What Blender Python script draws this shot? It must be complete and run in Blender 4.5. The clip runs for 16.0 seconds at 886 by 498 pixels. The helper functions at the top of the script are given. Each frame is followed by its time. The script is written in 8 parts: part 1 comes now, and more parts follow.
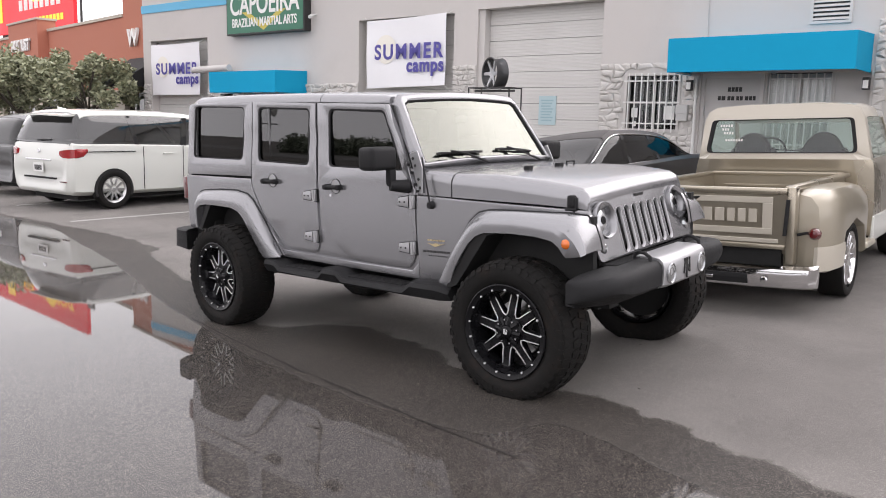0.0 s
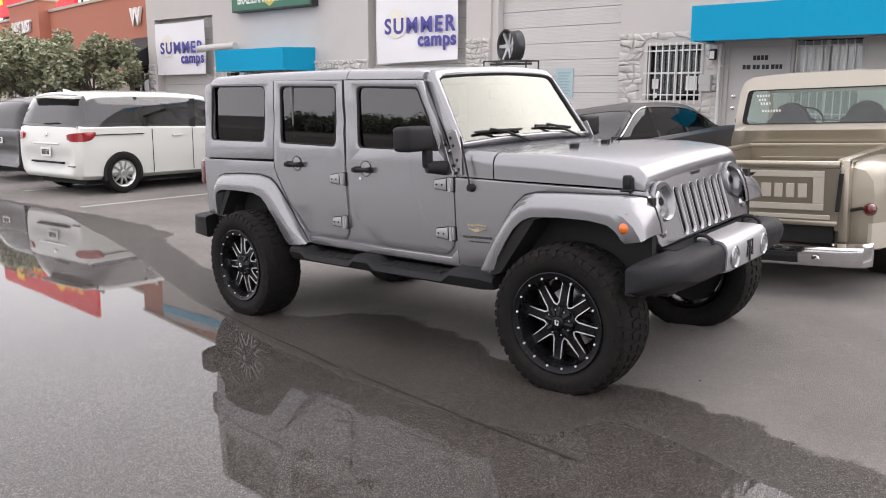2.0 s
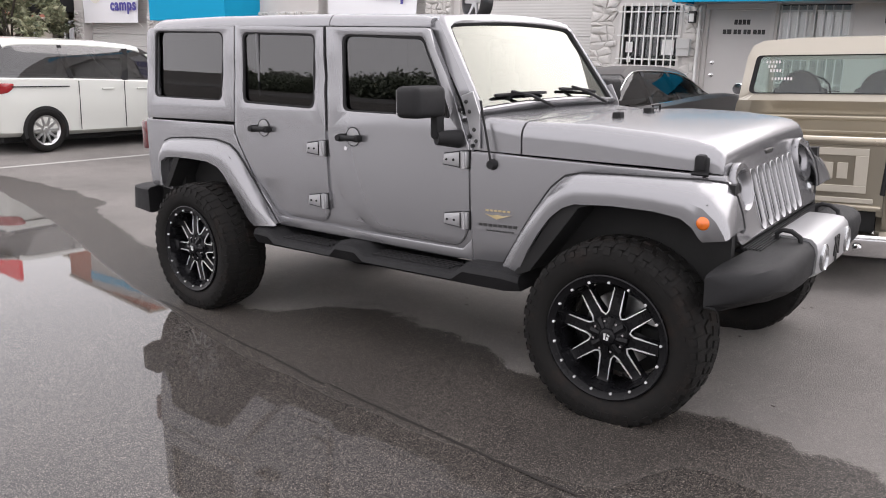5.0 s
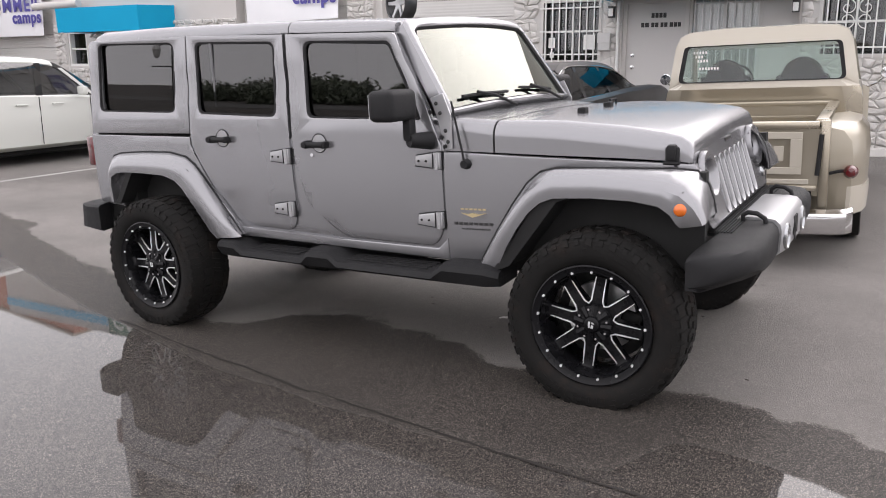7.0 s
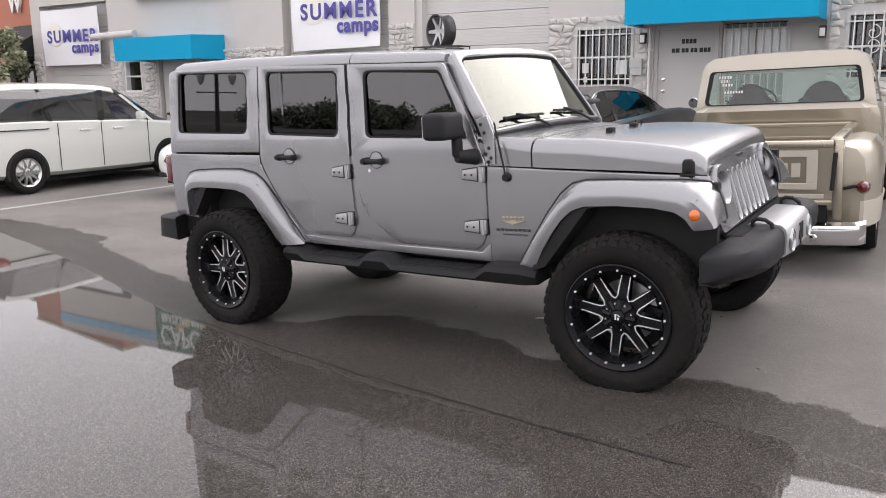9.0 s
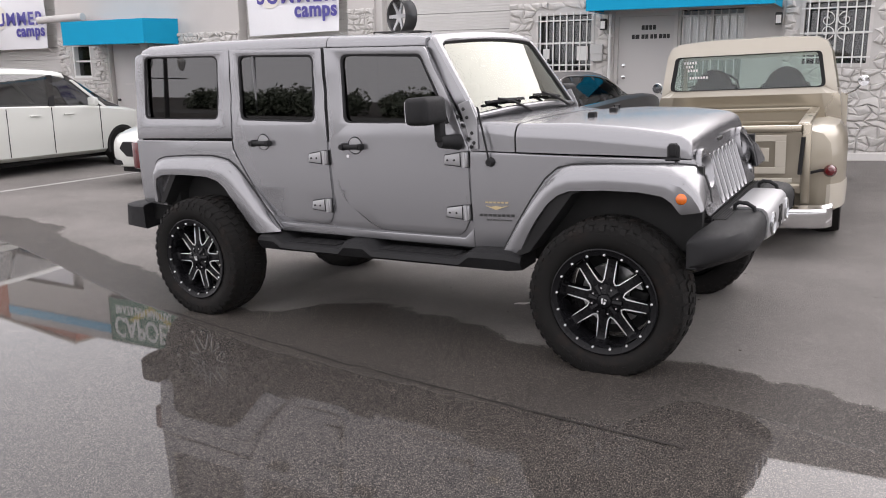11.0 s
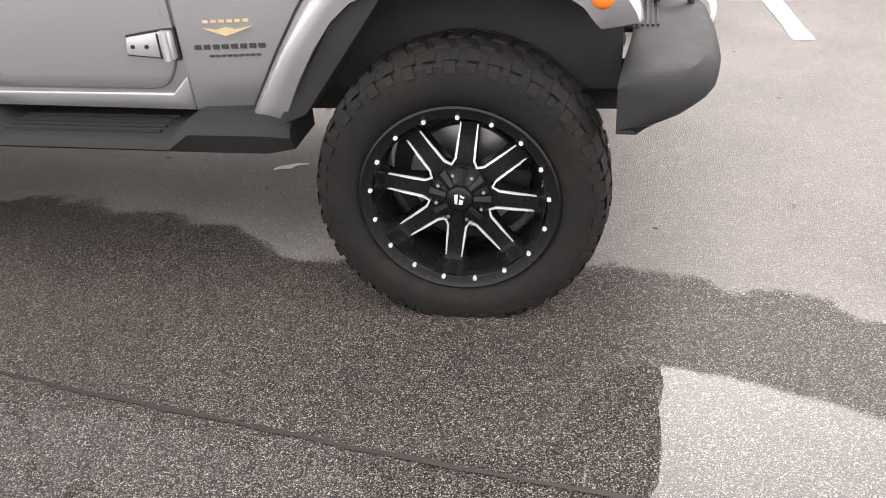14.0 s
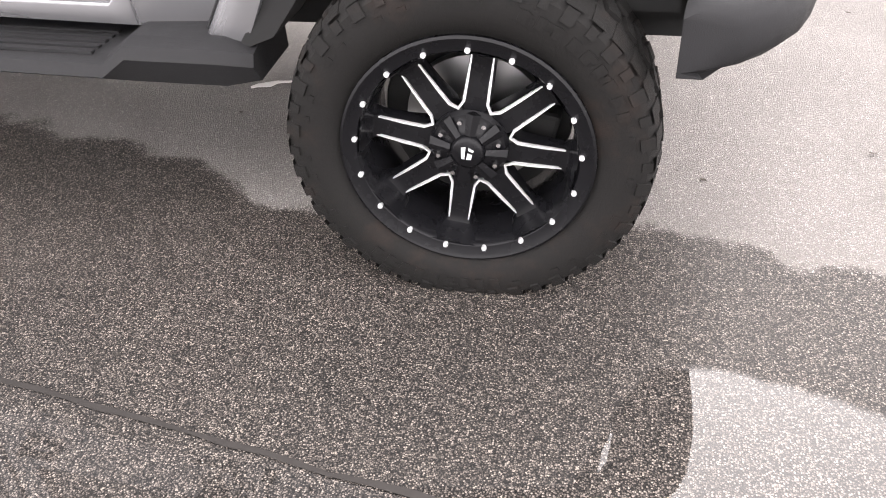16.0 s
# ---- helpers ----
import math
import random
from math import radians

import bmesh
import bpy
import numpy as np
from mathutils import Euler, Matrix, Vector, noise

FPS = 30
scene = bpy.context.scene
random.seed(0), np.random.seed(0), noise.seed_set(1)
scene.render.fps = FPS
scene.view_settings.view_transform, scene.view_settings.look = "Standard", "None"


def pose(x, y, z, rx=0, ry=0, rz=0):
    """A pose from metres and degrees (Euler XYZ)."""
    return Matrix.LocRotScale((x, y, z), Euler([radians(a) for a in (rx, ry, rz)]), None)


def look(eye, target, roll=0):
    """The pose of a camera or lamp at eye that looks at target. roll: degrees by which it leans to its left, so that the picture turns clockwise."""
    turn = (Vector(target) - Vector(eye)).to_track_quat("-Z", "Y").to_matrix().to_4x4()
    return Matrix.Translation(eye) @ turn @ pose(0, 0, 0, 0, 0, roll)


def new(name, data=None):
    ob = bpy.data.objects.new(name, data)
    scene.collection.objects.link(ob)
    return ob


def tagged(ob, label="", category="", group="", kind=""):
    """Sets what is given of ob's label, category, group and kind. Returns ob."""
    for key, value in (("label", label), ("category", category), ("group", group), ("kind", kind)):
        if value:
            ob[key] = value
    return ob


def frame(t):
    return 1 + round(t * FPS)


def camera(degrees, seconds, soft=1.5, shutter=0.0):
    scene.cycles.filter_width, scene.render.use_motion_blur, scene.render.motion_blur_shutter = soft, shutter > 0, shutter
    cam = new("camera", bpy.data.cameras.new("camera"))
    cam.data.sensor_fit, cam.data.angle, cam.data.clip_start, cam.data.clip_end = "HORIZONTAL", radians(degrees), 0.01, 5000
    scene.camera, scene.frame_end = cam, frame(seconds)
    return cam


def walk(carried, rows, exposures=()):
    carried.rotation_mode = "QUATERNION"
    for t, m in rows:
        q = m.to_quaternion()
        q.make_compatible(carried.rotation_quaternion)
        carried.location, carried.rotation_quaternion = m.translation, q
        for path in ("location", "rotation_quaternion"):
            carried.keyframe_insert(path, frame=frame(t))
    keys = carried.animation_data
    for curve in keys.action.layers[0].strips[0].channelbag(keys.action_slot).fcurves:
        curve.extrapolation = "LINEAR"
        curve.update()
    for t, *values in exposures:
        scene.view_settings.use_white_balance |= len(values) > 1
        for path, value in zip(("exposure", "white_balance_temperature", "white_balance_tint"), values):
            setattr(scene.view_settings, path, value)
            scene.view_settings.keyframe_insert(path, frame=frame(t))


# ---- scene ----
PATH = [
    (0, (5.851, -4.405, 1.553), (4.494, -2.965, 1.264), -1.1),
    (0.5, (5.849, -4.393, 1.55), (4.46, -2.986, 1.248), -1.6),
    (1, (5.759, -4.361, 1.555), (4.357, -2.972, 1.231), -0.9),
    (1.5, (5.594, -4.319, 1.563), (4.217, -2.909, 1.223), -1.0),
    (2, (5.471, -4.316, 1.573), (4.109, -2.893, 1.225), -2.2),
    (2.5, (5.316, -4.196, 1.558), (4.0, -2.74, 1.173), -1.8),
    (3, (5.171, -4.058, 1.567), (3.826, -2.632, 1.17), -2.5),
    (3.5, (5.039, -4.012, 1.562), (3.703, -2.581, 1.153), -1.5),
    (3.7, (4.936, -3.976, 1.555), (3.643, -2.51, 1.129), -0.9),
    (5.8, (4.432, -3.863, 1.557), (3.226, -2.332, 1.111), -1.5),
    (6, (4.405, -3.897, 1.562), (3.223, -2.346, 1.118), -2.4),
    (6.5, (4.353, -3.991, 1.574), (3.252, -2.382, 1.127), -2.5),
    (7, (4.343, -4.08, 1.573), (3.265, -2.456, 1.126), -2.8),
    (7.5, (4.404, -4.178, 1.577), (3.331, -2.544, 1.155), -1.9),
    (8, (4.528, -4.271, 1.576), (3.412, -2.652, 1.211), -3.3),
    (8.5, (4.598, -4.408, 1.571), (3.449, -2.828, 1.142), -3.3),
    (8.7, (4.606, -4.493, 1.585), (3.452, -2.906, 1.194), -3.1),
    (10.8, (4.5, -4.726, 1.576), (3.397, -3.105, 1.183), -2.7),
    (11, (4.443, -4.641, 1.582), (3.388, -2.995, 1.158), -3.0),
    (11.5, (4.272, -4.434, 1.55), (3.301, -2.761, 1.04), -3.6),
    (12, (4.038, -4.169, 1.533), (3.166, -2.483, 0.902), -2.7),
    (12.5, (3.858, -3.802, 1.51), (3.179, -2.063, 0.793), -4.4),
    (13, (3.709, -3.42, 1.476), (3.111, -1.7, 0.647), -4.3),
    (13.5, (3.493, -3.109, 1.449), (3.048, -1.394, 0.522), -3.2),
    (14, (3.402, -2.808, 1.418), (2.978, -1.132, 0.414), -4.1),
    (14.5, (3.337, -2.52, 1.372), (2.858, -0.978, 0.193), -5.5),
    (15, (3.291, -2.338, 1.32), (2.874, -0.837, 0.065), -4.3),
    (15.5, (3.268, -2.259, 1.289), (2.869, -0.777, 0.007), -4.2),
    (16, (3.299, -2.329, 1.324), (2.883, -0.802, 0.101), -3.4),
]
# The rows stand in the frame of the sloping yard under the parked car; LEVEL turns them plumb.
LEVEL = Vector((0.037, 0.023, 1.0)).rotation_difference(Vector((0, 0, 1))).to_matrix().to_4x4()
cam = camera(57.1, 16.0, soft=1.0)
walk(cam, [(t, LEVEL @ look(eye, target, roll)) for t, eye, target, roll in PATH],
     exposures=[(0.0, 0.21, 6600, 17), (3.5, 0.28, 6600, 17), (6.0, 0.31, 6600, 17), (8.5, 0.28, 6600, 17), (11.0, 0.22, 6600, 17), (12.0, 0.46, 6650, 17), (12.5, 0.70, 6700, 16), (13.5, 1.10, 6800, 15),
                (14.5, 1.60, 6800, 16), (15.5, 1.77, 6750, 17), (16.0, 1.80, 6750, 17)])

# ---- world: a bright overcast sky and a wide weak sun ----
world = bpy.data.worlds.new("overcast")
scene.world = world
world.use_nodes = True
wn = world.node_tree
wn.nodes.clear()
sky = wn.nodes.new("ShaderNodeTexSky")
sky.sky_type, sky.sun_disc = "NISHITA", False
sky.sun_elevation, sky.sun_rotation, sky.dust_density, sky.air_density = radians(38), radians(10), 6.0, 1.0
grey = wn.nodes.new("ShaderNodeHueSaturation")
grey.inputs["Saturation"].default_value = 0.12
cloud = wn.nodes.new("ShaderNodeMixRGB")
cloud.inputs["Fac"].default_value = 0.9
cloud.inputs["Color2"].default_value = (8.05, 8.15, 8.3, 1)
back = wn.nodes.new("ShaderNodeBackground")
back.inputs["Strength"].default_value = 0.2
wout = wn.nodes.new("ShaderNodeOutputWorld")
wn.links.new(sky.outputs["Color"], grey.inputs["Color"])
wn.links.new(grey.outputs["Color"], cloud.inputs["Color1"])
wn.links.new(cloud.outputs["Color"], back.inputs["Color"])
wn.links.new(back.outputs["Background"], wout.inputs["Surface"])
sun = new("sun", bpy.data.lights.new("sun", "SUN"))
sun.data.energy, sun.data.angle, sun.data.color = 0.95, radians(52), (1.0, 0.98, 0.95)
sun.matrix_world = look((0.26 * 30, 0.97 * 30, 0.75 * 30), (0, 0, 0))

# ---- materials ----
def nodes_of(name):
    m = bpy.data.materials.new(name)
    m.use_nodes = True
    t = m.node_tree
    return m, t, t.nodes["Principled BSDF"]


def nd(t, kind, **kw):
    n = t.nodes.new(kind)
    for k, v in kw.items():
        n.inputs[k.replace("_", " ")].default_value = v
    return n


def surface(name, colour, rough=0.6, metal=0.0, vary=0.12, scale=6.0, fine=60.0, bump=0.0, coat=0.0, spread=0.12,
            spec=0.5, dirt=None, dirt_amount=0.35):
    """A plain painted, moulded or cast surface: base colour with cloudy and fine variation, patchy gloss, fine relief."""
    m, t, p = nodes_of(name)
    co = nd(t, "ShaderNodeTexCoord")
    big = nd(t, "ShaderNodeTexNoise", Scale=scale, Detail=6.0, Roughness=0.6)
    small = nd(t, "ShaderNodeTexNoise", Scale=fine, Detail=4.0, Roughness=0.7)
    for n in (big, small):
        t.links.new(co.outputs["Object"], n.inputs["Vector"])
    c = Vector(colour)
    mix = nd(t, "ShaderNodeMixRGB")
    mix.inputs["Color1"].default_value = (*(c * (1 - vary)), 1)
    mix.inputs["Color2"].default_value = (*[min(1, v) for v in c * (1 + vary)], 1)
    add = nd(t, "ShaderNodeMath")
    add.operation = "MULTIPLY_ADD"
    add.inputs[1].default_value = 0.5
    half = nd(t, "ShaderNodeMath")
    half.operation = "MULTIPLY"
    half.inputs[1].default_value = 0.5
    t.links.new(small.outputs["Fac"], half.inputs[0])
    t.links.new(big.outputs["Fac"], add.inputs[0])
    t.links.new(half.outputs[0], add.inputs[2])
    t.links.new(add.outputs[0], mix.inputs["Fac"])
    last = mix.outputs["Color"]
    if dirt:
        spots = nd(t, "ShaderNodeTexNoise", Scale=scale * 0.45, Detail=9.0, Roughness=0.72)
        t.links.new(co.outputs["Object"], spots.inputs["Vector"])
        ramp = nd(t, "ShaderNodeMapRange")
        ramp.inputs["From Min"].default_value, ramp.inputs["From Max"].default_value = 0.52, 0.75
        ramp.inputs["To Max"].default_value = dirt_amount
        t.links.new(spots.outputs["Fac"], ramp.inputs["Value"])
        md = nd(t, "ShaderNodeMixRGB")
        md.inputs["Color2"].default_value = (*dirt, 1)
        t.links.new(ramp.outputs["Result"], md.inputs["Fac"])
        t.links.new(last, md.inputs["Color1"])
        last = md.outputs["Color"]
    t.links.new(last, p.inputs["Base Color"])
    rr = nd(t, "ShaderNodeMapRange")
    rr.inputs["To Min"].default_value, rr.inputs["To Max"].default_value = max(0.0, rough - spread), min(1.0, rough + spread)
    t.links.new(big.outputs["Fac"], rr.inputs["Value"])
    t.links.new(rr.outputs["Result"], p.inputs["Roughness"])
    p.inputs["Metallic"].default_value = metal
    p.inputs["Specular IOR Level"].default_value = spec
    p.inputs["Coat Weight"].default_value = coat
    p.inputs["Coat Roughness"].default_value = 0.04
    if bump:
        b = nd(t, "ShaderNodeBump", Strength=bump, Distance=0.01)
        t.links.new(small.outputs["Fac"], b.inputs["Height"])
        t.links.new(b.outputs["Normal"], p.inputs["Normal"])
    return m


def glass(name, tint, clear, rough=0.01, face=0.06, sheen=(1, 1, 1)):
    """Car or window glass: a sharp reflection over a clear or darkly tinted pane."""
    m, t, p = nodes_of(name)
    t.nodes.remove(p)
    out = [n for n in t.nodes if n.type == "OUTPUT_MATERIAL"][0]
    tr = nd(t, "ShaderNodeBsdfTransparent", Color=(*[v * clear for v in tint], 1))
    gl = nd(t, "ShaderNodeBsdfGlossy", Color=(*sheen, 1), Roughness=rough)
    lw = nd(t, "ShaderNodeLayerWeight", Blend=0.5)
    pw = nd(t, "ShaderNodeMath")
    pw.operation = "POWER"
    pw.inputs[1].default_value = 5.0
    t.links.new(lw.outputs["Facing"], pw.inputs[0])
    fr = nd(t, "ShaderNodeMapRange")
    fr.inputs["To Min"].default_value = face
    t.links.new(pw.outputs[0], fr.inputs["Value"])
    ms = nd(t, "ShaderNodeMixShader")
    t.links.new(fr.outputs["Result"], ms.inputs["Fac"])
    t.links.new(tr.outputs["BSDF"], ms.inputs[1])
    t.links.new(gl.outputs["BSDF"], ms.inputs[2])
    t.links.new(ms.outputs["Shader"], out.inputs["Surface"])
    return m


def asphalt():
    """Worn asphalt with pale chippings, dry towards the buildings and under a film of rain water on the near side."""
    m, t, p = nodes_of("asphalt")
    co = nd(t, "ShaderNodeNewGeometry")
    sep = nd(t, "ShaderNodeSeparateXYZ")
    t.links.new(co.outputs["Position"], sep.inputs["Vector"])
    # wet edge: y below a wandering line over x
    xm = nd(t, "ShaderNodeMapRange")
    xm.inputs["From Min"].default_value, xm.inputs["From Max"].default_value = -12.0, 6.0
    t.links.new(sep.outputs["X"], xm.inputs["Value"])
    fc = nd(t, "ShaderNodeFloatCurve")
    cv = fc.mapping.curves[0]
    pts = [(-12, 0.35), (-8.8, 0.45), (-6.9, 0.66), (-4.4, 0.72), (-3.3, 0.25), (-2.3, 0.0), (-0.9, -0.35), (-0.1, -0.62), (0.4, -0.62),
           (0.7, -0.33), (1.0, -0.22), (1.6, -0.27), (1.95, -0.36), (2.3, -0.52), (3.4, -0.53), (3.85, -0.60), (4.3, -0.74), (6.0, -1.0)]
    while len(cv.points) < len(pts):
        cv.points.new(0.5, 0.5)
    for q, (px, py) in zip(cv.points, pts):
        q.location = ((px + 12) / 18, (py + 2) / 4)
    fc.mapping.update()
    t.links.new(xm.outputs["Result"], fc.inputs["Value"])
    line = nd(t, "ShaderNodeMapRange")
    line.inputs["To Min"].default_value, line.inputs["To Max"].default_value = -2.0, 2.0
    t.links.new(fc.outputs["Value"], line.inputs["Value"])
    wob = nd(t, "ShaderNodeTexNoise", Scale=2.6, Detail=7.0, Roughness=0.62)
    t.links.new(co.outputs["Position"], wob.inputs["Vector"])
    wobm = nd(t, "ShaderNodeMapRange")
    wobm.inputs["To Min"].default_value, wobm.inputs["To Max"].default_value = -0.22, 0.22
    t.links.new(wob.outputs["Fac"], wobm.inputs["Value"])
    s1 = nd(t, "ShaderNodeMath")
    s1.operation = "SUBTRACT"
    t.links.new(line.outputs["Result"], s1.inputs[0])
    t.links.new(sep.outputs["Y"], s1.inputs[1])
    s2 = nd(t, "ShaderNodeMath")
    s2.operation = "ADD"
    t.links.new(s1.outputs[0], s2.inputs[0])
    t.links.new(wobm.outputs["Result"], s2.inputs[1])
    wet = nd(t, "ShaderNodeMapRange")
    wet.interpolation_type = "SMOOTHSTEP"
    wet.inputs["From Min"].default_value, wet.inputs["From Max"].default_value = -0.01, 0.05
    t.links.new(s2.outputs[0], wet.inputs["Value"])
    fc2 = nd(t, "ShaderNodeFloatCurve")
    cv2 = fc2.mapping.curves[0]
    pts2 = [(-12, 0.25), (-8.8, 0.35), (-6.9, 0.40), (-5.2, 0.12), (-3.4, -0.22), (-2.3, -0.50), (-1.45, -0.74), (-0.7, -0.92), (0.0, -1.04), (0.6, -1.20), (1.4, -1.33), (2.8, -1.42), (3.25, -1.36), (3.43, -1.0), (3.9, -1.08), (4.3, -1.20), (6.0, -1.55)]
    while len(cv2.points) < len(pts2):
        cv2.points.new(0.5, 0.5)
    for q, (px, py) in zip(cv2.points, pts2):
        q.location = ((px + 12) / 18, (py + 2) / 4)
    fc2.mapping.update()
    t.links.new(xm.outputs["Result"], fc2.inputs["Value"])
    line2 = nd(t, "ShaderNodeMapRange")
    line2.inputs["To Min"].default_value, line2.inputs["To Max"].default_value = -2.0, 2.0
    t.links.new(fc2.outputs["Value"], line2.inputs["Value"])
    s3 = nd(t, "ShaderNodeMath")
    s3.operation = "SUBTRACT"
    t.links.new(line2.outputs["Result"], s3.inputs[0])
    t.links.new(sep.outputs["Y"], s3.inputs[1])
    s4 = nd(t, "ShaderNodeMath")
    s4.operation = "MULTIPLY_ADD"
    s4.inputs[1].default_value = 0.22
    t.links.new(wobm.outputs["Result"], s4.inputs[0])
    t.links.new(s3.outputs[0], s4.inputs[2])
    pool = nd(t, "ShaderNodeMapRange")
    pool.interpolation_type = "SMOOTHSTEP"
    pool.inputs["From Min"].default_value, pool.inputs["From Max"].default_value = -0.012, 0.022
    pool.inputs["To Max"].default_value = 0.62
    t.links.new(s4.outputs[0], pool.inputs["Value"])
    # the far side of the road has drained
    far = nd(t, "ShaderNodeMapRange")
    far.inputs["From Min"].default_value, far.inputs["From Max"].default_value = -22.0, -14.0
    t.links.new(sep.outputs["Y"], far.inputs["Value"])
    film = nd(t, "ShaderNodeMath")
    film.operation = "MULTIPLY_ADD"
    film.inputs[1].default_value = 0.34
    t.links.new(wet.outputs["Result"], film.inputs[0])
    t.links.new(pool.outputs["Result"], film.inputs[2])
    lay = nd(t, "ShaderNodeMath")
    lay.operation = "MULTIPLY"
    t.links.new(film.outputs[0], lay.inputs[0])
    t.links.new(far.outputs["Result"], lay.inputs[1])
    # chippings
    chip = nd(t, "ShaderNodeTexVoronoi", Scale=235.0, Randomness=1.0)
    chip2 = nd(t, "ShaderNodeTexVoronoi", Scale=75.0, Randomness=1.0)
    cloud = nd(t, "ShaderNodeTexNoise", Scale=0.55, Detail=8.0, Roughness=0.65)
    grit = nd(t, "ShaderNodeTexNoise", Scale=260.0, Detail=3.0, Roughness=0.7)
    for n in (chip, chip2, cloud, grit):
        t.links.new(co.outputs["Position"], n.inputs["Vector"])
    sepc = nd(t, "ShaderNodeSeparateXYZ")
    t.links.new(chip.outputs["Color"], sepc.inputs["Vector"])
    ramp = nd(t, "ShaderNodeValToRGB")
    e = ramp.color_ramp.elements
    e[0].position, e[0].color = 0.0, (0.06, 0.055, 0.051, 1)
    e[1].position, e[1].color = 1.0, (0.60, 0.565, 0.53, 1)
    for pos, col in ((0.40, (0.15, 0.139, 0.13, 1)), (0.70, (0.27, 0.25, 0.235, 1)), (0.86, (0.38, 0.352, 0.326, 1)), (0.93, (0.52, 0.49, 0.455, 1))):
        x = e.new(pos)
        x.color = col
    t.links.new(sepc.outputs["X"], ramp.inputs["Fac"])
    gm = nd(t, "ShaderNodeMapRange")
    gm.inputs["From Min"].default_value, gm.inputs["From Max"].default_value = 0.25, 0.75
    gm.inputs["To Min"].default_value, gm.inputs["To Max"].default_value = 0.72, 1.3
    t.links.new(cloud.outputs["Fac"], gm.inputs["Value"])
    mul = nd(t, "ShaderNodeMixRGB")
    mul.blend_type, mul.inputs["Fac"].default_value = "MULTIPLY", 1.0
    pit = nd(t, "ShaderNodeMapRange")
    pit.inputs["From Min"].default_value, pit.inputs["From Max"].default_value = 0.38, 0.58
    pit.inputs["To Min"].default_value, pit.inputs["To Max"].default_value = 1.34, 0.12
    t.links.new(chip.outputs["Distance"], pit.inputs["Value"])
    pits = nd(t, "ShaderNodeMixRGB")
    pits.blend_type, pits.inputs["Fac"].default_value = "MULTIPLY", 1.0
    # a few larger pale stones among the chippings
    sepb = nd(t, "ShaderNodeSeparateXYZ")
    t.links.new(chip2.outputs["Color"], sepb.inputs["Vector"])
    pick = nd(t, "ShaderNodeMapRange")
    pick.inputs["From Min"].default_value, pick.inputs["From Max"].default_value = 0.88, 0.89
    t.links.new(sepb.outputs["X"], pick.inputs["Value"])
    core = nd(t, "ShaderNodeMapRange")
    core.inputs["From Min"].default_value, core.inputs["From Max"].default_value = 0.30, 0.36
    core.inputs["To Min"].default_value, core.inputs["To Max"].default_value = 1.0, 0.0
    t.links.new(chip2.outputs["Distance"], core.inputs["Value"])
    big = nd(t, "ShaderNodeMath")
    big.operation = "MULTIPLY"
    t.links.new(pick.outputs["Result"], big.inputs[0])
    t.links.new(core.outputs["Result"], big.inputs[1])
    stones = nd(t, "ShaderNodeMixRGB")
    stones.inputs["Color2"].default_value = (0.60, 0.56, 0.51, 1)
    t.links.new(big.outputs[0], stones.inputs["Fac"])
    t.links.new(ramp.outputs["Color"], stones.inputs["Color1"])
    t.links.new(stones.outputs["Color"], pits.inputs["Color1"])
    t.links.new(pit.outputs["Result"], pits.inputs["Color2"])
    dust = nd(t, "ShaderNodeMapRange")
    dust.inputs["To Min"].default_value, dust.inputs["To Max"].default_value = 0.72, 0.0
    t.links.new(wet.outputs["Result"], dust.inputs["Value"])
    dusty = nd(t, "ShaderNodeMixRGB")
    dusty.inputs["Color2"].default_value = (0.226, 0.211, 0.199, 1)
    t.links.new(dust.outputs["Result"], dusty.inputs["Fac"])
    t.links.new(pits.outputs["Color"], dusty.inputs["Color1"])
    t.links.new(dusty.outputs["Color"], mul.inputs["Color1"])
    t.links.new(gm.outputs["Result"], mul.inputs["Color2"])
    soak = nd(t, "ShaderNodeMixRGB")
    soak.blend_type = "MULTIPLY"
    soak.inputs["Color2"].default_value = (0.385, 0.355, 0.332, 1)
    t.links.new(wet.outputs["Result"], soak.inputs["Fac"])
    t.links.new(mul.outputs["Color"], soak.inputs["Color1"])
    # tyre-dark stains
    st = nd(t, "ShaderNodeTexNoise", Scale=1.7, Detail=10.0, Roughness=0.75)
    t.links.new(co.outputs["Position"], st.inputs["Vector"])
    stm = nd(t, "ShaderNodeMapRange")
    stm.inputs["From Min"].default_value, stm.inputs["From Max"].default_value = 0.6, 0.72
    stm.inputs["To Max"].default_value = 0.4
    t.links.new(st.outputs["Fac"], stm.inputs["Value"])
    spot = nd(t, "ShaderNodeMixRGB")
    spot.inputs["Color2"].default_value = (0.05, 0.047, 0.044, 1)
    t.links.new(stm.outputs["Result"], spot.inputs["Fac"])
    t.links.new(soak.outputs["Color"], spot.inputs["Color1"])
    t.links.new(spot.outputs["Color"], p.inputs["Base Color"])
    p.inputs["Roughness"].default_value = 0.85
    p.inputs["Specular IOR Level"].default_value = 0.3
    t.links.new(lay.outputs[0], p.inputs["Coat Weight"])
    p.inputs["Coat IOR"].default_value = 1.40
    gloss = nd(t, "ShaderNodeMapRange")       # only the standing water is a mirror
    gloss.inputs["From Max"].default_value = 0.62
    gloss.inputs["To Min"].default_value, gloss.inputs["To Max"].default_value = 0.42, 0.012
    t.links.new(pool.outputs["Result"], gloss.inputs["Value"])
    t.links.new(gloss.outputs["Result"], p.inputs["Coat Roughness"])
    b = nd(t, "ShaderNodeBump", Strength=0.9, Distance=0.005)
    b.invert = True
    t.links.new(chip.outputs["Distance"], b.inputs["Height"])
    b2 = nd(t, "ShaderNodeBump", Strength=0.4, Distance=0.003)
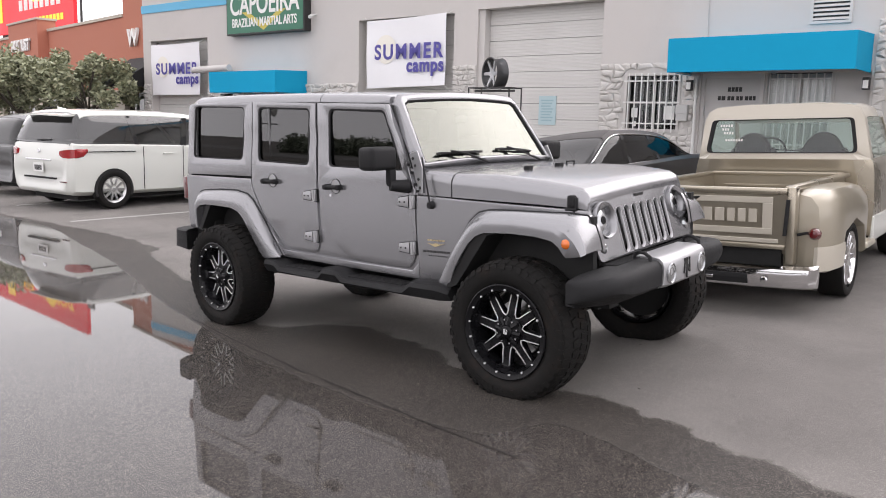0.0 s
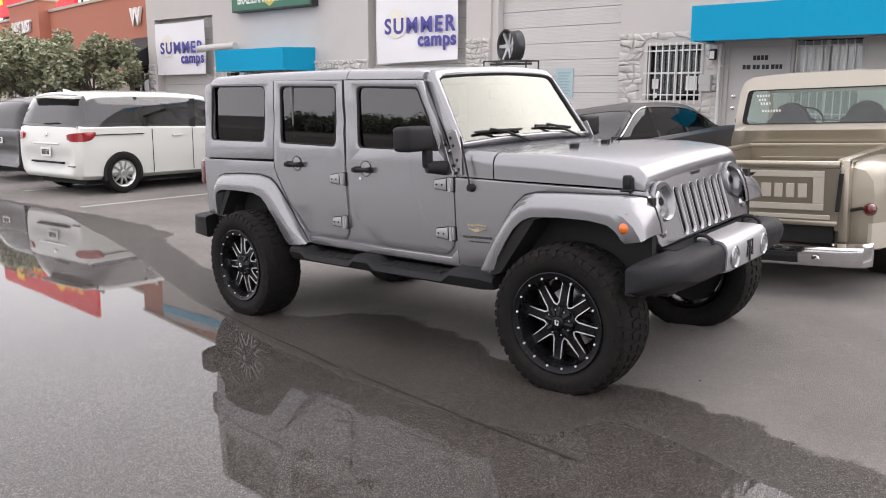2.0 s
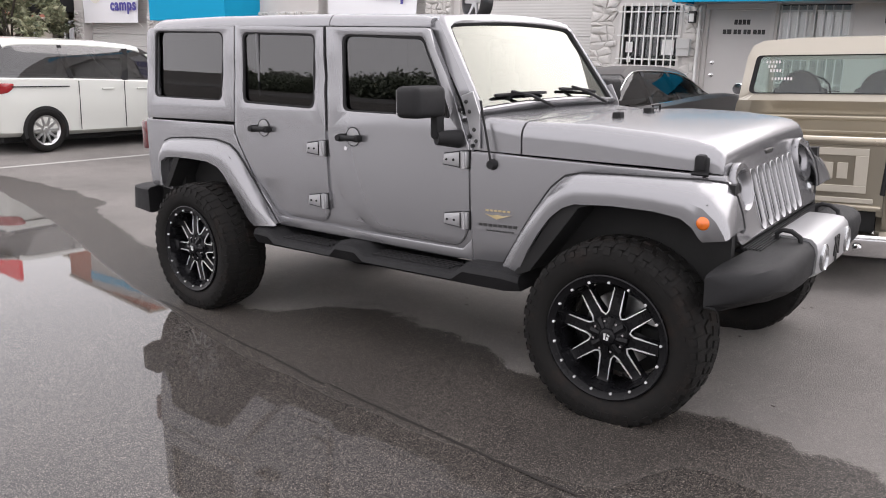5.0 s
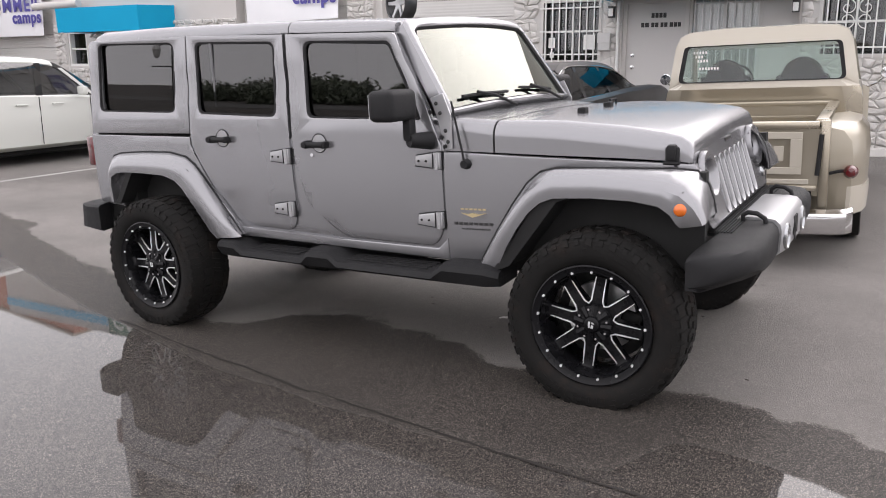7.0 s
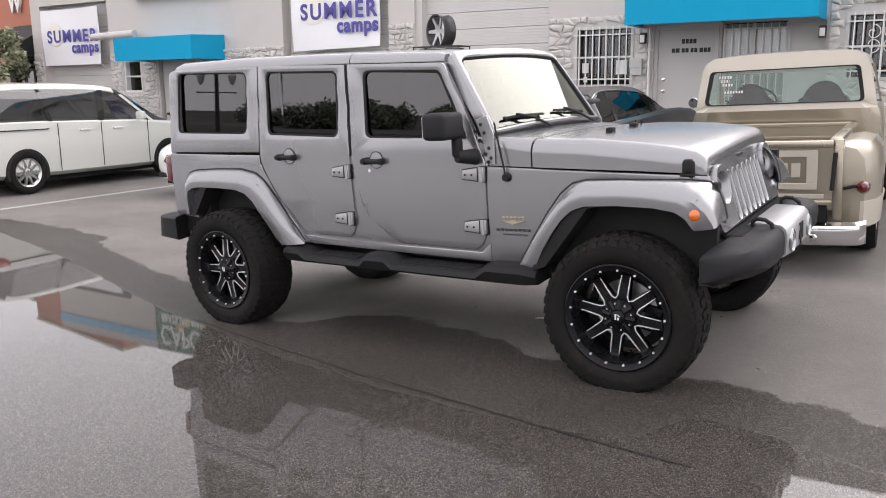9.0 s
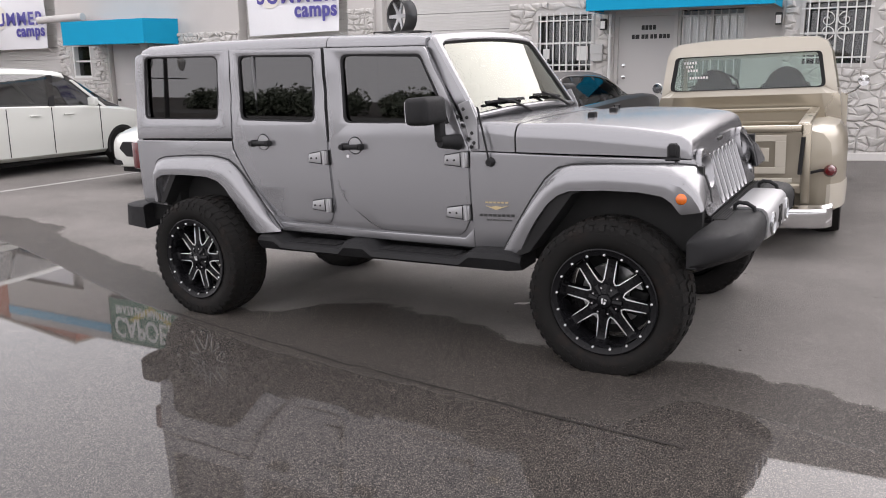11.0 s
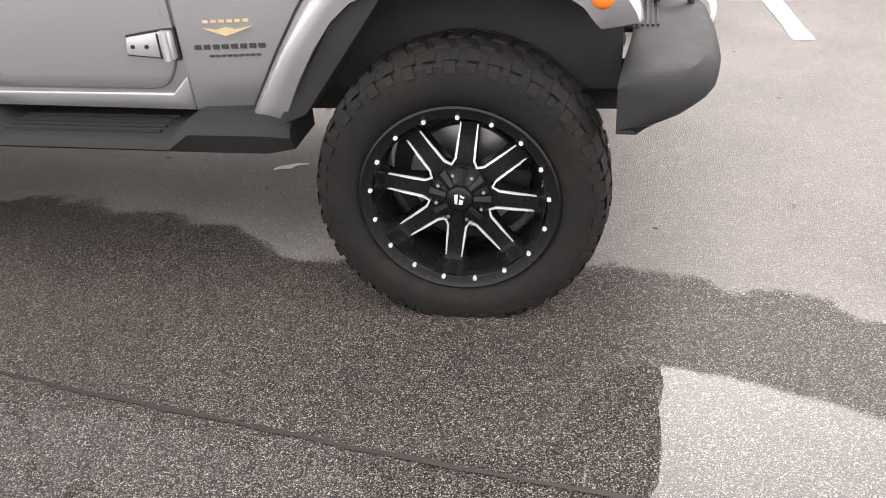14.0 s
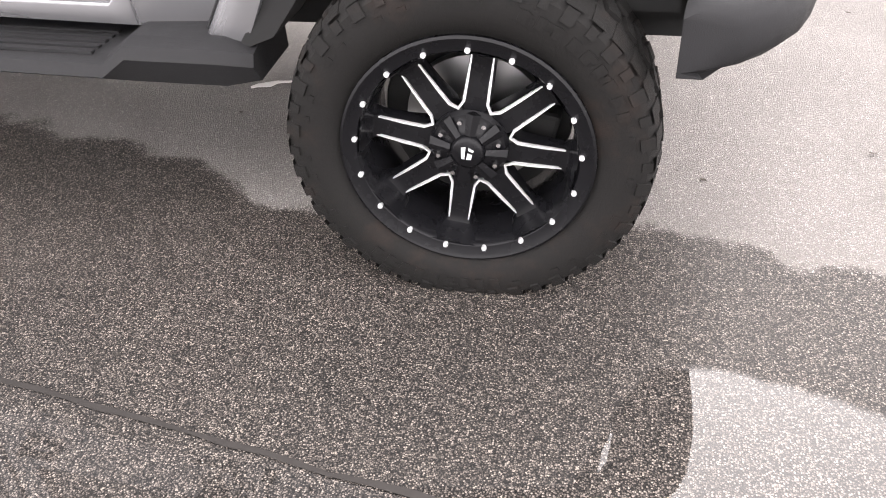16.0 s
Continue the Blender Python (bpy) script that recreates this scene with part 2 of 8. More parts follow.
    t.links.new(grit.outputs["Fac"], b2.inputs["Height"])
    t.links.new(b.outputs["Normal"], b2.inputs["Normal"])
    t.links.new(b2.outputs["Normal"], p.inputs["Normal"])
    rip = nd(t, "ShaderNodeTexNoise", Scale=40.0, Detail=3.0, Roughness=0.6)
    t.links.new(co.outputs["Position"], rip.inputs["Vector"])
    b3 = nd(t, "ShaderNodeBump", Strength=0.02, Distance=0.002)
    t.links.new(rip.outputs["Fac"], b3.inputs["Height"])
    level = nd(t, "ShaderNodeCombineXYZ")      # standing water lies level
    level.inputs["Z"].default_value = 1.0
    t.links.new(level.outputs["Vector"], b3.inputs["Normal"])
    t.links.new(b3.outputs["Normal"], p.inputs["Coat Normal"])
    return m


ASPHALT = asphalt()
SEAM = surface("wet_tar", (0.03, 0.027, 0.025), 0.6, vary=0.4, scale=30, spec=0.2)
LINE_PAINT = surface("road_paint", (0.42, 0.41, 0.39), 0.75, vary=0.18, scale=8, fine=90, bump=0.3, dirt=(0.17, 0.16, 0.15), dirt_amount=0.8)
STUCCO = surface("grey_stucco", (0.55, 0.525, 0.505), 0.9, vary=0.05, scale=1.2, fine=110, bump=0.25, dirt=(0.44, 0.42, 0.40), dirt_amount=0.35)
STUCCO_TRIM = surface("pale_stucco", (0.57, 0.55, 0.53), 0.9, vary=0.05, scale=2, fine=90, bump=0.2)
STONE = surface("painted_stone", (0.62, 0.60, 0.575), 0.85, vary=0.14, scale=9, fine=30, bump=1.6, dirt=(0.40, 0.38, 0.35), dirt_amount=0.5)
MORTAR = surface("mortar", (0.52, 0.505, 0.485), 0.95, vary=0.12, scale=12, fine=80, bump=0.4)
ROLLER = surface("roller_door_paint", (0.58, 0.57, 0.55), 0.5, vary=0.05, scale=2, fine=30, dirt=(0.45, 0.44, 0.42), dirt_amount=0.3)
def ribbed(m, pitch=0.052):
    """Adds fine horizontal pressed ribs to a material."""
    t = m.node_tree
    co, wave = nd(t, "ShaderNodeNewGeometry"), nd(t, "ShaderNodeTexWave", Scale=1.0 / pitch / 3.18, Distortion=0.0)
    wave.bands_direction = "Z"
    b = nd(t, "ShaderNodeBump", Strength=0.55, Distance=0.006)
    t.links.new(co.outputs["Position"], wave.inputs["Vector"])
    t.links.new(wave.outputs["Fac"], b.inputs["Height"])
    t.links.new(b.outputs["Normal"], t.nodes["Principled BSDF"].inputs["Normal"])


ribbed(ROLLER)
SEAM_DARK = surface("door_joint", (0.12, 0.12, 0.115), 0.8)
DOOR_PAINT = surface("door_paint", (0.52, 0.505, 0.49), 0.5, vary=0.04, scale=2, fine=50)
BLUE_CLOTH = surface("blue_awning", (0.002, 0.33, 0.56), 0.8, spec=0.12, vary=0.1, scale=1.5, fine=200, bump=0.1)
BLUE_BAND = surface("blue_band_paint", (0.13, 0.44, 0.66), 0.7, vary=0.08, scale=2)
BANNER = surface("banner_vinyl", (0.80, 0.80, 0.82), 0.5, vary=0.04, scale=2.5, fine=20)
PURPLE = surface("purple_print", (0.075, 0.065, 0.30), 0.55, vary=0.06)
YELLOW_PRINT = surface("faded_yellow_print", (0.80, 0.77, 0.70), 0.6, vary=0.1)
GREEN_SIGN = surface("green_sign_face", (0.02, 0.15, 0.085), 0.35, vary=0.12, scale=3)
WHITE_PRINT = surface("white_print", (0.80, 0.80, 0.78), 0.5, vary=0.04)
IRON_WHITE = surface("white_iron", (0.70, 0.70, 0.68), 0.5, vary=0.08, scale=10)
IRON_BLACK = surface("black_iron", (0.025, 0.025, 0.025), 0.45, vary=0.2)
ALU = surface("aluminium", (0.55, 0.55, 0.55), 0.35, metal=1.0, vary=0.08)
GREY_BOX = surface("grey_box_paint", (0.48, 0.48, 0.47), 0.5, vary=0.06)
CONCRETE = surface("concrete", (0.42, 0.41, 0.39), 0.9, vary=0.12, scale=3, fine=80, bump=0.4, dirt=(0.22, 0.21, 0.2))
RED_STUCCO = surface("terracotta_stucco", (0.47, 0.18, 0.12), 0.9, vary=0.08, scale=0.8, fine=60, bump=0.2)
BEIGE_STUCCO = surface("beige_stucco", (0.50, 0.45, 0.38), 0.9, vary=0.06, scale=1, fine=60)
DARK_CLOTH = surface("black_awning", (0.012, 0.012, 0.014), 0.7, vary=0.2)
# near-black colour that stands in for the shade inside openings
OPENING_SHADE = surface("dark_interior", (0.035, 0.035, 0.035), 0.9, vary=0.3, scale=2)
PANE = glass("window_pane", (0.85, 0.9, 0.9), 0.55)
SILVER = surface("silver_car_paint", (0.285, 0.285, 0.295), 0.25, metal=0.72, vary=0.03, scale=2.0, fine=900, coat=0.12, spread=0.03)
SILVER_TRIM = surface("silver_plastic", (0.42, 0.42, 0.43), 0.38, metal=0.6, vary=0.04, scale=5, fine=300, spread=0.05)
ALU_DULL = surface("dull_grey_trim", (0.16, 0.16, 0.165), 0.5, metal=0.3)
BLACK_PLASTIC = surface("black_textured_plastic", (0.019, 0.019, 0.02), 0.6, vary=0.25, scale=14, fine=420, bump=0.25, spec=0.2)
BLACK_GLOSS = surface("satin_black_wheel_paint", (0.006, 0.006, 0.007), 0.27, vary=0.2, scale=10, fine=200, spec=0.2, spread=0.05)
MILLED = surface("milled_aluminium", (0.85, 0.85, 0.86), 0.42, metal=0.6, vary=0.05, scale=30)
RUBBER = surface("tyre_rubber", (0.009, 0.0085, 0.008), 0.75, vary=0.3, scale=12, fine=160, bump=0.3, dirt=(0.038, 0.024, 0.018), dirt_amount=0.6, spec=0.22)
UNDER = surface("underbody_black", (0.01, 0.01, 0.01), 0.8, vary=0.3, scale=8)
CHROME = surface("chrome", (0.75, 0.75, 0.76), 0.1, metal=1.0, vary=0.04, scale=8, spread=0.04)
AMBER = surface("amber_lens", (0.75, 0.16, 0.015), 0.2, vary=0.12, scale=60, coat=0.8)
RED_LENS = surface("red_lens", (0.32, 0.012, 0.015), 0.15, vary=0.1, scale=40, coat=0.8)
DARK_RED_LENS = surface("dark_red_lens", (0.10, 0.008, 0.01), 0.2, vary=0.1, scale=40, coat=0.8)
LAMP_GLASS = surface("lamp_reflector", (0.42, 0.43, 0.44), 0.2, metal=0.8, vary=0.35, scale=40, coat=0.6)
TINT = glass("dark_tinted_glass", (0.9, 0.95, 1.0), 0.16, face=0.09)
SCREEN = glass("windscreen_glass", (0.85, 0.95, 0.92), 0.7, rough=0.012, face=0.15, sheen=(0.98, 1.0, 0.90))
VAN_GLASS = glass("van_glass", (0.95, 0.97, 1.0), 0.2, rough=0.03, face=0.10)
PRIVACY = glass("privacy_glass", (0.9, 0.95, 1.0), 0.10, face=0.05)
BLIND_GLASS = glass("clear_side_pane", (0.95, 0.97, 0.97), 0.95)
CAR_GLASS = glass("car_glass", (0.80, 0.93, 0.88), 0.88)
SEAT = surface("dark_seat_cloth", (0.03, 0.03, 0.032), 0.85, vary=0.2, scale=20)
GOLD_PRINT = surface("gold_print", (0.50, 0.40, 0.22), 0.4, metal=0.3, vary=0.1)
BLACK_PRINT = surface("black_print", (0.02, 0.02, 0.02), 0.5)
WHITE_PAINT = surface("white_car_paint", (0.66, 0.67, 0.63), 0.3, vary=0.02, scale=2, fine=300, coat=0.8, spread=0.04)
BLACK_PAINT = surface("black_car_paint", (0.018, 0.017, 0.018), 0.4, vary=0.1, scale=2, coat=0.3)
GREY_PAINT = surface("dark_grey_car_paint", (0.035, 0.035, 0.037), 0.35, metal=0.1, vary=0.06, scale=2, coat=0.35)
RED_PAINT = surface("red_car_paint", (0.25, 0.02, 0.025), 0.3, vary=0.06, scale=2, coat=0.8)
CREAM_PAINT = surface("cream_car_paint", (0.515, 0.475, 0.40), 0.32, metal=0.15, vary=0.03, scale=1.5, fine=500, coat=0.6)
BEIGE_PAINT = surface("beige_car_paint", (0.335, 0.30, 0.235), 0.34, metal=0.35, vary=0.04, scale=1.5, fine=500, coat=0.5)
GOLD_PAINT = surface("bronze_car_paint", (0.39, 0.348, 0.275), 0.30, metal=0.75, vary=0.06, scale=1.5, fine=500, coat=0.4)

# ---- building helpers ----
def part(name, bm, material, parent=None, label="", smooth=False):
    """Links a bmesh as one mesh object, under a thing or a part."""
    me = bpy.data.meshes.new(name)
    bmesh.ops.recalc_face_normals(bm, faces=bm.faces)
    bm.to_mesh(me)
    bm.free()
    me.materials.append(material)
    if smooth:
        me.shade_smooth()
        me.set_sharp_from_angle(angle=radians(38))
    ob = new(name, me)
    if parent is not None:
        ob.parent = parent
    if label:
        ob["label"] = label
    return ob


def again(name, ob, m, parent=None):
    """One more object on the mesh of ob, at the pose m."""
    o = new(name, ob.data)
    o.parent = parent if parent is not None else ob.parent
    o.matrix_local = m
    return o


def thing(name, m, label, category, group="", kind=""):
    """An empty at a thing's base that parents its parts."""
    return tagged(set_pose(new(name), m), label, category, group, kind)


def set_pose(ob, m):
    ob.matrix_world = m
    return ob


def box(bm, x0, x1, y0, y1, z0, z1, bevel=0.0, seg=2):
    """Adds a box, its edges rounded by bevel."""
    r = bmesh.ops.create_cube(bm, size=1.0, matrix=Matrix.Translation(((x0 + x1) / 2, (y0 + y1) / 2, (z0 + z1) / 2))
                              @ Matrix.Diagonal((abs(x1 - x0), abs(y1 - y0), abs(z1 - z0), 1)))
    if bevel:
        es = list({e for v in r["verts"] for e in v.link_edges})
        bmesh.ops.bevel(bm, geom=es, offset=bevel, segments=seg, affect="EDGES", profile=0.5)
    return bm


def boxes(*rows, bevel=0.0):
    bm = bmesh.new()
    for r in rows:
        box(bm, *r, bevel=bevel)
    return bm


def rod(bm, a, b, r, n=10, r2=None):
    """Adds a round bar from a to b."""
    a, b = Vector(a), Vector(b)
    q = (b - a).to_track_quat("Z", "Y").to_matrix().to_4x4()
    bmesh.ops.create_cone(bm, cap_ends=True, segments=n, radius1=r, radius2=r if r2 is None else r2, depth=(b - a).length,
                          matrix=Matrix.Translation((a + b) / 2) @ q)
    return bm


def tube(bm, pts, r, n=8):
    """Adds a bent round bar along points."""
    pts = [Vector(p) for p in pts]
    rings = []
    for i, p in enumerate(pts):
        d = (pts[min(i + 1, len(pts) - 1)] - pts[max(i - 1, 0)]).normalized()
        q = d.to_track_quat("Z", "Y")
        rings.append([bm.verts.new(p + q @ Vector((r * math.cos(2 * math.pi * k / n), r * math.sin(2 * math.pi * k / n), 0))) for k in range(n)])
    for a, b in zip(rings, rings[1:]):
        for k in range(n):
            bm.faces.new((a[k], a[(k + 1) % n], b[(k + 1) % n], b[k]))
    bm.faces.new(rings[0][::-1])
    bm.faces.new(rings[-1])
    return bm


def prism(bm, outline, y0, y1, bevel=0.0, seg=2):
    """Adds an outline of (x, z) points pulled along y."""
    a = [bm.verts.new((x, y0, z)) for x, z in outline]
    b = [bm.verts.new((x, y1, z)) for x, z in outline]
    n = len(a)
    fs = [bm.faces.new(a), bm.faces.new(b[::-1])] + [bm.faces.new((a[k], b[k], b[(k + 1) % n], a[(k + 1) % n])) for k in range(n)]
    if bevel:
        es = list({e for f in fs for e in f.edges})
        bmesh.ops.bevel(bm, geom=es, offset=bevel, segments=seg, affect="EDGES", profile=0.5)
    return bm


def loft(bm, rings, cap=True, closed=True):
    """Skins rings of equally many points."""
    vs = [[bm.verts.new(p) for p in r] for r in rings]
    n = len(vs[0])
    for a, b in zip(vs, vs[1:]):
        for k in range(n if closed else n - 1):
            bm.faces.new((a[k], a[(k + 1) % n], b[(k + 1) % n], b[k]))
    if cap and closed:
        bm.faces.new(vs[0][::-1])
        bm.faces.new(vs[-1])
    return bm


def lathe(bm, profile, n=40, axis="y"):
    """Turns (radius, offset) points about an axis through the origin."""
    rings = []
    for r, o in profile:
        ring = []
        for k in range(n):
            c, s = math.cos(2 * math.pi * k / n), math.sin(2 * math.pi * k / n)
            ring.append(bm.verts.new({"y": (r * c, o, r * s), "z": (r * c, r * s, o), "x": (o, r * c, r * s)}[axis]))
        rings.append(ring)
    for a, b in zip(rings, rings[1:]):
        for k in range(n):
            bm.faces.new((a[k], a[(k + 1) % n], b[(k + 1) % n], b[k]))
    return bm


def rounded(x0, x1, z0, z1, r, n=4):
    """The outline of a rectangle with round corners, as (x, z) points."""
    out = []
    for cx, cz, a in ((x1 - r, z1 - r, 0), (x0 + r, z1 - r, 90), (x0 + r, z0 + r, 180), (x1 - r, z0 + r, 270)):
        for k in range(n + 1):
            q = radians(a + 90 * k / n)
            out.append((cx + r * math.cos(q), cz + r * math.sin(q)))
    return out


def letters(name, words, size, material, parent, m, depth=0.004, squeeze=1.0, bold=0.0, align="CENTER", spacing=1.0):
    """Words in the built-in font as a mesh; m puts their plane, x along the line and y up it."""
    c = bpy.data.curves.new(name, "FONT")
    c.body, c.size, c.extrude, c.offset, c.align_x, c.align_y, c.space_character = words, size, depth, bold, align, "CENTER", spacing
    tmp = bpy.data.objects.new(name, c)
    me = bpy.data.meshes.new_from_object(tmp)
    bpy.data.objects.remove(tmp)
    bpy.data.curves.remove(c)
    me.materials.clear()
    me.materials.append(material)
    ob = new(name, me)
    ob.parent = parent
    ob.matrix_local = m @ Matrix.Diagonal((squeeze, 1, 1, 1))
    return ob


def smooth_step(a, b, x):
    x = min(1.0, max(0.0, (x - a) / (b - a)))
    return x * x * (3 - 2 * x)


def ground_height(x, y):
    """The yard rises towards the front of the car and the buildings, and lies level where the puddle stands."""
    k = 0.15
    sx = min(k * math.log1p(math.exp(min(60, x / k))), 7.0)
    yy = min(max(y, -5.0), 9.5)
    swell = 0.05 * max(0.0, min(y + 0.75, 1.6)) * smooth_step(2.2, 2.9, x) * (1 - smooth_step(0.95, 2.2, y)) * (1 - smooth_step(3.4, 5.0, x))
    return 0.037 * sx + 0.023 * (yy + 0.83) * smooth_step(-0.8, 0.6, x) - 0.019 + swell


def onto(x, y, turn=0.0, lift=0.0):
    """A pose on the yard's surface at (x, y), leaning with it, turned by degrees."""
    d = 0.4
    n = Vector((-(ground_height(x + d, y) - ground_height(x - d, y)) / (2 * d), -(ground_height(x, y + d) - ground_height(x, y - d)) / (2 * d), 1))
    return (Matrix.Translation((x, y, ground_height(x, y) + lift)) @ Vector((0, 0, 1)).rotation_difference(n).to_matrix().to_4x4()
            @ pose(0, 0, 0, 0, 0, turn))

# ---- the yard and its surroundings ----
def make_ground():
    """One sheet out to the horizon, fine near the cars."""
    bm = bmesh.new()
    xs = [-900, -300, -120, -60, -40, -30] + [-25 + 0.5 * k for k in range(46)] + [-2 + 0.1 * k for k in range(35)] + [1.5 + 0.5 * k for k in range(27)] + [16, 20, 30, 60, 120, 300, 900]
    ys = [-900, -300, -120, -60, -35, -20] + [-12 + 0.5 * k for k in range(47)] + [13, 20, 40, 80, 160, 400, 900]
    grid = [[bm.verts.new((x, y, ground_height(x, y))) for y in ys] for x in xs]
    for i in range(len(xs) - 1):
        for j in range(len(ys) - 1):
            bm.faces.new((grid[i][j], grid[i + 1][j], grid[i + 1][j + 1], grid[i][j + 1]))
    g = part("ground", bm, ASPHALT, smooth=True)
    return tagged(g, "worn grey asphalt yard, partly under rain water", "ground", kind="structure")


make_ground()


def strip(name, a, b, width, material, label, wander=0.0, lift=0.004):
    """A band painted or poured along the ground from a to b."""
    rng = random.Random(name + str(a))
    bm = bmesh.new()
    a, b = Vector(a), Vector(b)
    d = (b - a).normalized()
    side = Vector((-d.y, d.x))
    n = max(4, int((b - a).length / 0.08))
    rows, off = [], 0.0
    for k in range(n + 1):
        off += rng.uniform(-wander, wander)
        off *= 0.93
        p = a + (b - a) * (k / n) + side * off
        w = width * (0.5 + (rng.uniform(-0.18, 0.22) if wander else rng.uniform(-0.03, 0.03)))
        rows.append([bm.verts.new((*(p + side * s), ground_height(*(p + side * s)) + lift)) for s in (-w, w)])
    for p, q in zip(rows, rows[1:]):
        bm.faces.new((p[0], p[1], q[1], q[0]))
    return tagged(part(name, bm, material), label, "marking" if "line" in name else "joint", kind="structure")


strip("parking_line_1", (4.35, 2.05), (3.9, 8.75), 0.12, LINE_PAINT, "worn white parking line on asphalt")
strip("parking_line_2", (-7.25, 0.9), (-7.75, 6.4), 0.11, LINE_PAINT, "worn white parking line on asphalt")
strip("parking_line_3", (-10.1, 1.1), (-10.6, 6.6), 0.11, LINE_PAINT, "worn white parking line on asphalt")
for a, b in (((-0.3, -0.98), (1.66, -1.28)), ((1.66, -1.28), (2.8, -1.42)), ((2.8, -1.42), (3.56, -1.49))):
    strip("asphalt_joint_1", a, b, 0.013, SEAM, "dark wet joint in the asphalt", wander=0.006)

scrap = thing("paper_scrap", onto(2.0, 0.165, 25, 0.004), "torn scrap of white paper on the asphalt", "paper")
bm = bmesh.new()
loft(bm, [[(x, -w, 0.002 + h), (x, 0.0, 0.006 + h), (x, w, 0.001 + h), (x, w, h), (x, 0.0, 0.003 + h), (x, -w, h)] for x, w, h in ((-0.07, 0.004, 0.0), (-0.045, 0.014, 0.006), (0.0, 0.022, 0.003), (0.03, 0.012, 0.008), (0.085, 0.003, 0.0))])
part("sheet", bm, surface("scrap_paper", (0.62, 0.60, 0.57), 0.8, vary=0.1), scrap)


def litter():
    """Dead leaf bits and dark crumbs lying about the dry part of the yard."""
    rng = random.Random(21)
    bm = bmesh.new()
    for k in range(170):
        x, y = rng.uniform(0.6, 8.0), rng.uniform(-0.3, 6.5)
        a, r = rng.uniform(0, math.pi), rng.uniform(0.006, 0.024)
        z = ground_height(x, y) + 0.004
        bm.faces.new([bm.verts.new((x + r * f * math.cos(q + a), y + r * g * math.sin(q + a), z + rng.uniform(0, 0.004))) for q, f, g in ((0, 1.0, 0.5), (1.2, 0.6, 0.5), (2.3, 0.8, 0.3), (3.3, 1.1, 0.6), (4.6, 0.5, 0.4))])
    return tagged(part("leaf_litter", bm, surface("dead_leaf", (0.045, 0.036, 0.028), 0.8, vary=0.4)), "dark dead leaf bits strewn on dry asphalt", "litter", kind="stuff")


litter()

# ---- the workshop building ----
B = pose(0, 8.9, 0, 0, 0, 4.5)        # x along the front, y into the building
WALL_TOP = 5.05


def wall_piece(rows, material=STUCCO, name="wall_north", label="pale grey stucco workshop front wall"):
    w = tagged(part(name, boxes(*rows), material), label, "wall", kind="structure")
    w.matrix_world = B
    return w


front = wall_piece([
    (-17.7, -17.3, 0, 0.3, -0.5, WALL_TOP), (-17.3, -14.55, 0, 0.3, 3.82, WALL_TOP), (-14.55, -14.1, 0, 0.3, -0.5, WALL_TOP),
    (-14.1, -13.45, 0, 0.3, 2.36, WALL_TOP), (-14.1, -13.45, 0, 0.3, -0.5, 1.57), (-13.45, -12.82, 0, 0.3, -0.5, WALL_TOP),
    (-12.82, -11.8, 0, 0.3, 2.36, WALL_TOP), (-11.8, -8.8, 0, 0.3, -0.5, WALL_TOP),
    (-8.8, -6.03, 0, 0.3, 3.93, WALL_TOP), (-6.03, -5.42, 0, 0.3, -0.5, WALL_TOP), (-5.42, -2.58, 0, 0.3, 3.96, WALL_TOP),
    (-2.58, -2.03, 0, 0.3, -0.5, WALL_TOP), (-2.03, -1.07, 0, 0.3, 2.58, WALL_TOP), (-2.03, -1.07, 0, 0.3, -0.5, 1.65),
    (-1.07, -0.68, 0, 0.3, -0.5, WALL_TOP), (-0.68, 1.95, 0, 0.3, 2.6, WALL_TOP), (1.95, 2.26, 0, 0.3, -0.5, WALL_TOP),
    (2.26, 3.14, 0, 0.3, 2.62, WALL_TOP), (2.26, 3.14, 0, 0.3, -0.5, 1.72), (3.14, 3.62, 0, 0.3, -0.5, WALL_TOP),
    (3.62, 7.6, 0, 0.3, 3.6, WALL_TOP), (7.6, 12.0, 0, 0.3, -0.5, WALL_TOP)])
wall_piece([(-17.7, -17.4, 0.3, 14, -0.5, WALL_TOP)], name="wall_west", label="pale grey stucco side wall")
wall_piece([(11.7, 12.0, 0.3, 14, -0.5, WALL_TOP)], name="wall_east", label="pale grey stucco side wall")
wall_piece([(-17.7, 12.0, 14, 14.3, -0.5, WALL_TOP)], name="wall_south", label="pale grey stucco back wall")
roof = tagged(part("workshop_roof", boxes((-17.4, 11.7, 0.3, 14, 4.55, 4.7)), CONCRETE), "flat grey workshop roof", "roof", kind="structure")
roof.matrix_world = B
# near-black sheet: the unlit depth of the rooms is painted on
wall_piece([(-17.4, 11.7, 2.6, 2.75, -0.5, 4.5)], OPENING_SHADE, "wall_inner", "inner wall coloured near-black as the shade behind the front openings")
band = tagged(part("trim", boxes((-17.72, -2.0, -0.025, 0, 4.62, 4.84)), BLUE_BAND), "faded blue painted band under the parapet", "trim", kind="structure")
band.matrix_world = B


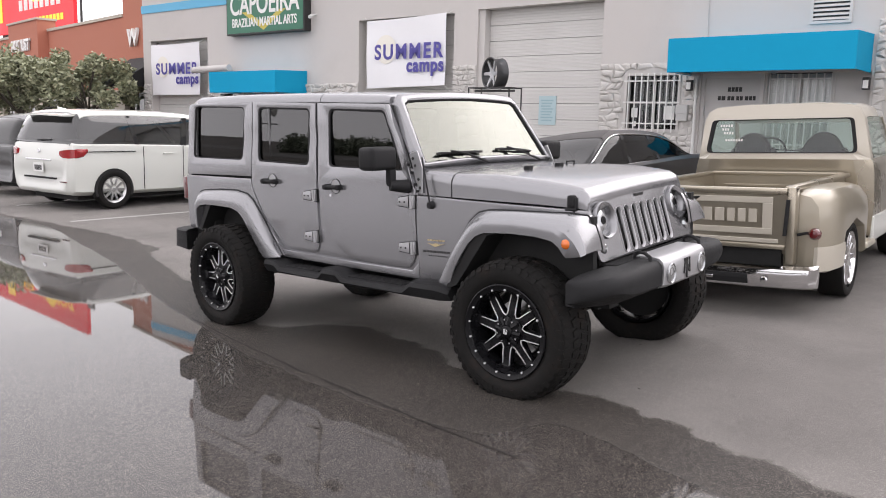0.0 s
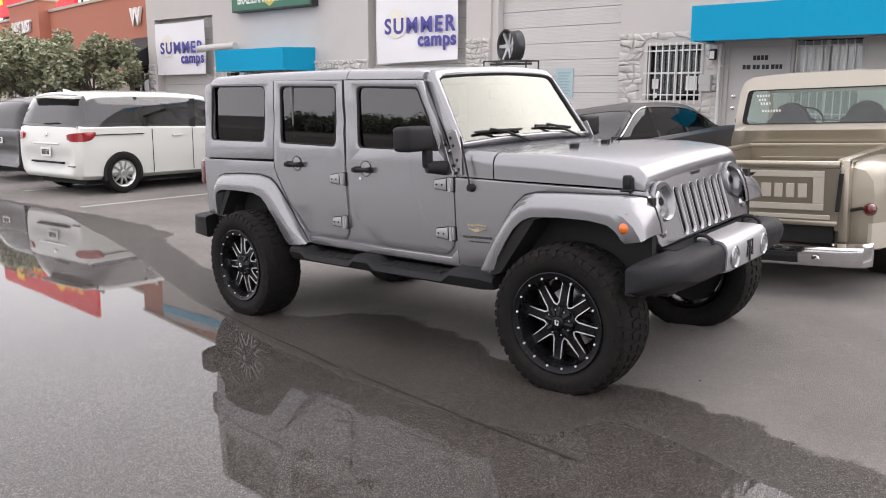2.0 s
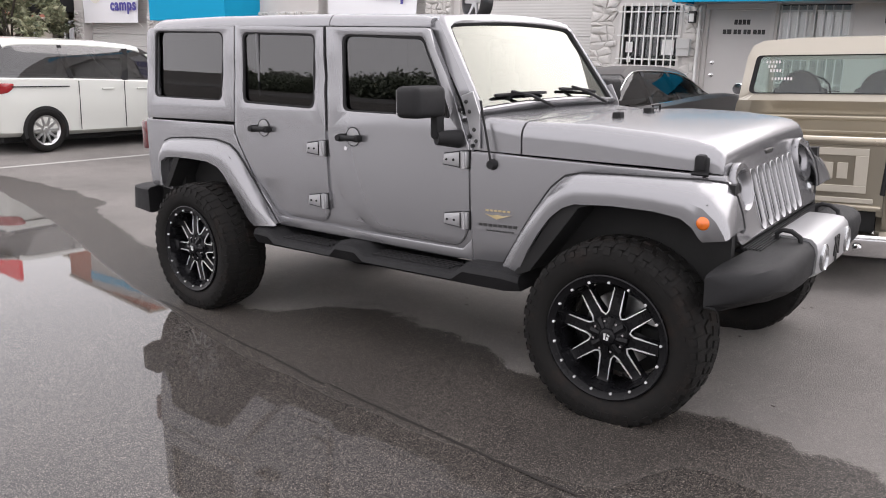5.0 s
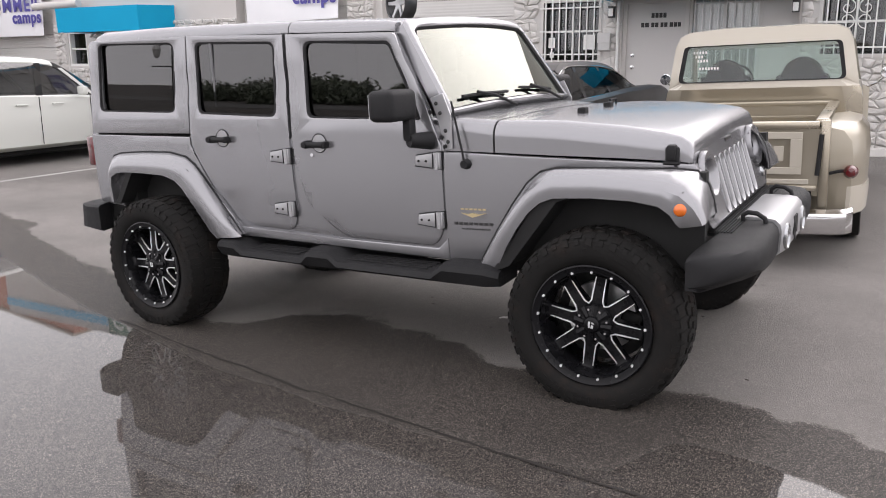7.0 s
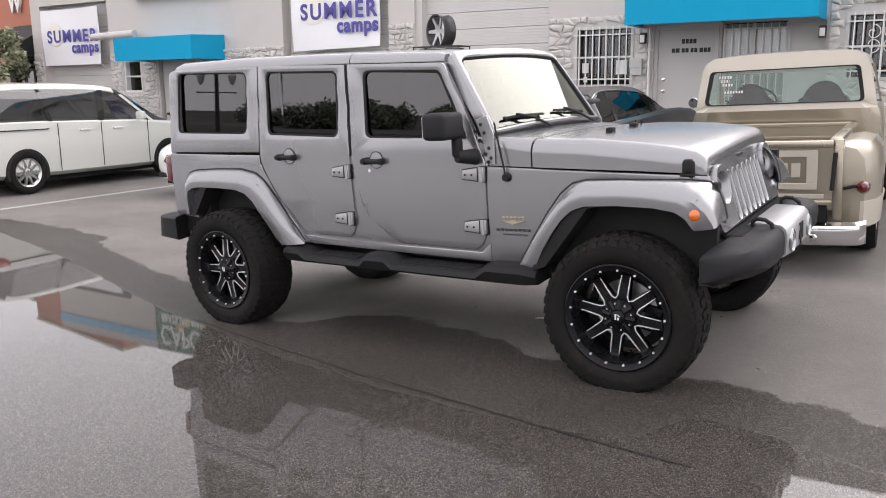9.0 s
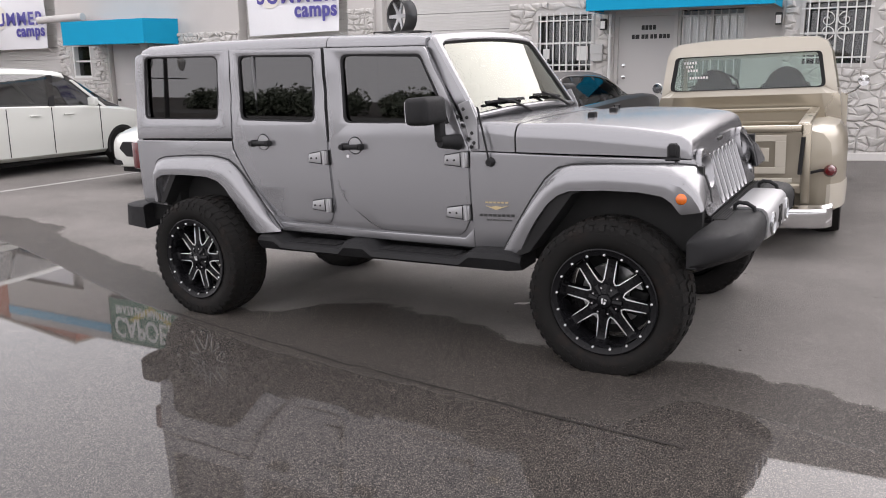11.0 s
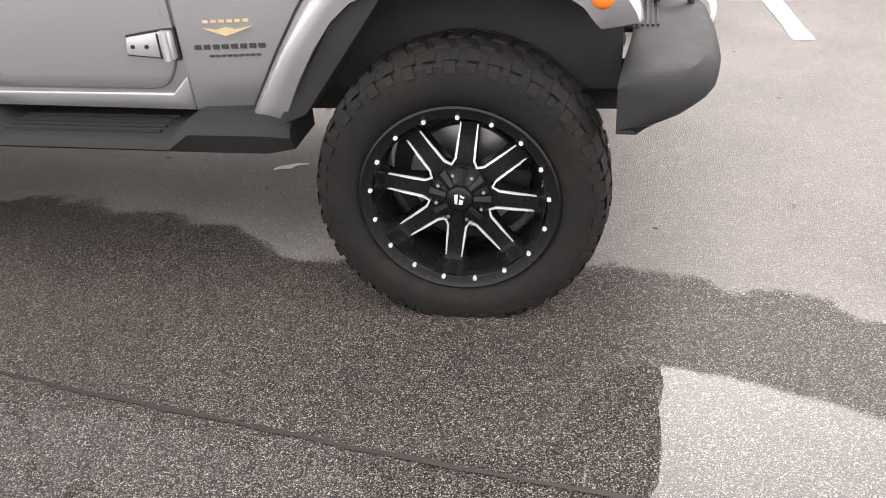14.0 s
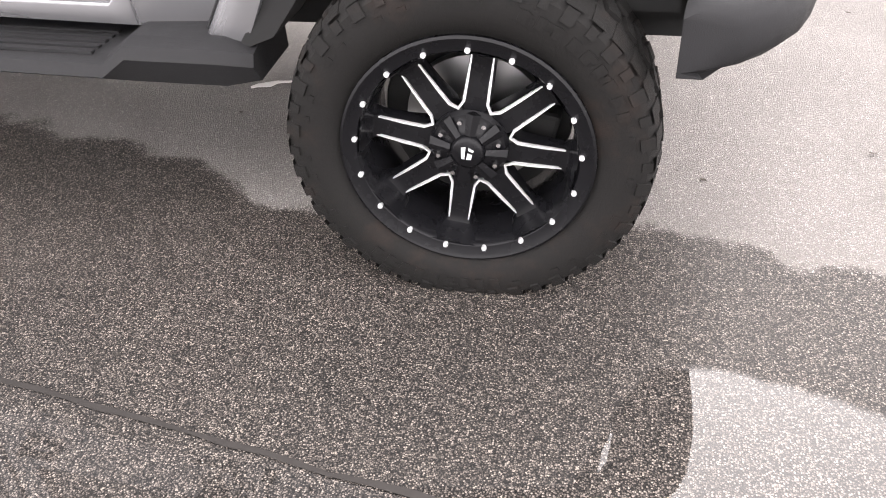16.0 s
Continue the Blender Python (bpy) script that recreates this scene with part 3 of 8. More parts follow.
def roller_door(s0, s1, top, slats):
    """A closed sectional door set back in its opening."""
    d = thing("roller_door", B, "closed pale sectional garage door with dark joints", "garage door", "garage doors")
    part("backing", boxes((s0, s1, 0.27, 0.29, -0.4, top)), SEAM_DARK, d)
    h = (top + 0.4) / slats
    for k in range(slats):
        bm = bmesh.new()
        z0 = -0.4 + k * h
        prism(bm, [(0, z0 + 0.008), (0, z0 + h - 0.006), (0.008, z0 + h - 0.002), (0.02, z0 + h - 0.002), (0.02, z0 + 0.004), (0.008, z0 + 0.004)], s0, s1)
        bm.transform(Matrix(((0, 1, 0, 0), (1, 0, 0, 0.245), (0, 0, 1, 0), (0, 0, 0, 1))))
        part("slat", bm, ROLLER, d)
    return d


roller_door(-17.3, -14.55, 3.82, 14)
roller_door(-8.8, -6.03, 3.93, 14)
roller_door(-5.42, -2.58, 3.96, 14)
for s0, s1, z1 in ((-5.42, -2.58, 3.96),):
    f = tagged(part("trim", boxes((s0 - 0.0, s0 + 0.14, 0.06, 0.24, -0.4, z1), (s1 - 0.03, s1, 0.06, 0.24, -0.4, z1)), STUCCO_TRIM), "plain door surround", "trim", kind="structure")
    f.matrix_world = B

# ---- fittings of the workshop front ----
def poly_stones(s0, s1, z0, z1, holes, seed, size=0.2):
    """Outlines of irregular stones that fill a stretch of wall, leaving out openings."""
    rng = random.Random(seed)
    nx, nz = max(2, round((s1 - s0) / size)), max(2, round((z1 - z0) / (size * 0.8)))
    pt = {}
    for i in range(nx + 1):
        for j in range(nz + 1):
            jx = 0 if i in (0, nx) else rng.uniform(-0.36, 0.36)
            jz = 0 if j in (0, nz) else rng.uniform(-0.36, 0.36)
            sh = 0.5 * (j % 2) if 0 < i < nx else 0
            pt[i, j] = (s0 + (i + jx + sh * 0.8) * (s1 - s0) / nx, z0 + (j + jz) * (z1 - z0) / nz)
    used = set()
    for i in range(nx):
        for j in range(nz):
            if (i, j) in used:
                continue
            quad = [pt[i, j], pt[i + 1, j], pt[i + 1, j + 1], pt[i, j + 1]]
            if i + 1 < nx and (i + 1, j) not in used and rng.random() < 0.22:
                used.add((i + 1, j))
                quad = [pt[i, j], pt[i + 1, j], pt[i + 2, j], pt[i + 2, j + 1], pt[i + 1, j + 1], pt[i, j + 1]]
            cx, cz = sum(p[0] for p in quad) / len(quad), sum(p[1] for p in quad) / len(quad)
            if any(a - 0.06 < cx < b + 0.06 and c - 0.06 < cz < d + 0.06 for a, b, c, d in holes):
                continue
            quad = [(min(max(x, s0), s1), z) for x, z in quad]
            for a, b, c, d in holes:
                quad = [((a - 0.01 if cx < a else b + 0.01) if (a < x < b and c < z < d and not (a < cx < b)) else x,
                         (c - 0.01 if cz < c else d + 0.01) if (a < x < b and c < z < d and (a < cx < b)) else z) for x, z in quad]
            yield cx, cz, quad, rng


def stone_into(bm, cx, cz, quad, rng):
    depth = rng.uniform(0.022, 0.062)
    ring0, ring1, ring2 = [], [], []
    m = len(quad)
    pts = []
    for k in range(m):
        (xa, za), (xb, zb) = quad[k], quad[(k + 1) % m]
        pts += [(xa, za), ((xa + xb) / 2 + rng.uniform(-0.012, 0.012), (za + zb) / 2 + rng.uniform(-0.012, 0.012))]
    tilt = rng.uniform(-0.14, 0.14), rng.uniform(-0.16, 0.1)
    for x, z in pts:
        for ring, k, y in ((ring0, 0.93, 0.0), (ring1, 0.86, -depth * 0.6), (ring2, 0.5, -depth)):
            px, pz = cx + (x - cx) * k, cz + (z - cz) * k
            ring.append((px - cx, y + (tilt[0] * (px - cx) + tilt[1] * (pz - cz)) * (y < 0) + (rng.uniform(-0.008, 0.008) if y < 0 else 0), pz - cz))
    vs = [[bm.verts.new(Vector(p) + Vector((cx, 0, cz))) for p in r] for r in (ring0, ring1, ring2)]
    n = len(vs[0])
    for a, b in zip(vs, vs[1:]):
        for k in range(n):
            bm.faces.new((a[k], a[(k + 1) % n], b[(k + 1) % n], b[k]))
    bm.faces.new(vs[-1])


def mortar_bed(s0, s1, z0, z1, holes):
    rows = []
    if holes:
        a, b, c, d = holes[0]
        rows = [(s0, a, -0.006, 0, z0, z1), (b, s1, -0.006, 0, z0, z1), (a, b, -0.006, 0, z0, c), (a, b, -0.006, 0, d, z1)]
        rows = [r for r in rows if r[1] - r[0] > 0.02 and r[5] - r[4] > 0.02]
    else:
        rows = [(s0, s1, -0.006, 0, z0, z1)]
    o = tagged(part("trim", boxes(*rows), MORTAR), "mortar bed between painted stones", "trim", kind="structure")
    o.matrix_world = B
    return o


def stone_wall_joined(s0, s1, z0, z1, holes, seed, size=0.125):
    bed = mortar_bed(s0, s1, z0, z1, holes)
    bm = bmesh.new()
    for cx, cz, quad, rng in poly_stones(s0, s1, z0, z1, holes, seed, size):
        stone_into(bm, cx, cz, quad, rng)
    part("stone_facing", bm, STONE, bed, smooth=True)["kind"] = "stuff"


def roof_awning(name, s0, s1, z0, z1, d):
    """A box awning of blue cloth on a frame."""
    a = thing(name, B, "bright blue fabric box awning over an entrance", "awning", "awnings")
    bm = bmesh.new()
    prism(bm, [(-d, z0), (-d - 0.015, z1), (0, z1 + 0.04), (0, z1), (-d + 0.02, z1 - 0.04), (-d + 0.02, z0)], s0, s1)
    bm.transform(Matrix(((0, 1, 0, 0), (1, 0, 0, 0), (0, 0, 1, 0), (0, 0, 0, 1))))
    part("cover", bm, BLUE_CLOTH, a)
    for s in (s0, s1):
        bm = bmesh.new()
        prism(bm, [(-d, z0 + 0.004), (-d - 0.01, z1 - 0.004), (-0.002, z1 + 0.03), (-0.002, z0 + 0.004)], s - 0.012 if s == s1 else s + 0.002, s - 0.002 if s == s1 else s + 0.012)
        bm.transform(Matrix(((0, 1, 0, 0), (1, 0, 0, 0), (0, 0, 1, 0), (0, 0, 0, 1))))
        part("end_panel", bm, BLUE_CLOTH, a)
    bm = bmesh.new()
    for s in (s0 + 0.03, (s0 + s1) / 2, s1 - 0.03):
        rod(bm, (s, -d + 0.03, z0 + 0.02), (s, 0.0, z0 + 0.02), 0.012)
    rod(bm, (s0, -d + 0.03, z0 + 0.02), (s1, -d + 0.03, z0 + 0.02), 0.012)
    part("frame", bm, ALU, a)
    return a


roof_awning("awning", -0.86, 1.93, 2.56, 3.09, 1.0)
roof_awning("awning", -13.1, -10.55, 2.29, 2.80, 1.0)
tb = thing("rolled_cover", B @ Matrix.Translation((-14.0, -0.3, 2.93)), "pale rolled-up cover tube on the wall", "cover")
part("tube", rod(bmesh.new(), (-0.78, 0, 0), (0.78, 0, 0.03), 0.085, 18), STUCCO_TRIM, tb, smooth=True)
part("bracket", boxes((-0.5, -0.46, 0, 0.3, -0.03, 0.03)), ALU, tb)
part("bracket", boxes((0.46, 0.5, 0, 0.3, -0.03, 0.03)), ALU, tb)


def grille_window(name, s0, s1, z0, z1, bars, rails, scroll=False):
    w = tagged(set_pose(new(name), B), "window behind a white iron grille", "window", kind="structure")
    for r in ((s0 - 0.05, s0, -0.02, 0.1, z0 - 0.05, z1 + 0.05), (s1, s1 + 0.05, -0.02, 0.1, z0 - 0.05, z1 + 0.05), (s0, s1, -0.02, 0.1, z1, z1 + 0.05), (s0, s1, -0.02, 0.1, z0 - 0.05, z0)):
        part("window_frame", boxes(r), STUCCO_TRIM, w)
    o = part("pane", boxes((s0, s1, 0.14, 0.146, z0, z1)), PANE, w)
    o.visible_shadow = False
    part("mullion", boxes((s0, s1, 0.12, 0.16, (z0 + z1) / 2 - 0.015, (z0 + z1) / 2 + 0.015), ((s0 + s1) / 2 - 0.012, (s0 + s1) / 2 + 0.012, 0.12, 0.16, z0, z1)), IRON_WHITE, w)
    for k in range(bars):
        s = s0 + (s1 - s0) * (k + 0.5) / bars
        part("bar", boxes((s - 0.009, s + 0.009, -0.075, -0.057, z0 - 0.06, z1 + 0.04)), IRON_WHITE, w)
    for k in range(rails):
        z = z0 + (z1 - z0) * (k + 0.25) / max(1, rails - 0.5)
        part("rail", boxes((s0 - 0.05, s1 + 0.05, -0.057, -0.043, z - 0.011, z + 0.011)), IRON_WHITE, w)
    part("bracket", boxes((s0 - 0.05, s0 - 0.03, -0.06, 0, z0, z0 + 0.03), (s1 + 0.03, s1 + 0.05, -0.06, 0, z1 - 0.03, z1)), IRON_WHITE, w)
    if scroll:
        c = Vector(((s0 + s1) / 2, -0.08, (z0 + z1) / 2 + 0.1))
        for sx in (-1, 1):
            for sz in (-1, 1):
                pts = []
                for k in range(16):
                    a = radians(90 + k * 28)
                    r = 0.115 * (1 - k / 19)
                    pts.append(c + Vector((sx * (0.12 + r * math.cos(a)), 0, sz * (0.09 + r * math.sin(a)))))
                part("scroll", tube(bmesh.new(), pts, 0.007, 6), IRON_WHITE, w)
    return w


grille_window("window_1", -2.03, -1.07, 1.65, 2.58, 8, 3)
grille_window("window_2", 2.26, 3.14, 1.72, 2.62, 7, 3, scroll=True)
paper = thing("notice_sheet", B, "white paper notices stuck inside a window", "notice")
part("sheet", boxes((-1.98, -1.86, 0.11, 0.113, 1.85, 2.02)), WHITE_PRINT, paper)
part("sheet", boxes((-1.36, -1.16, 0.11, 0.113, 1.82, 2.06)), WHITE_PRINT, paper)
part("sheet", boxes((-1.95, -1.88, 0.11, 0.113, 1.69, 1.78)), WHITE_PRINT, paper)

# entrance: door with its number bars, barred side light, lamps, pipe and boxes
door = tagged(set_pose(new("door_1"), B), "closed pale grey steel entrance door", "door", kind="structure")
part("door_leaf", boxes((-0.62, 0.30, 0.10, 0.145, 0.42, 2.52), bevel=0.004), DOOR_PAINT, door)
part("door_frame", boxes((-0.68, -0.62, 0.06, 0.2, 0.42, 2.6), (0.30, 0.36, 0.06, 0.2, 0.42, 2.6), (-0.62, 0.30, 0.06, 0.2, 2.52, 2.6)), STUCCO_TRIM, door)
for z, r in ((1.72, 0.028), (1.53, 0.03)):
    part("door_knob", lathe(bmesh.new(), [(0.001, -0.055), (r * 0.8, -0.05), (r, -0.03), (r * 0.6, -0.012), (r * 1.1, -0.008), (r * 1.1, 0.0)], 16), CHROME, door, smooth=True).matrix_local = Matrix.Translation((-0.52, 0.10, z))
for x0, widths, z, h in ((-0.24, (0.05, 0.05, 0.05, 0.05), 2.335, 0.075), (-0.40, (0.05, 0.065, 0, 0.05, 0.05, 0, 0.045, 0.05, 0, 0.055, 0.05, 0.045), 2.19, 0.07)):
    x = x0
    for wdt in widths:
        if wdt:
            part("number_bar", boxes((x, x + wdt, 0.094, 0.10, z - h / 2, z + h / 2)), BLACK_PRINT, door)
        x += (wdt or 0.012) + 0.012
side = wall_piece([(0.36, 1.95, 0.12, 0.25, -0.5, 1.35), (1.42, 1.95, 0.12, 0.25, 1.35, 2.6), (-0.68, 1.95, 0.0, 0.9, 0.2, 0.42)], STUCCO_TRIM, "wall_entry", "pale wall beside the entrance door")
w3 = tagged(set_pose(new("window_3"), B), "pale barred side window by the door", "window", kind="structure")
part("pane", boxes((0.40, 1.40, 0.20, 0.206, 1.37, 2.58)), BLIND_GLASS, w3).visible_shadow = False
part("blind", boxes((0.40, 1.40, 0.212, 0.22, 1.37, 2.58)), STUCCO_TRIM, w3)
for k in range(9):
    part("bar", boxes((0.42 + 0.118 * k, 0.436 + 0.118 * k, 0.115, 0.13, 1.37, 2.58)), IRON_WHITE, w3)
for z in (1.45, 1.95, 2.5):
    part("rail", boxes((0.38, 1.42, 0.13, 0.142, z - 0.01, z + 0.01)), IRON_WHITE, w3)
part("window_frame", boxes((0.36, 0.40, 0.10, 0.22, 1.35, 2.6), (1.38, 1.42, 0.10, 0.22, 1.35, 2.6), (0.86, 0.90, 0.12, 0.22, 1.37, 2.58)), STUCCO_TRIM, w3)
for s in (-0.84, 1.90):
    lampw = thing("wall_lamp", B @ Matrix.Translation((s, 0, 2.40)), "small square wall lamp, unlit", "lamp", "wall lamps")
    part("housing", boxes((-0.05, 0.05, -0.13, -0.03, -0.09, 0.09), bevel=0.01), IRON_BLACK, lampw)
    part("lens", boxes((-0.038, 0.038, -0.136, -0.128, -0.07, 0.05)), WHITE_PRINT, lampw)
    part("arm", boxes((-0.02, 0.02, -0.04, 0.0, -0.02, 0.02)), IRON_BLACK, lampw)
meter = thing("meter_box", B, "grey electrical box on the stone wall", "box")
part("case", boxes((-1.04, -0.84, -0.12, -0.02, 1.80, 2.07), bevel=0.008), GREY_BOX, meter)
part("lid", boxes((-1.045, -0.835, -0.135, -0.118, 1.92, 2.075), bevel=0.005), GREY_BOX, meter)
pipe = thing("drain_pipe", B, "white vertical pipe down the wall", "pipe")
part("pipe_run", rod(bmesh.new(), (-0.73, -0.06, 0.1), (-0.73, -0.06, 2.56), 0.025, 12), IRON_WHITE, pipe, smooth=True)
part("clip", boxes((-0.765, -0.695, -0.09, 0, 1.2, 1.23)), IRON_WHITE, pipe)
part("clip", boxes((-0.765, -0.695, -0.09, 0, 2.2, 2.23)), IRON_WHITE, pipe)
vent = thing("wall_vent", B, "pale louvred vent in the wall", "vent")
part("vent_frame", boxes((1.0, 1.04, -0.03, 0, 3.32, 3.74), (1.56, 1.60, -0.03, 0, 3.32, 3.74), (1.04, 1.56, -0.03, 0, 3.70, 3.74), (1.04, 1.56, -0.03, 0, 3.32, 3.36)), STUCCO_TRIM, vent)
# the shade behind the louvres is this sheet's near-black colour
part("backing", boxes((1.04, 1.56, -0.008, -0.002, 3.36, 3.70)), OPENING_SHADE, vent)
for k in range(5):
    bm = bmesh.new()
    prism(bm, [(-0.03, 3.37 + 0.066 * k), (-0.004, 3.41 + 0.066 * k), (-0.004, 3.418 + 0.066 * k), (-0.032, 3.378 + 0.066 * k)], 1.04, 1.56)
    bm.transform(Matrix(((0, 1, 0, 0), (1, 0, 0, 0), (0, 0, 1, 0), (0, 0, 0, 1))))
    part("slat", bm, STUCCO_TRIM, vent)
perm = thing("notice_board", B, "pale blue notice sign on the garage door", "sign")
part("board", boxes((-4.03, -3.64, 0.225, 0.242, 1.68, 2.24), bevel=0.003), surface("pale_blue_sign", (0.42, 0.55, 0.58), 0.5, vary=0.08), perm)
part("text_bar", boxes(*[(-3.98 + 0.02 * (k % 2), -3.70 - 0.03 * (k % 3), 0.221, 0.2245, 2.14 - 0.055 * k, 2.165 - 0.055 * k) for k in range(8)]), surface("dull_blue_print", (0.30, 0.44, 0.48), 0.6), perm)
wall_piece([(3.62, 7.6, 0.05, 2.6, 0.15, 0.50)], CONCRETE, "floor", "raised concrete garage floor behind the opening")
stop = thing("wheel_stop", onto(2.95, 8.72, 4.5), "white concrete wheel stop on the asphalt", "wheel stop")
bm = bmesh.new()
prism(bm, [(-0.085, 0.0), (0.085, 0.0), (0.06, 0.11), (-0.06, 0.11)], -0.9, 0.9, bevel=0.01)
bm.transform(Matrix(((0, 1, 0, 0), (1, 0, 0, 0), (0, 0, 1, 0), (0, 0, 0, 1))))
part("block", bm, STUCCO_TRIM, stop)

# windows and door under the small awning
w4 = tagged(set_pose(new("window_4"), B), "small two-pane window in the stone wall", "window", kind="structure")
part("pane", boxes((-14.06, -13.49, 0.15, 0.156, 1.60, 2.33)), PANE, w4)
part("window_frame", boxes((-14.1, -14.05, 0.02, 0.2, 1.57, 2.36), (-13.5, -13.45, 0.02, 0.2, 1.57, 2.36), (-14.05, -13.5, 0.02, 0.2, 2.31, 2.36), (-14.05, -13.5, 0.02, 0.2, 1.57, 1.62), (-14.05, -13.5, 0.06, 0.18, 1.94, 1.98)), IRON_WHITE, w4)
door2 = tagged(set_pose(new("door_2"), B), "closed pale grey side entrance door", "door", kind="structure")
part("door_leaf", boxes((-12.78, -11.84, 0.10, 0.145, -0.1, 2.34)), DOOR_PAINT, door2)
part("letter_slot", boxes((-12.45, -12.2, 0.09, 0.10, 1.40, 1.44)), STUCCO_TRIM, door2)
part("door_knob", rod(bmesh.new(), (-12.68, 0.05, 1.05), (-12.68, 0.10, 1.05), 0.03, 14), IRON_BLACK, door2)

# banners and the green sign
def banner(s0, s1, z0, z1, seed, tilt):
    b = thing("banner", B, "white vinyl banner with purple lettering hung over a garage door", "banner", "banners")
    rng = random.Random(seed)
    bm = bmesh.new()
    nx, nz = 24, 16
    def bulge(s, z):
        u, v = (s - s0) / (s1 - s0), (z - z0) / (z1 - z0)
        return 0.02 * math.sin(u * 9 + seed) * (1 - v) + 0.012 * math.sin(u * 4 + v * 6 + seed)
    g = [[bm.verts.new((s0 + (s1 - s0) * i / nx, -0.05 + bulge(s0 + (s1 - s0) * i / nx, z0 + (z1 - z0) * j / nz), z0 + (z1 - z0) * j / nz + tilt * (i / nx - 0.5) - 0.02 * math.sin(math.pi * i / nx) * (j / nz))) for j in range(nz + 1)] for i in range(nx + 1)]
    for i in range(nx):
        for j in range(nz):
            bm.faces.new((g[i][j], g[i + 1][j], g[i + 1][j + 1], g[i][j + 1]))
    r = bmesh.ops.extrude_face_region(bm, geom=list(bm.faces))
    for q in r["geom"]:
        if isinstance(q, bmesh.types.BMVert):
            q.co.y += 0.004
    part("sheet", bm, BANNER, b, smooth=True)
    w, h = s1 - s0, z1 - z0
    bm = bmesh.new()
    bmesh.ops.create_circle(bm, cap_ends=True, segments=28, radius=h * 0.21, matrix=Matrix.Translation((s0 + w * 0.27, -0.0865, z0 + h * 0.55)) @ pose(0, 0, 0, 90, 0, 0))
    part("sun_print", bm, YELLOW_PRINT, b, "faded yellow printed disc")
    up = pose(0, 0, 0, 90, 0, 0)
    for words, size, x, z, wide, thick in (("SUMMER", 0.30, 0.55, 0.50, 0.86, 0.008), ("camps", 0.27, 0.765, 0.30, 0.45, 0.009)):
        o = letters("wording", words, h * size, PURPLE, b, Matrix.Identity(4), depth=0.003, bold=h * thick, spacing=1.24 if words == "SUMMER" else 1.10)
        xs = [v.co.x for v in o.data.vertices]
        o.matrix_local = Matrix.Translation((s0 + w * x, -0.092, z0 + h * z)) @ up @ Matrix.Diagonal((w * wide / (max(xs) - min(xs)), 1, 1, 1))
    for s, d in ((s0, -0.1), (s1, 0.12)):
        part("rope", tube(bmesh.new(), [(s, -0.05, z1), (s + d, 0.0, z1 + 0.06)], 0.006, 5), IRON_WHITE, b)
        part("rope", tube(bmesh.new(), [(s, -0.05, z0), (s + d, 0.0, z0 - 0.12)], 0.006, 5), IRON_WHITE, b)
    return b


banner(-17.22, -14.85, 2.28, 3.71, 1, 0.01)
banner(-8.5, -6.2, 2.43, 3.92, 2, 0.05)

sg = thing("wall_sign", B, "green lettered box sign on the wall", "sign")
part("box", boxes((-13.4, -10.4, -0.22, 0.0, 3.78, 4.95), bevel=0.01), IRON_BLACK, sg)
part("face", boxes((-13.36, -10.44, -0.228, -0.2205, 3.82, 4.91)), GREEN_SIGN, sg)
bm = bmesh.new()
prism(bm, [(-12.75, 4.33), (-11.9, 3.86), (-11.05, 4.33), (-11.3, 4.33), (-11.9, 4.02), (-12.5, 4.33)], -0.232, -0.2285)
part("chevron", bm, surface("sign_yellow", (0.55, 0.45, 0.08), 0.5), sg)
letters("wording", "CAPOEIRA", 0.72, WHITE_PRINT, sg, Matrix.Translation((-11.9, -0.234, 4.50)) @ pose(0, 0, 0, 90, 0, 0), squeeze=0.78, bold=0.012)
letters("wording", "BRAZILIAN MARTIAL ARTS", 0.30, WHITE_PRINT, sg, Matrix.Translation((-11.9, -0.234, 4.06)) @ pose(0, 0, 0, 90, 0, 0), squeeze=0.70, bold=0.006)
camo = thing("security_camera", B @ Matrix.Translation((-10.22, 0, 4.15)), "small white wall camera", "camera")
part("arm", rod(bmesh.new(), (0, 0, 0), (0, -0.12, -0.02), 0.02), IRON_WHITE, camo)
part("camera_body", rod(bmesh.new(), (-0.02, -0.12, -0.03), (0.05, -0.26, -0.08), 0.04, 12), IRON_WHITE, camo)
conduit = thing("conduit", B, "thin conduit along the wall above the awning", "pipe")
part("conduit_run", tube(bmesh.new(), [(-0.62, -0.02, 5.0), (-0.62, -0.02, 3.2), (-0.7, -0.04, 3.16), (-0.95, -0.04, 3.16)], 0.012, 6), STUCCO_TRIM, conduit)

# alloy rim on show, on its stand
dr = thing("display_rim", B @ Matrix.Translation((-4.04, -1.3, 0.05)), "bare alloy rim on a black stand", "rim")
part("stand", boxes((-0.46, -0.44, -0.2, -0.18, 0.1, 2.28), (0.44, 0.46, -0.2, -0.18, 0.1, 2.28), (-0.46, 0.46, -0.2, -0.18, 2.26, 2.28), (-0.46, -0.44, 0.2, 0.22, 0.1, 2.28), (0.44, 0.46, 0.2, 0.22, 0.1, 2.28), (-0.46, 0.46, 0.2, 0.22, 2.26, 2.28), (-0.46, -0.44, -0.2, 0.22, 2.26, 2.28), (0.44, 0.46, -0.2, 0.22, 2.26, 2.28), (-0.44, 0.44, -0.02, 0.02, 2.20, 2.24)), IRON_BLACK, dr)
bm = lathe(bmesh.new(), [(0.25, 0.13), (0.275, 0.12), (0.26, 0.0), (0.262, -0.11), (0.285, -0.125), (0.288, -0.115), (0.27, -0.09), (0.268, 0.1), (0.282, 0.125), (0.25, 0.13)], 40)
rm = part("rim_barrel", bm, GREY_PAINT, dr, "dark alloy rim barrel", smooth=True)
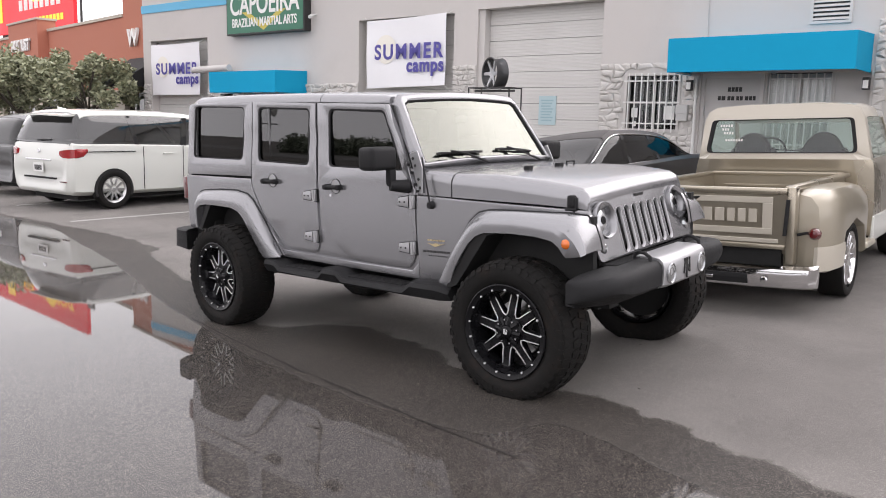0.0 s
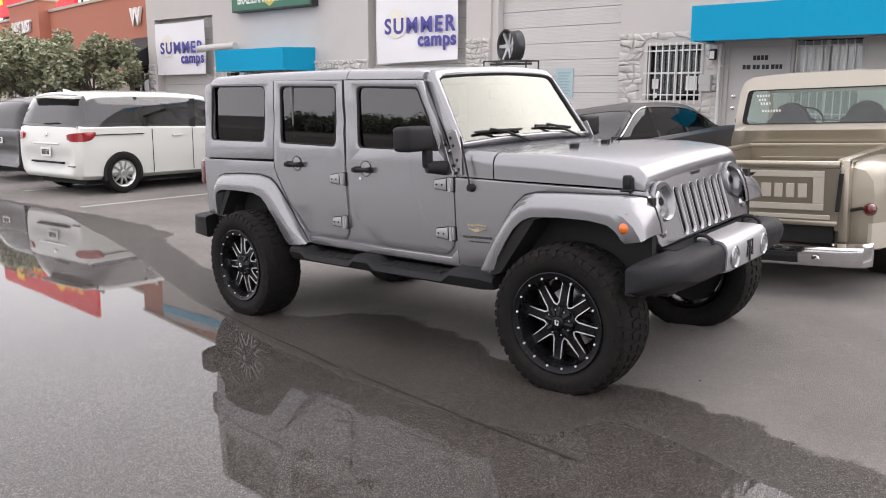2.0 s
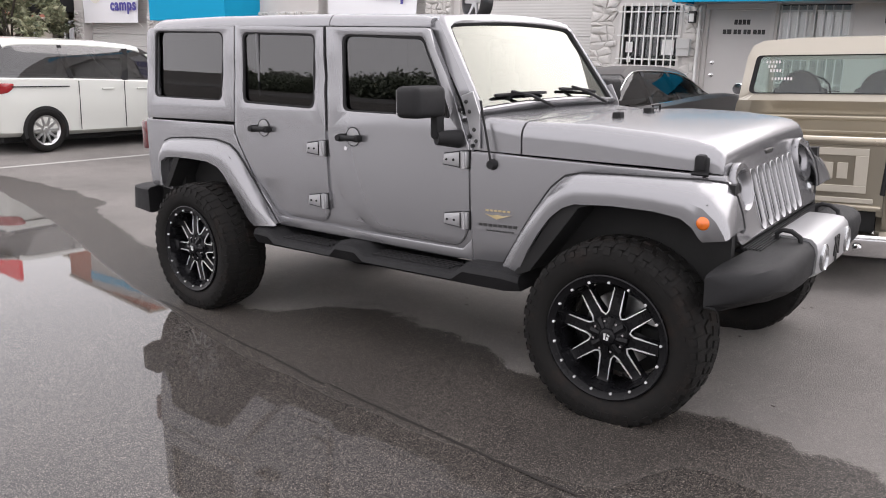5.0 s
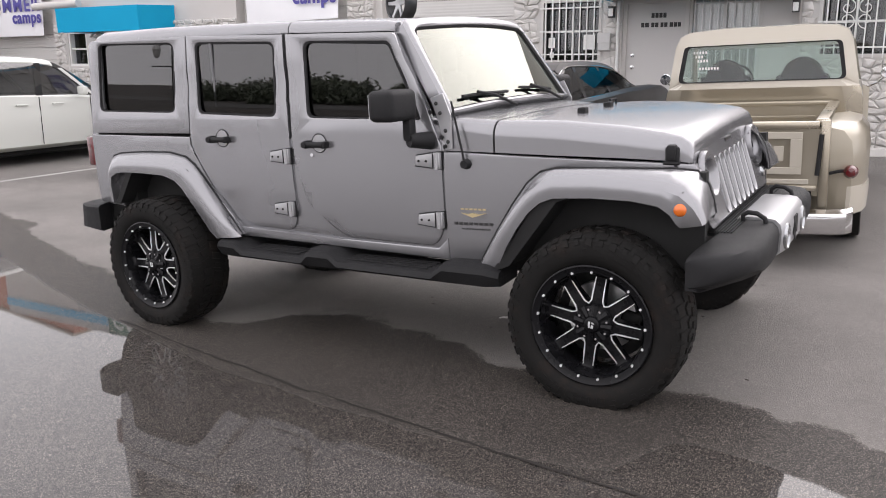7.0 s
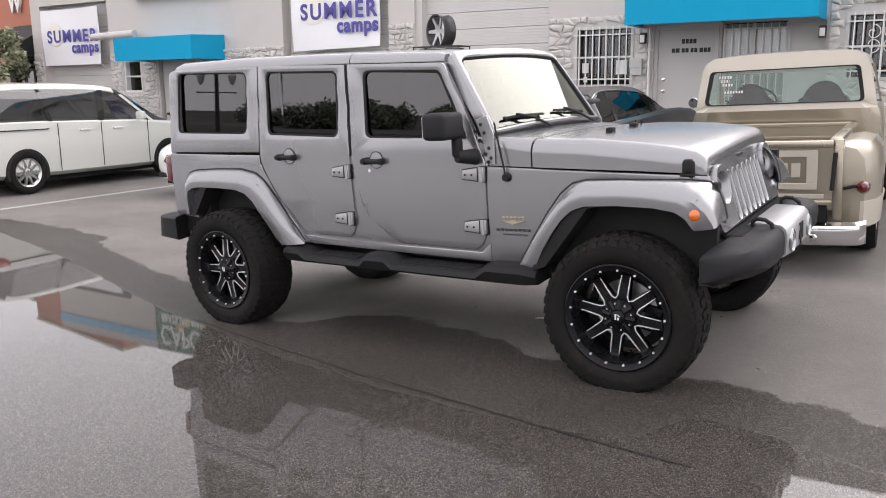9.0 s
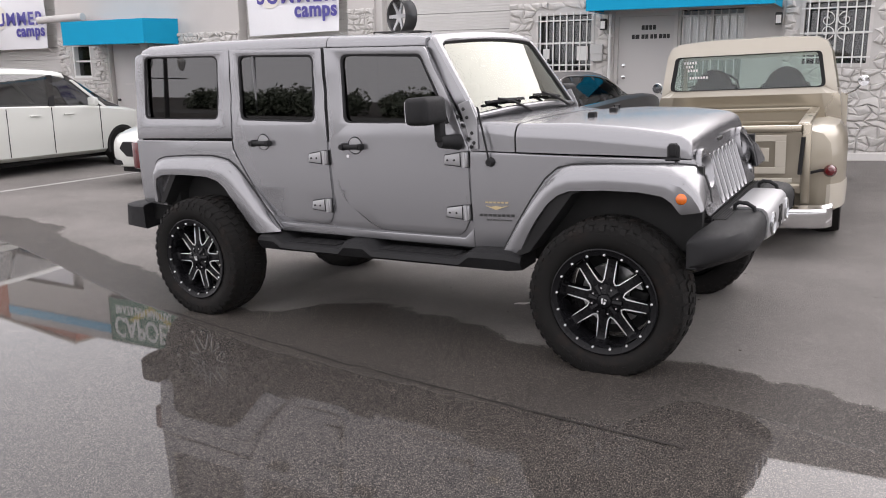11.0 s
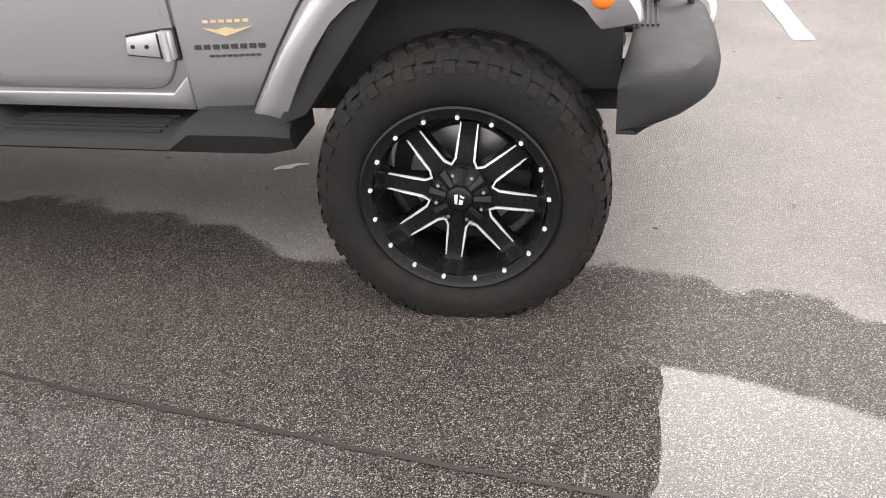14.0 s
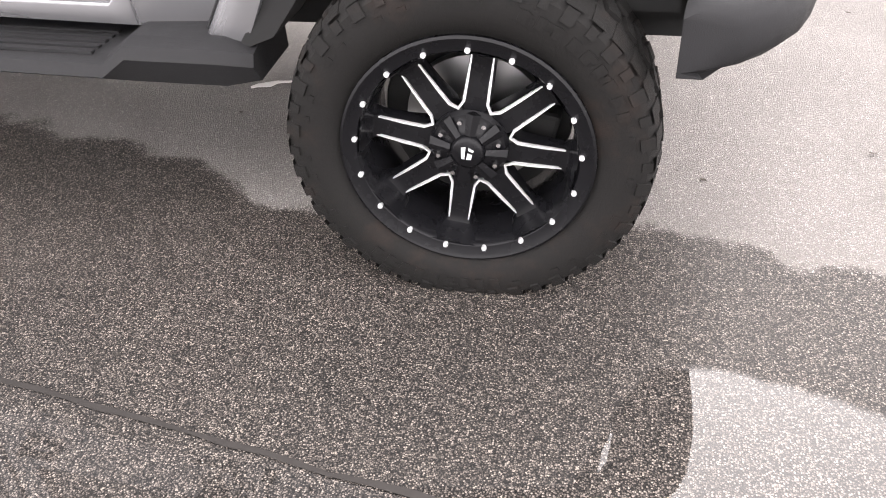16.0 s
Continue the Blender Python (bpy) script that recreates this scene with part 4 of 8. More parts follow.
rm.matrix_local = pose(0, 0, 2.53, 0, 0, -25)
bm = loft(bmesh.new(), [[(r, o + 0.03, -w), (r, o, -w), (r, o, w), (r, o + 0.03, w)] for r, w, o in ((0.0, 0.05, -0.06), (0.12, 0.03, -0.07), (0.265, 0.025, -0.09))])
sp = part("rim_spoke", bm, SILVER_TRIM, rm)
for k in range(1, 6):
    again("rim_spoke", sp, pose(0, 0, 0, 0, 60 * k, 0), rm)

# stone facing: the parts beside the entrance stone by stone
bed_a = mortar_bed(-2.58, -0.76, -0.2, 2.80, [(-2.08, -1.02, 1.60, 2.63)])
bed_b = mortar_bed(1.98, 3.62, -0.2, 3.35, [(2.21, 3.19, 1.67, 2.67)])
STONE_JOBS = [(bed_a, -2.58, -0.76, 0.55, 2.80, [(-2.08, -1.02, 1.60, 2.63)], 11), (bed_b, 1.98, 3.62, 0.2, 3.35, [(2.21, 3.19, 1.67, 2.67)], 12)]
stone_wall_joined(-6.03, -5.42, 1.2, 2.86, [], 13)
stone_wall_joined(-11.5, -8.8, 1.3, 2.53, [], 14)
stone_wall_joined(-14.55, -12.86, 0.6, 2.52, [(-14.13, -13.42, 1.54, 2.39)], 15)
stone_wall_joined(-17.7, -17.3, 0.8, 2.6, [], 16)
stone_wall_joined(-11.78, -11.5, 0.6, 2.5, [], 17, 0.2)

# ---- wheels ----
def tyre_mesh(R, rim, width, lugs=44, chunky=True):
    """A tyre about the y axis, outer side towards -y, with tread blocks and shoulder lugs."""
    h = width / 2
    bm = bmesh.new()
    side = R - rim
    prof = [(rim - 0.006, -h + 0.035), (rim + 0.004, -h + 0.018), (rim + side * 0.3, -h + 0.002), (rim + side * 0.55, -h), (R - side * 0.22, -h + 0.008),
            (R - 0.016, -h + 0.028), (R - 0.008, -h + 0.055), (R - 0.007, 0.0)]
    prof = prof + [(r, -o) for r, o in prof[-2::-1]]
    lathe(bm, prof, 72)
    if chunky == "tread":
        bm.free()
        bm = bmesh.new()
        rng = random.Random(4)
        for k in range(lugs):
            a = 2 * math.pi * k / lugs
            for row, (o0, o1, skew) in enumerate(((-h + 0.012, -h + 0.075, 0.0), (-h + 0.085, -0.008, 0.5), (0.008, h - 0.085, 0.0), (h - 0.075, h - 0.012, 0.5))):
                aa = a + skew * 2 * math.pi / lugs + (row % 2) * 0.02
                wid = 2 * math.pi * R / lugs * (0.36 if k % 2 else 0.31)
                twist = (0.25 if row in (1, 2) else 0.06) * (1 if row < 2 else -1)
                shoulder = row in (0, 3)
                drop = 0.007 if shoulder else 0.0
                m = pose(0, 0, 0, 0, -math.degrees(aa), 0) @ Matrix.Translation((R - 0.0065 - drop / 2, (o0 + o1) / 2, 0)) @ Matrix.Rotation(twist, 4, "X")
                r = bmesh.ops.create_cube(bm, size=1.0, matrix=m @ Matrix.Diagonal((0.013, abs(o1 - o0) * 0.94, wid * 2, 1)))
                for v in r["verts"]:
                    q = m.inverted() @ v.co
                    if q.x > 0:
                        q.z *= 0.86
                        q.y *= 0.93
                        if shoulder and (q.y < 0) == (row == 0):
                            q.x -= 0.012
                        v.co = m @ q
            # side biters and moulded ribs on the wall
            for r0, r1, ww, off in ((R - side * 0.36, R - side * 0.13, 0.021, 0.0), (R - side * 0.50, R - side * 0.42, 0.014, 0.3)):
                if not off or k % 3:
                    for sgn in (-1, 1):
                        aa = a + off * 2 * math.pi / lugs
                        m = pose(0, 0, 0, 0, -math.degrees(aa), 0) @ Matrix.Translation(((r0 + r1) / 2, sgn * (h - 0.0012 if off else h - 0.0093), 0))
                        bmesh.ops.create_cube(bm, size=1.0, matrix=m @ Matrix.Rotation(-sgn * (0.0 if off else 0.34), 4, "Z") @ Matrix.Diagonal(((r1 - r0) * (1.0 if k % 2 else 0.72), 0.013 if not off else 0.0083, ww * (1.35 if k % 2 else 0.95), 1)))
        for k in range(26):
            if k % 13 < 9:
                for sgn in (-1, 1):
                    m = pose(0, 0, 0, 0, -(k * 6.2 + (150 if k > 12 else 20)), 0) @ Matrix.Translation((rim + side * 0.50, sgn * (h + 0.001), 0))
                    bmesh.ops.create_cube(bm, size=1.0, matrix=m @ Matrix.Diagonal((0.026, 0.004, 0.020, 1)))
    return bm


def rim_point(r, deg, o):
    return Vector((r * math.cos(radians(deg)), o, r * math.sin(radians(deg))))


def offroad_wheel(parent, m):
    """A black eight-spoke wheel with milled spoke edges, studs round the lip and a chunky tyre; the outer side is -y."""
    bm = bmesh.new()
    lathe(bm, [(0.262, 0.14), (0.246, 0.13), (0.236, 0.05), (0.230, -0.03), (0.232, -0.04), (0.238, -0.10), (0.243, -0.136), (0.248, -0.143), (0.267, -0.147), (0.277, -0.152), (0.283, -0.149), (0.284, -0.130), (0.268, -0.105), (0.25, 0.0), (0.262, 0.14)], 72)
    wheel = part("wheel", bm, BLACK_GLOSS, parent, "satin black eight-spoke alloy wheel", smooth=True)
    wheel.matrix_local = m
    part("tyre", tyre_mesh(0.422, 0.279, 0.315, chunky=False), RUBBER, wheel, "black all-terrain tyre with blocky tread", smooth=True)
    part("tread", tyre_mesh(0.422, 0.279, 0.315, chunky="tread"), RUBBER, wheel)["kind"] = "stuff"
    # the tyre stands a little flattened on the ground
    for ob in wheel.children:
        for v in ob.data.vertices:
            if v.co.z < -0.396:
                v.co.z = -0.396 - (v.co.z + 0.396) * 0.05
    # spokes
    first = None
    for k in range(8):
        a = 45 * k + 4
        if first is None:
            bm = bmesh.new()
            rings = []
            for r, w, o, d in ((0.055, 0.026, -0.092, 0.05), (0.095, 0.030, -0.094, 0.045), (0.15, 0.027, -0.090, 0.038), (0.205, 0.026, -0.084, 0.034), (0.222, 0.034, -0.090, 0.032), (0.233, 0.048, -0.112, 0.03), (0.241, 0.066, -0.146, 0.02)):
                rings.append([(r, o + d, -w * 1.15), (r, o + 0.006, -w), (r, o, -w + 0.006), (r, o, w - 0.006), (r, o + 0.006, w), (r, o + d, w * 1.15)])
            loft(bm, rings)
            first = part("spoke", bm, BLACK_GLOSS, wheel, smooth=True)
            first.matrix_local = pose(0, 0.004, 0, 0, -a, 0)
        else:
            again("spoke", first, pose(0, 0.004, 0, 0, -a, 0), wheel)
    # milled edges: one bent bright line in each gap between two spokes
    edge = None
    for k in range(8):
        a = 45 * k + 4
        if edge is None:
            bm = bmesh.new()
            pts = []
            for r, w, side in ((0.216, 0.0235, 0), (0.15, 0.0250, 0), (0.106, 0.0262, 0), (0.092, 0.020, 2), (0.106, 0.0262, 1), (0.15, 0.0250, 1), (0.216, 0.0235, 1)):
                if side == 2:
                    p = Vector((0.094 * math.cos(radians(22.5)), 0, 0.094 * math.sin(radians(22.5))))
                else:
                    p = Vector((r, 0, w))
                    if side == 1:
                        p = Matrix.Rotation(-radians(45), 4, "Y") @ Vector((r, 0, -w))
                p.y = -0.0965 if r < 0.14 else -0.0945 + (r - 0.14) * 0.13
                pts.append(p)
            rings = []
            for i, p in enumerate(pts):
                d = (pts[min(i + 1, 6)] - pts[max(i - 1, 0)]).normalized()
                n = Vector((d.z, 0, -d.x)) * (0.0034 if 0 < i < 6 else 0.0018)
                rings.append([p - n + Vector((0, 0.004, 0)), p - n * 0.8 + Vector((0, -0.002, 0)), p + n * 0.8 + Vector((0, -0.002, 0)), p + n + Vector((0, 0.004, 0))])
            loft(bm, rings)
            edge = part("milled_edge", bm, MILLED, wheel, "bright milled spoke edge")
            edge.matrix_local = pose(0, 0.004, 0, 0, -a, 0)
        else:
            again("milled_edge", edge, pose(0, 0.004, 0, 0, -a, 0), wheel)
    # hub
    bm = bmesh.new()
    lathe(bm, [(0.001, -0.128), (0.030, -0.128), (0.036, -0.124), (0.040, -0.112), (0.052, -0.110), (0.058, -0.104), (0.082, -0.100), (0.09, -0.09), (0.09, -0.05)], 32)
    hub = part("hub_cap", bm, BLACK_GLOSS, wheel, smooth=True)
    hub.matrix_local = Matrix.Translation((0, -0.004, 0))
    bm = bmesh.new()
    prism(bm, [(-0.016, 0.013), (-0.006, 0.017), (-0.003, -0.014), (-0.010, -0.014)], -0.1295, -0.127)
    prism(bm, [(0.000, 0.017), (0.014, 0.012), (0.012, 0.007), (0.001, 0.010)], -0.1295, -0.127)
    prism(bm, [(0.001, 0.003), (0.012, 0.001), (0.012, -0.012), (0.001, -0.014)], -0.1295, -0.127)
    part("emblem", bm, MILLED, wheel, "plain silver emblem shape").matrix_local = Matrix.Translation((0, -0.004, 0))
    nut = None
    for k in range(8):
        q = rim_point(0.070, 45 * k + 26.5, -0.106)
        if nut is None:
            nut = part("lug_nut", rod(bmesh.new(), (0, 0.004, 0), (0, -0.012, 0), 0.0055, 6), CHROME, wheel)
            nut.matrix_local = Matrix.Translation(q)
        else:
            again("lug_nut", nut, Matrix.Translation(q), wheel)
    for k in range(8):
        if k == 0:
            bm = bmesh.new()
            loft(bm, [[(0.04, -0.116, -0.011), (0.04, -0.121, 0.0), (0.04, -0.116, 0.011), (0.04, -0.10, 0)], [(0.088, -0.106, -0.017), (0.088, -0.112, 0.0), (0.088, -0.106, 0.017), (0.088, -0.09, 0)]])
            rib = part("hub_rib", bm, BLACK_GLOSS, wheel)
            rib.matrix_local = pose(0, -0.004, 0, 0, -4, 0)
        else:
            again("hub_rib", rib, pose(0, -0.004, 0, 0, -4 - 45 * k, 0), wheel)
    stud = None
    for k in range(17):
        q = rim_point(0.2510, 360 * k / 17 + 100.6, -0.1455)
        if stud is None:
            bm = bmesh.new()
            lathe(bm, [(0.0007, -0.0075), (0.0030, -0.0075), (0.0034, -0.005), (0.0060, -0.005), (0.0064, 0.006)], 10)
            stud = part("rim_stud", bm, MILLED, wheel, "small bright rim stud")
            stud.matrix_local = Matrix.Translation(q)
        else:
            again("rim_stud", stud, Matrix.Translation(q), wheel)
    bm = bmesh.new()
    lathe(bm, [(0.03, 0.02), (0.165, 0.02), (0.168, 0.045), (0.03, 0.045)], 40)
    part("brake_disc", bm, ALU, wheel, smooth=True)
    part("dust_shield", lathe(bmesh.new(), [(0.03, 0.062), (0.222, 0.058), (0.226, 0.07), (0.03, 0.075)], 32), UNDER, wheel)
    bm = bmesh.new()
    box(bm, 0.09, 0.19, 0.0, 0.09, -0.07, 0.07, bevel=0.012)
    part("brake_caliper", bm, UNDER, wheel)
    return wheel


# ---- the silver off-road car ----
CAR = thing("off_road_car", LEVEL @ Matrix.Translation((0, 0.04, 0)), "silver four-door off-road car with lifted black wheels, parked on wet asphalt", "car")


def lean(x, z):
    """Half the car's width at a place on its side: it leans in above the belt and tapers towards the grille."""
    w = 0.732 - 0.075 * (z - 1.0) ** 2 if z < 1.3 else 0.72525 - 0.045 * (z - 1.3) - 0.05 * min(0.2, z - 1.3)
    if x > 2.12:
        w -= (x - 2.12) * 0.125
    return w


def side_panel(name, outline, hole, material, parent, sgn, thick=0.035, out=0.0, cuts=(0.7, 0.8, 0.9, 1.0, 1.1, 1.2, 1.3, 1.4, 1.5, 1.6), label=""):
    """A pressed panel on the car's side with an optional opening, bent at the belt."""
    bm = bmesh.new()
    es = []
    for loop in (outline, hole):
        if loop:
            vs = [bm.verts.new((x, 0, z)) for x, z in loop]
            es += [bm.edges.new((vs[i], vs[(i + 1) % len(vs)])) for i in range(len(vs))]
    bmesh.ops.triangle_fill(bm, use_beauty=True, use_dissolve=False, edges=es)
    for z in cuts:
        bmesh.ops.bisect_plane(bm, geom=list(bm.verts) + list(bm.edges) + list(bm.faces), plane_co=(0, 0, z), plane_no=(0, 0, 1))
    rim = [e for e in bm.edges if len(e.link_faces) == 1]
    r = bmesh.ops.extrude_face_region(bm, geom=list(bm.faces))
    new_v = [g for g in r["geom"] if isinstance(g, bmesh.types.BMVert)]
    for v in bm.verts:
        v.co.y = -1.0
    for v in new_v:
        v.co.y = 1.0
    rim = [e for e in bm.edges if abs(e.verts[0].co.y + 1) < 1e-6 and abs(e.verts[1].co.y + 1) < 1e-6 and any(abs(v.co.y - 1) < 1e-6 for f in e.link_faces for v in f.verts)]
    for v in bm.verts:
        w = lean(v.co.x, v.co.z) + out
        v.co.y = sgn * (w if v.co.y < 0 else w - thick)
    bmesh.ops.bevel(bm, geom=rim, offset=0.007, segments=2, affect="EDGES", profile=0.5)
    return part(name, bm, material, parent, label, smooth=True)


def arc_corner(points, radius, n=4):
    """An outline with its corners rounded; points of (x, z) or (x, z, radius)."""
    out, m = [], len(points)
    for i in range(m):
        p, a, b = Vector(points[i][:2]), Vector(points[i - 1][:2]), Vector(points[(i + 1) % m][:2])
        r = points[i][2] if len(points[i]) > 2 else radius
        if r <= 0:
            out.append(tuple(p))
            continue
        u, v = (a - p).normalized(), (b - p).normalized()
        half = math.acos(max(-1, min(1, u.dot(v)))) / 2
        t = min(r / max(0.05, math.tan(half)), (a - p).length * 0.48, (b - p).length * 0.48)
        p0, p1 = p + u * t, p + v * t
        for k in range(n + 1):
            s = k / n
            out.append(tuple((1 - s) ** 2 * p0 + 2 * s * (1 - s) * p + s * s * p1))
    return out


def pane_on(name, loop, sgn, parent, material, inset, label="", turn=0.0):
    """A side pane that leans in at its top and stands a little turned to the car's side."""
    bm = bmesh.new()
    zm = sum(p[1] for p in loop) / len(loop)
    xm = sum(p[0] for p in loop) / len(loop)
    loop = [(xm + (x - xm) * 1.05, zm + (z - zm) * 1.08) for x, z in loop]
    vs = [bm.verts.new((x, sgn * (lean(x, zm) - inset - 0.044 * (z - zm) + turn * (x - xm)), z)) for x, z in loop]
    bm.faces.new(vs)
    r = bmesh.ops.extrude_face_region(bm, geom=list(bm.faces))
    for g in r["geom"]:
        if isinstance(g, bmesh.types.BMVert):
            g.co.y -= sgn * 0.004
    o = part(name, bm, material, parent, label)
    o.visible_shadow = False
    return o


def seal_on(name, loop, sgn, parent, inset, width=0.012):
    """A dark rubber frame round a window."""
    c = Vector((sum(p[0] for p in loop) / len(loop), sum(p[1] for p in loop) / len(loop)))
    bm = bmesh.new()
    rows = []
    for x, z in loop:
        d = (c - Vector((x, z))).normalized() * width
        rows.append([(x, sgn * (lean(x, z) - inset + 0.008), z), (x + d.x, sgn * (lean(x, z) - inset + 0.006), z + d.y), (x + d.x, sgn * (lean(x, z) - inset - 0.004), z + d.y), (x, sgn * (lean(x, z) - inset - 0.006), z)])
    rows.append(rows[0])
    loft(bm, rows, cap=False)
    return part(name, bm, BLACK_PLASTIC, parent)


QW = arc_corner([(-0.60, 1.795), (0.155, 1.765), (0.13, 1.345), (-0.635, 1.36)], 0.05)
RD = arc_corner([(0.272, 1.80, 0.0), (1.062, 1.765, 0.0), (1.085, 1.2, 0.0), (1.10, 0.80, 0.06), (1.075, 0.662, 0.09), (0.72, 0.668, 0.16), (0.45, 0.86, 0.1), (0.262, 1.14, 0.1), (0.257, 1.21, 0.0)], 0.02)
RW = arc_corner([(0.345, 1.757), (1.0, 1.727), (0.995, 1.315), (0.345, 1.338)], 0.045)
FD = arc_corner([(1.088, 1.765, 0.0), (1.825, 1.733, 0.03), (2.02, 1.37, 0.05), (2.108, 1.165, 0.0), (2.112, 0.78, 0.06), (2.06, 0.650, 0.10), (1.44, 0.652, 0.2), (1.19, 0.83, 0.15), (1.113, 1.1, 0.1), (1.110, 1.2, 0.0)], 0.02)
FW = arc_corner([(1.215, 1.718), (1.80, 1.690), (1.985, 1.315), (1.985, 1.295, 0.01), (1.228, 1.31)], 0.05)
QUARTER = arc_corner([(-0.705, 1.82, 0.06), (0.262, 1.80, 0.0), (0.247, 1.215, 0.0), (-0.735, 1.215, 0.0)], 0.03)
TUB = arc_corner([(-0.742, 1.205, 0.0), (0.247, 1.195, 0.0), (0.25, 1.14, 0.06), (0.44, 0.85, 0.08), (0.57, 0.70, 0.0), (0.55, 0.64, 0.0), (0.34, 0.94, 0.1), (0.16, 1.0, 0.1), (-0.34, 1.0, 0.12), (-0.48, 0.86, 0.08), (-0.50, 0.72, 0), (-0.745, 0.74, 0.03)], 0.02)
SILL = [(0.60, 0.655), (0.72, 0.655), (1.07, 0.648), (1.44, 0.640), (2.06, 0.638), (2.125, 0.70), (2.125, 0.585), (0.55, 0.60)]
FENDER = arc_corner([(2.122, 1.14, 0.0), (2.45, 1.122, 0.0), (3.33, 1.078, 0.0), (3.36, 0.98, 0.03), (3.20, 0.985, 0.0), (2.84, 0.99, 0.08), (2.66, 0.90, 0.08), (2.44, 0.585, 0.0), (2.125, 0.585, 0.0)], 0.02)

for sgn in (-1, 1):
    side_panel("quarter_panel", QUARTER, QW, SILVER, CAR, sgn)
    q = pane_on("quarter_window", QW, sgn, CAR, TINT, 0.018, "dark tinted window", 0.028)
    seal_on("window_seal", QW, sgn, q, 0.010, 0.012)
    side_panel("rear_body_side", TUB, None, SILVER, CAR, sgn, thick=0.05)
    rd = side_panel("rear_door", RD, RW, SILVER, CAR, sgn)
    pane_on("door_window", RW, sgn, rd, TINT, 0.018, "dark tinted window", -0.014)
    seal_on("window_seal", RW, sgn, rd, 0.010, 0.016)
    part("window_divider", boxes((0.468, 0.487, *sorted((sgn * (lean(0.5, 1.54) - 0.012), sgn * (lean(0.5, 1.54) - 0.030))), 1.345, 1.75), bevel=0.004), ALU_DULL, rd)
    fd = side_panel("front_door", FD, FW, SILVER, CAR, sgn)
    pane_on("door_window", FW, sgn, fd, TINT, 0.018, "dark tinted window")
    seal_on("window_seal", FW, sgn, fd, 0.010, 0.016)
    side_panel("body_frame", [(0.50, 0.64), (2.12, 0.62), (2.12, 1.195), (0.30, 1.195), (0.30, 1.08)], None, SILVER, CAR, sgn, thick=0.02, out=-0.012)
    side_panel("pillar_seal", [(1.03, 1.19), (1.13, 1.19), (1.12, 1.77), (1.02, 1.77)], None, BLACK_PLASTIC, CAR, sgn, thick=0.02, out=-0.014)
    side_panel("sill_panel", SILL, None, SILVER, CAR, sgn, thick=0.05)
    side_panel("front_fender", FENDER, None, SILVER, CAR, sgn, thick=0.03)
    for door, hx, hz in ((rd, 0.535, 1.185), (fd, 1.30, 1.165)):
        bm = bmesh.new()
        rod(bm, (hx - 0.065, sgn * 0.765, hz), (hx + 0.065, sgn * 0.765, hz), 0.0155, 10)
        box(bm, hx - 0.075, hx - 0.045, *sorted((sgn * 0.728, sgn * 0.775)), hz - 0.022, hz + 0.022, bevel=0.01)
        box(bm, hx + 0.05, hx + 0.082, *sorted((sgn * 0.728, sgn * 0.775)), hz - 0.020, hz + 0.018, bevel=0.009)
        rod(bm, (hx - 0.06, sgn * 0.77, hz), (hx - 0.06, sgn * 0.786, hz), 0.017, 12)
        part("door_handle", bm, BLACK_PLASTIC, door, "black door handle", smooth=True)
        bm = bmesh.new()
        rod(bm, (hx + 0.012, sgn * 0.733, hz + 0.006), (hx + 0.012, sgn * 0.7315, hz + 0.006), 0.050, 28, 0.046)
        part("handle_cup", bm, SILVER_TRIM, door, smooth=True)
        bm = lathe(bmesh.new(), [(0.048, 0.0), (0.051, -0.003), (0.054, 0.0)], 28)
        part("cup_edge", bm, BLACK_PLASTIC, door).matrix_local = Matrix.Translation((hx + 0.012, sgn * 0.7325, hz + 0.006))
    part("key_lock", rod(bmesh.new(), (1.255, sgn * 0.73, 1.105), (1.255, sgn * 0.738, 1.105), 0.011, 14), CHROME, fd)
    for door, hx in ((rd, 1.03), (fd, 2.05)):
        for hz in (1.095, 0.792):
            bm = bmesh.new()
            prism(bm, [(hx - 0.095, hz - 0.028), (hx - 0.088, hz + 0.022), (hx + 0.02, hz + 0.038), (hx + 0.02, hz - 0.038)], *sorted((sgn * 0.728, sgn * 0.744)), bevel=0.004)
            box(bm, hx + 0.02, hx + 0.062, *sorted((sgn * 0.724, sgn * 0.752)), hz - 0.042, hz + 0.042, bevel=0.006)
            rod(bm, (hx + 0.042, sgn * 0.752, hz - 0.042), (hx + 0.042, sgn * 0.752, hz + 0.042), 0.011, 10)
            hin = part("hinge", bm, SILVER_TRIM, door, "silver door hinge with two bolts", smooth=True)
            bm = bmesh.new()
            prism(bm, [(hx - 0.101, hz - 0.034), (hx - 0.093, hz + 0.027), (hx + 0.02, hz + 0.044), (hx + 0.068, hz + 0.048), (hx + 0.068, hz - 0.048), (hx + 0.02, hz - 0.044)], *sorted((sgn * 0.724, sgn * 0.7335)))
            part("hinge_gasket", bm, BLACK_PLASTIC, hin)
            part("hinge_pin_gap", boxes((hx + 0.0185, hx + 0.023, *sorted((sgn * 0.74, sgn * 0.7545)), hz - 0.036, hz + 0.036)), BLACK_PLASTIC, hin)
            for ox in (-0.07, -0.025):
                part("hinge_bolt", rod(bmesh.new(), (hx + ox, sgn * 0.744, hz - 0.004), (hx + ox, sgn * 0.7495, hz - 0.004), 0.0065, 8, 0.005), UNDER, hin)
    # mirror
    bm = bmesh.new()
    box(bm, 1.885, 2.035, *sorted((sgn * 0.80, sgn * 1.02)), 1.305, 1.455, bevel=0.03, seg=3)
    mir = part("wing_mirror", bm, BLACK_PLASTIC, CAR, "black plastic wing mirror", smooth=True)
    bm = bmesh.new()
    box(bm, 1.97, 2.02, *sorted((sgn * 0.80, sgn * 0.86)), 1.20, 1.32, bevel=0.015)
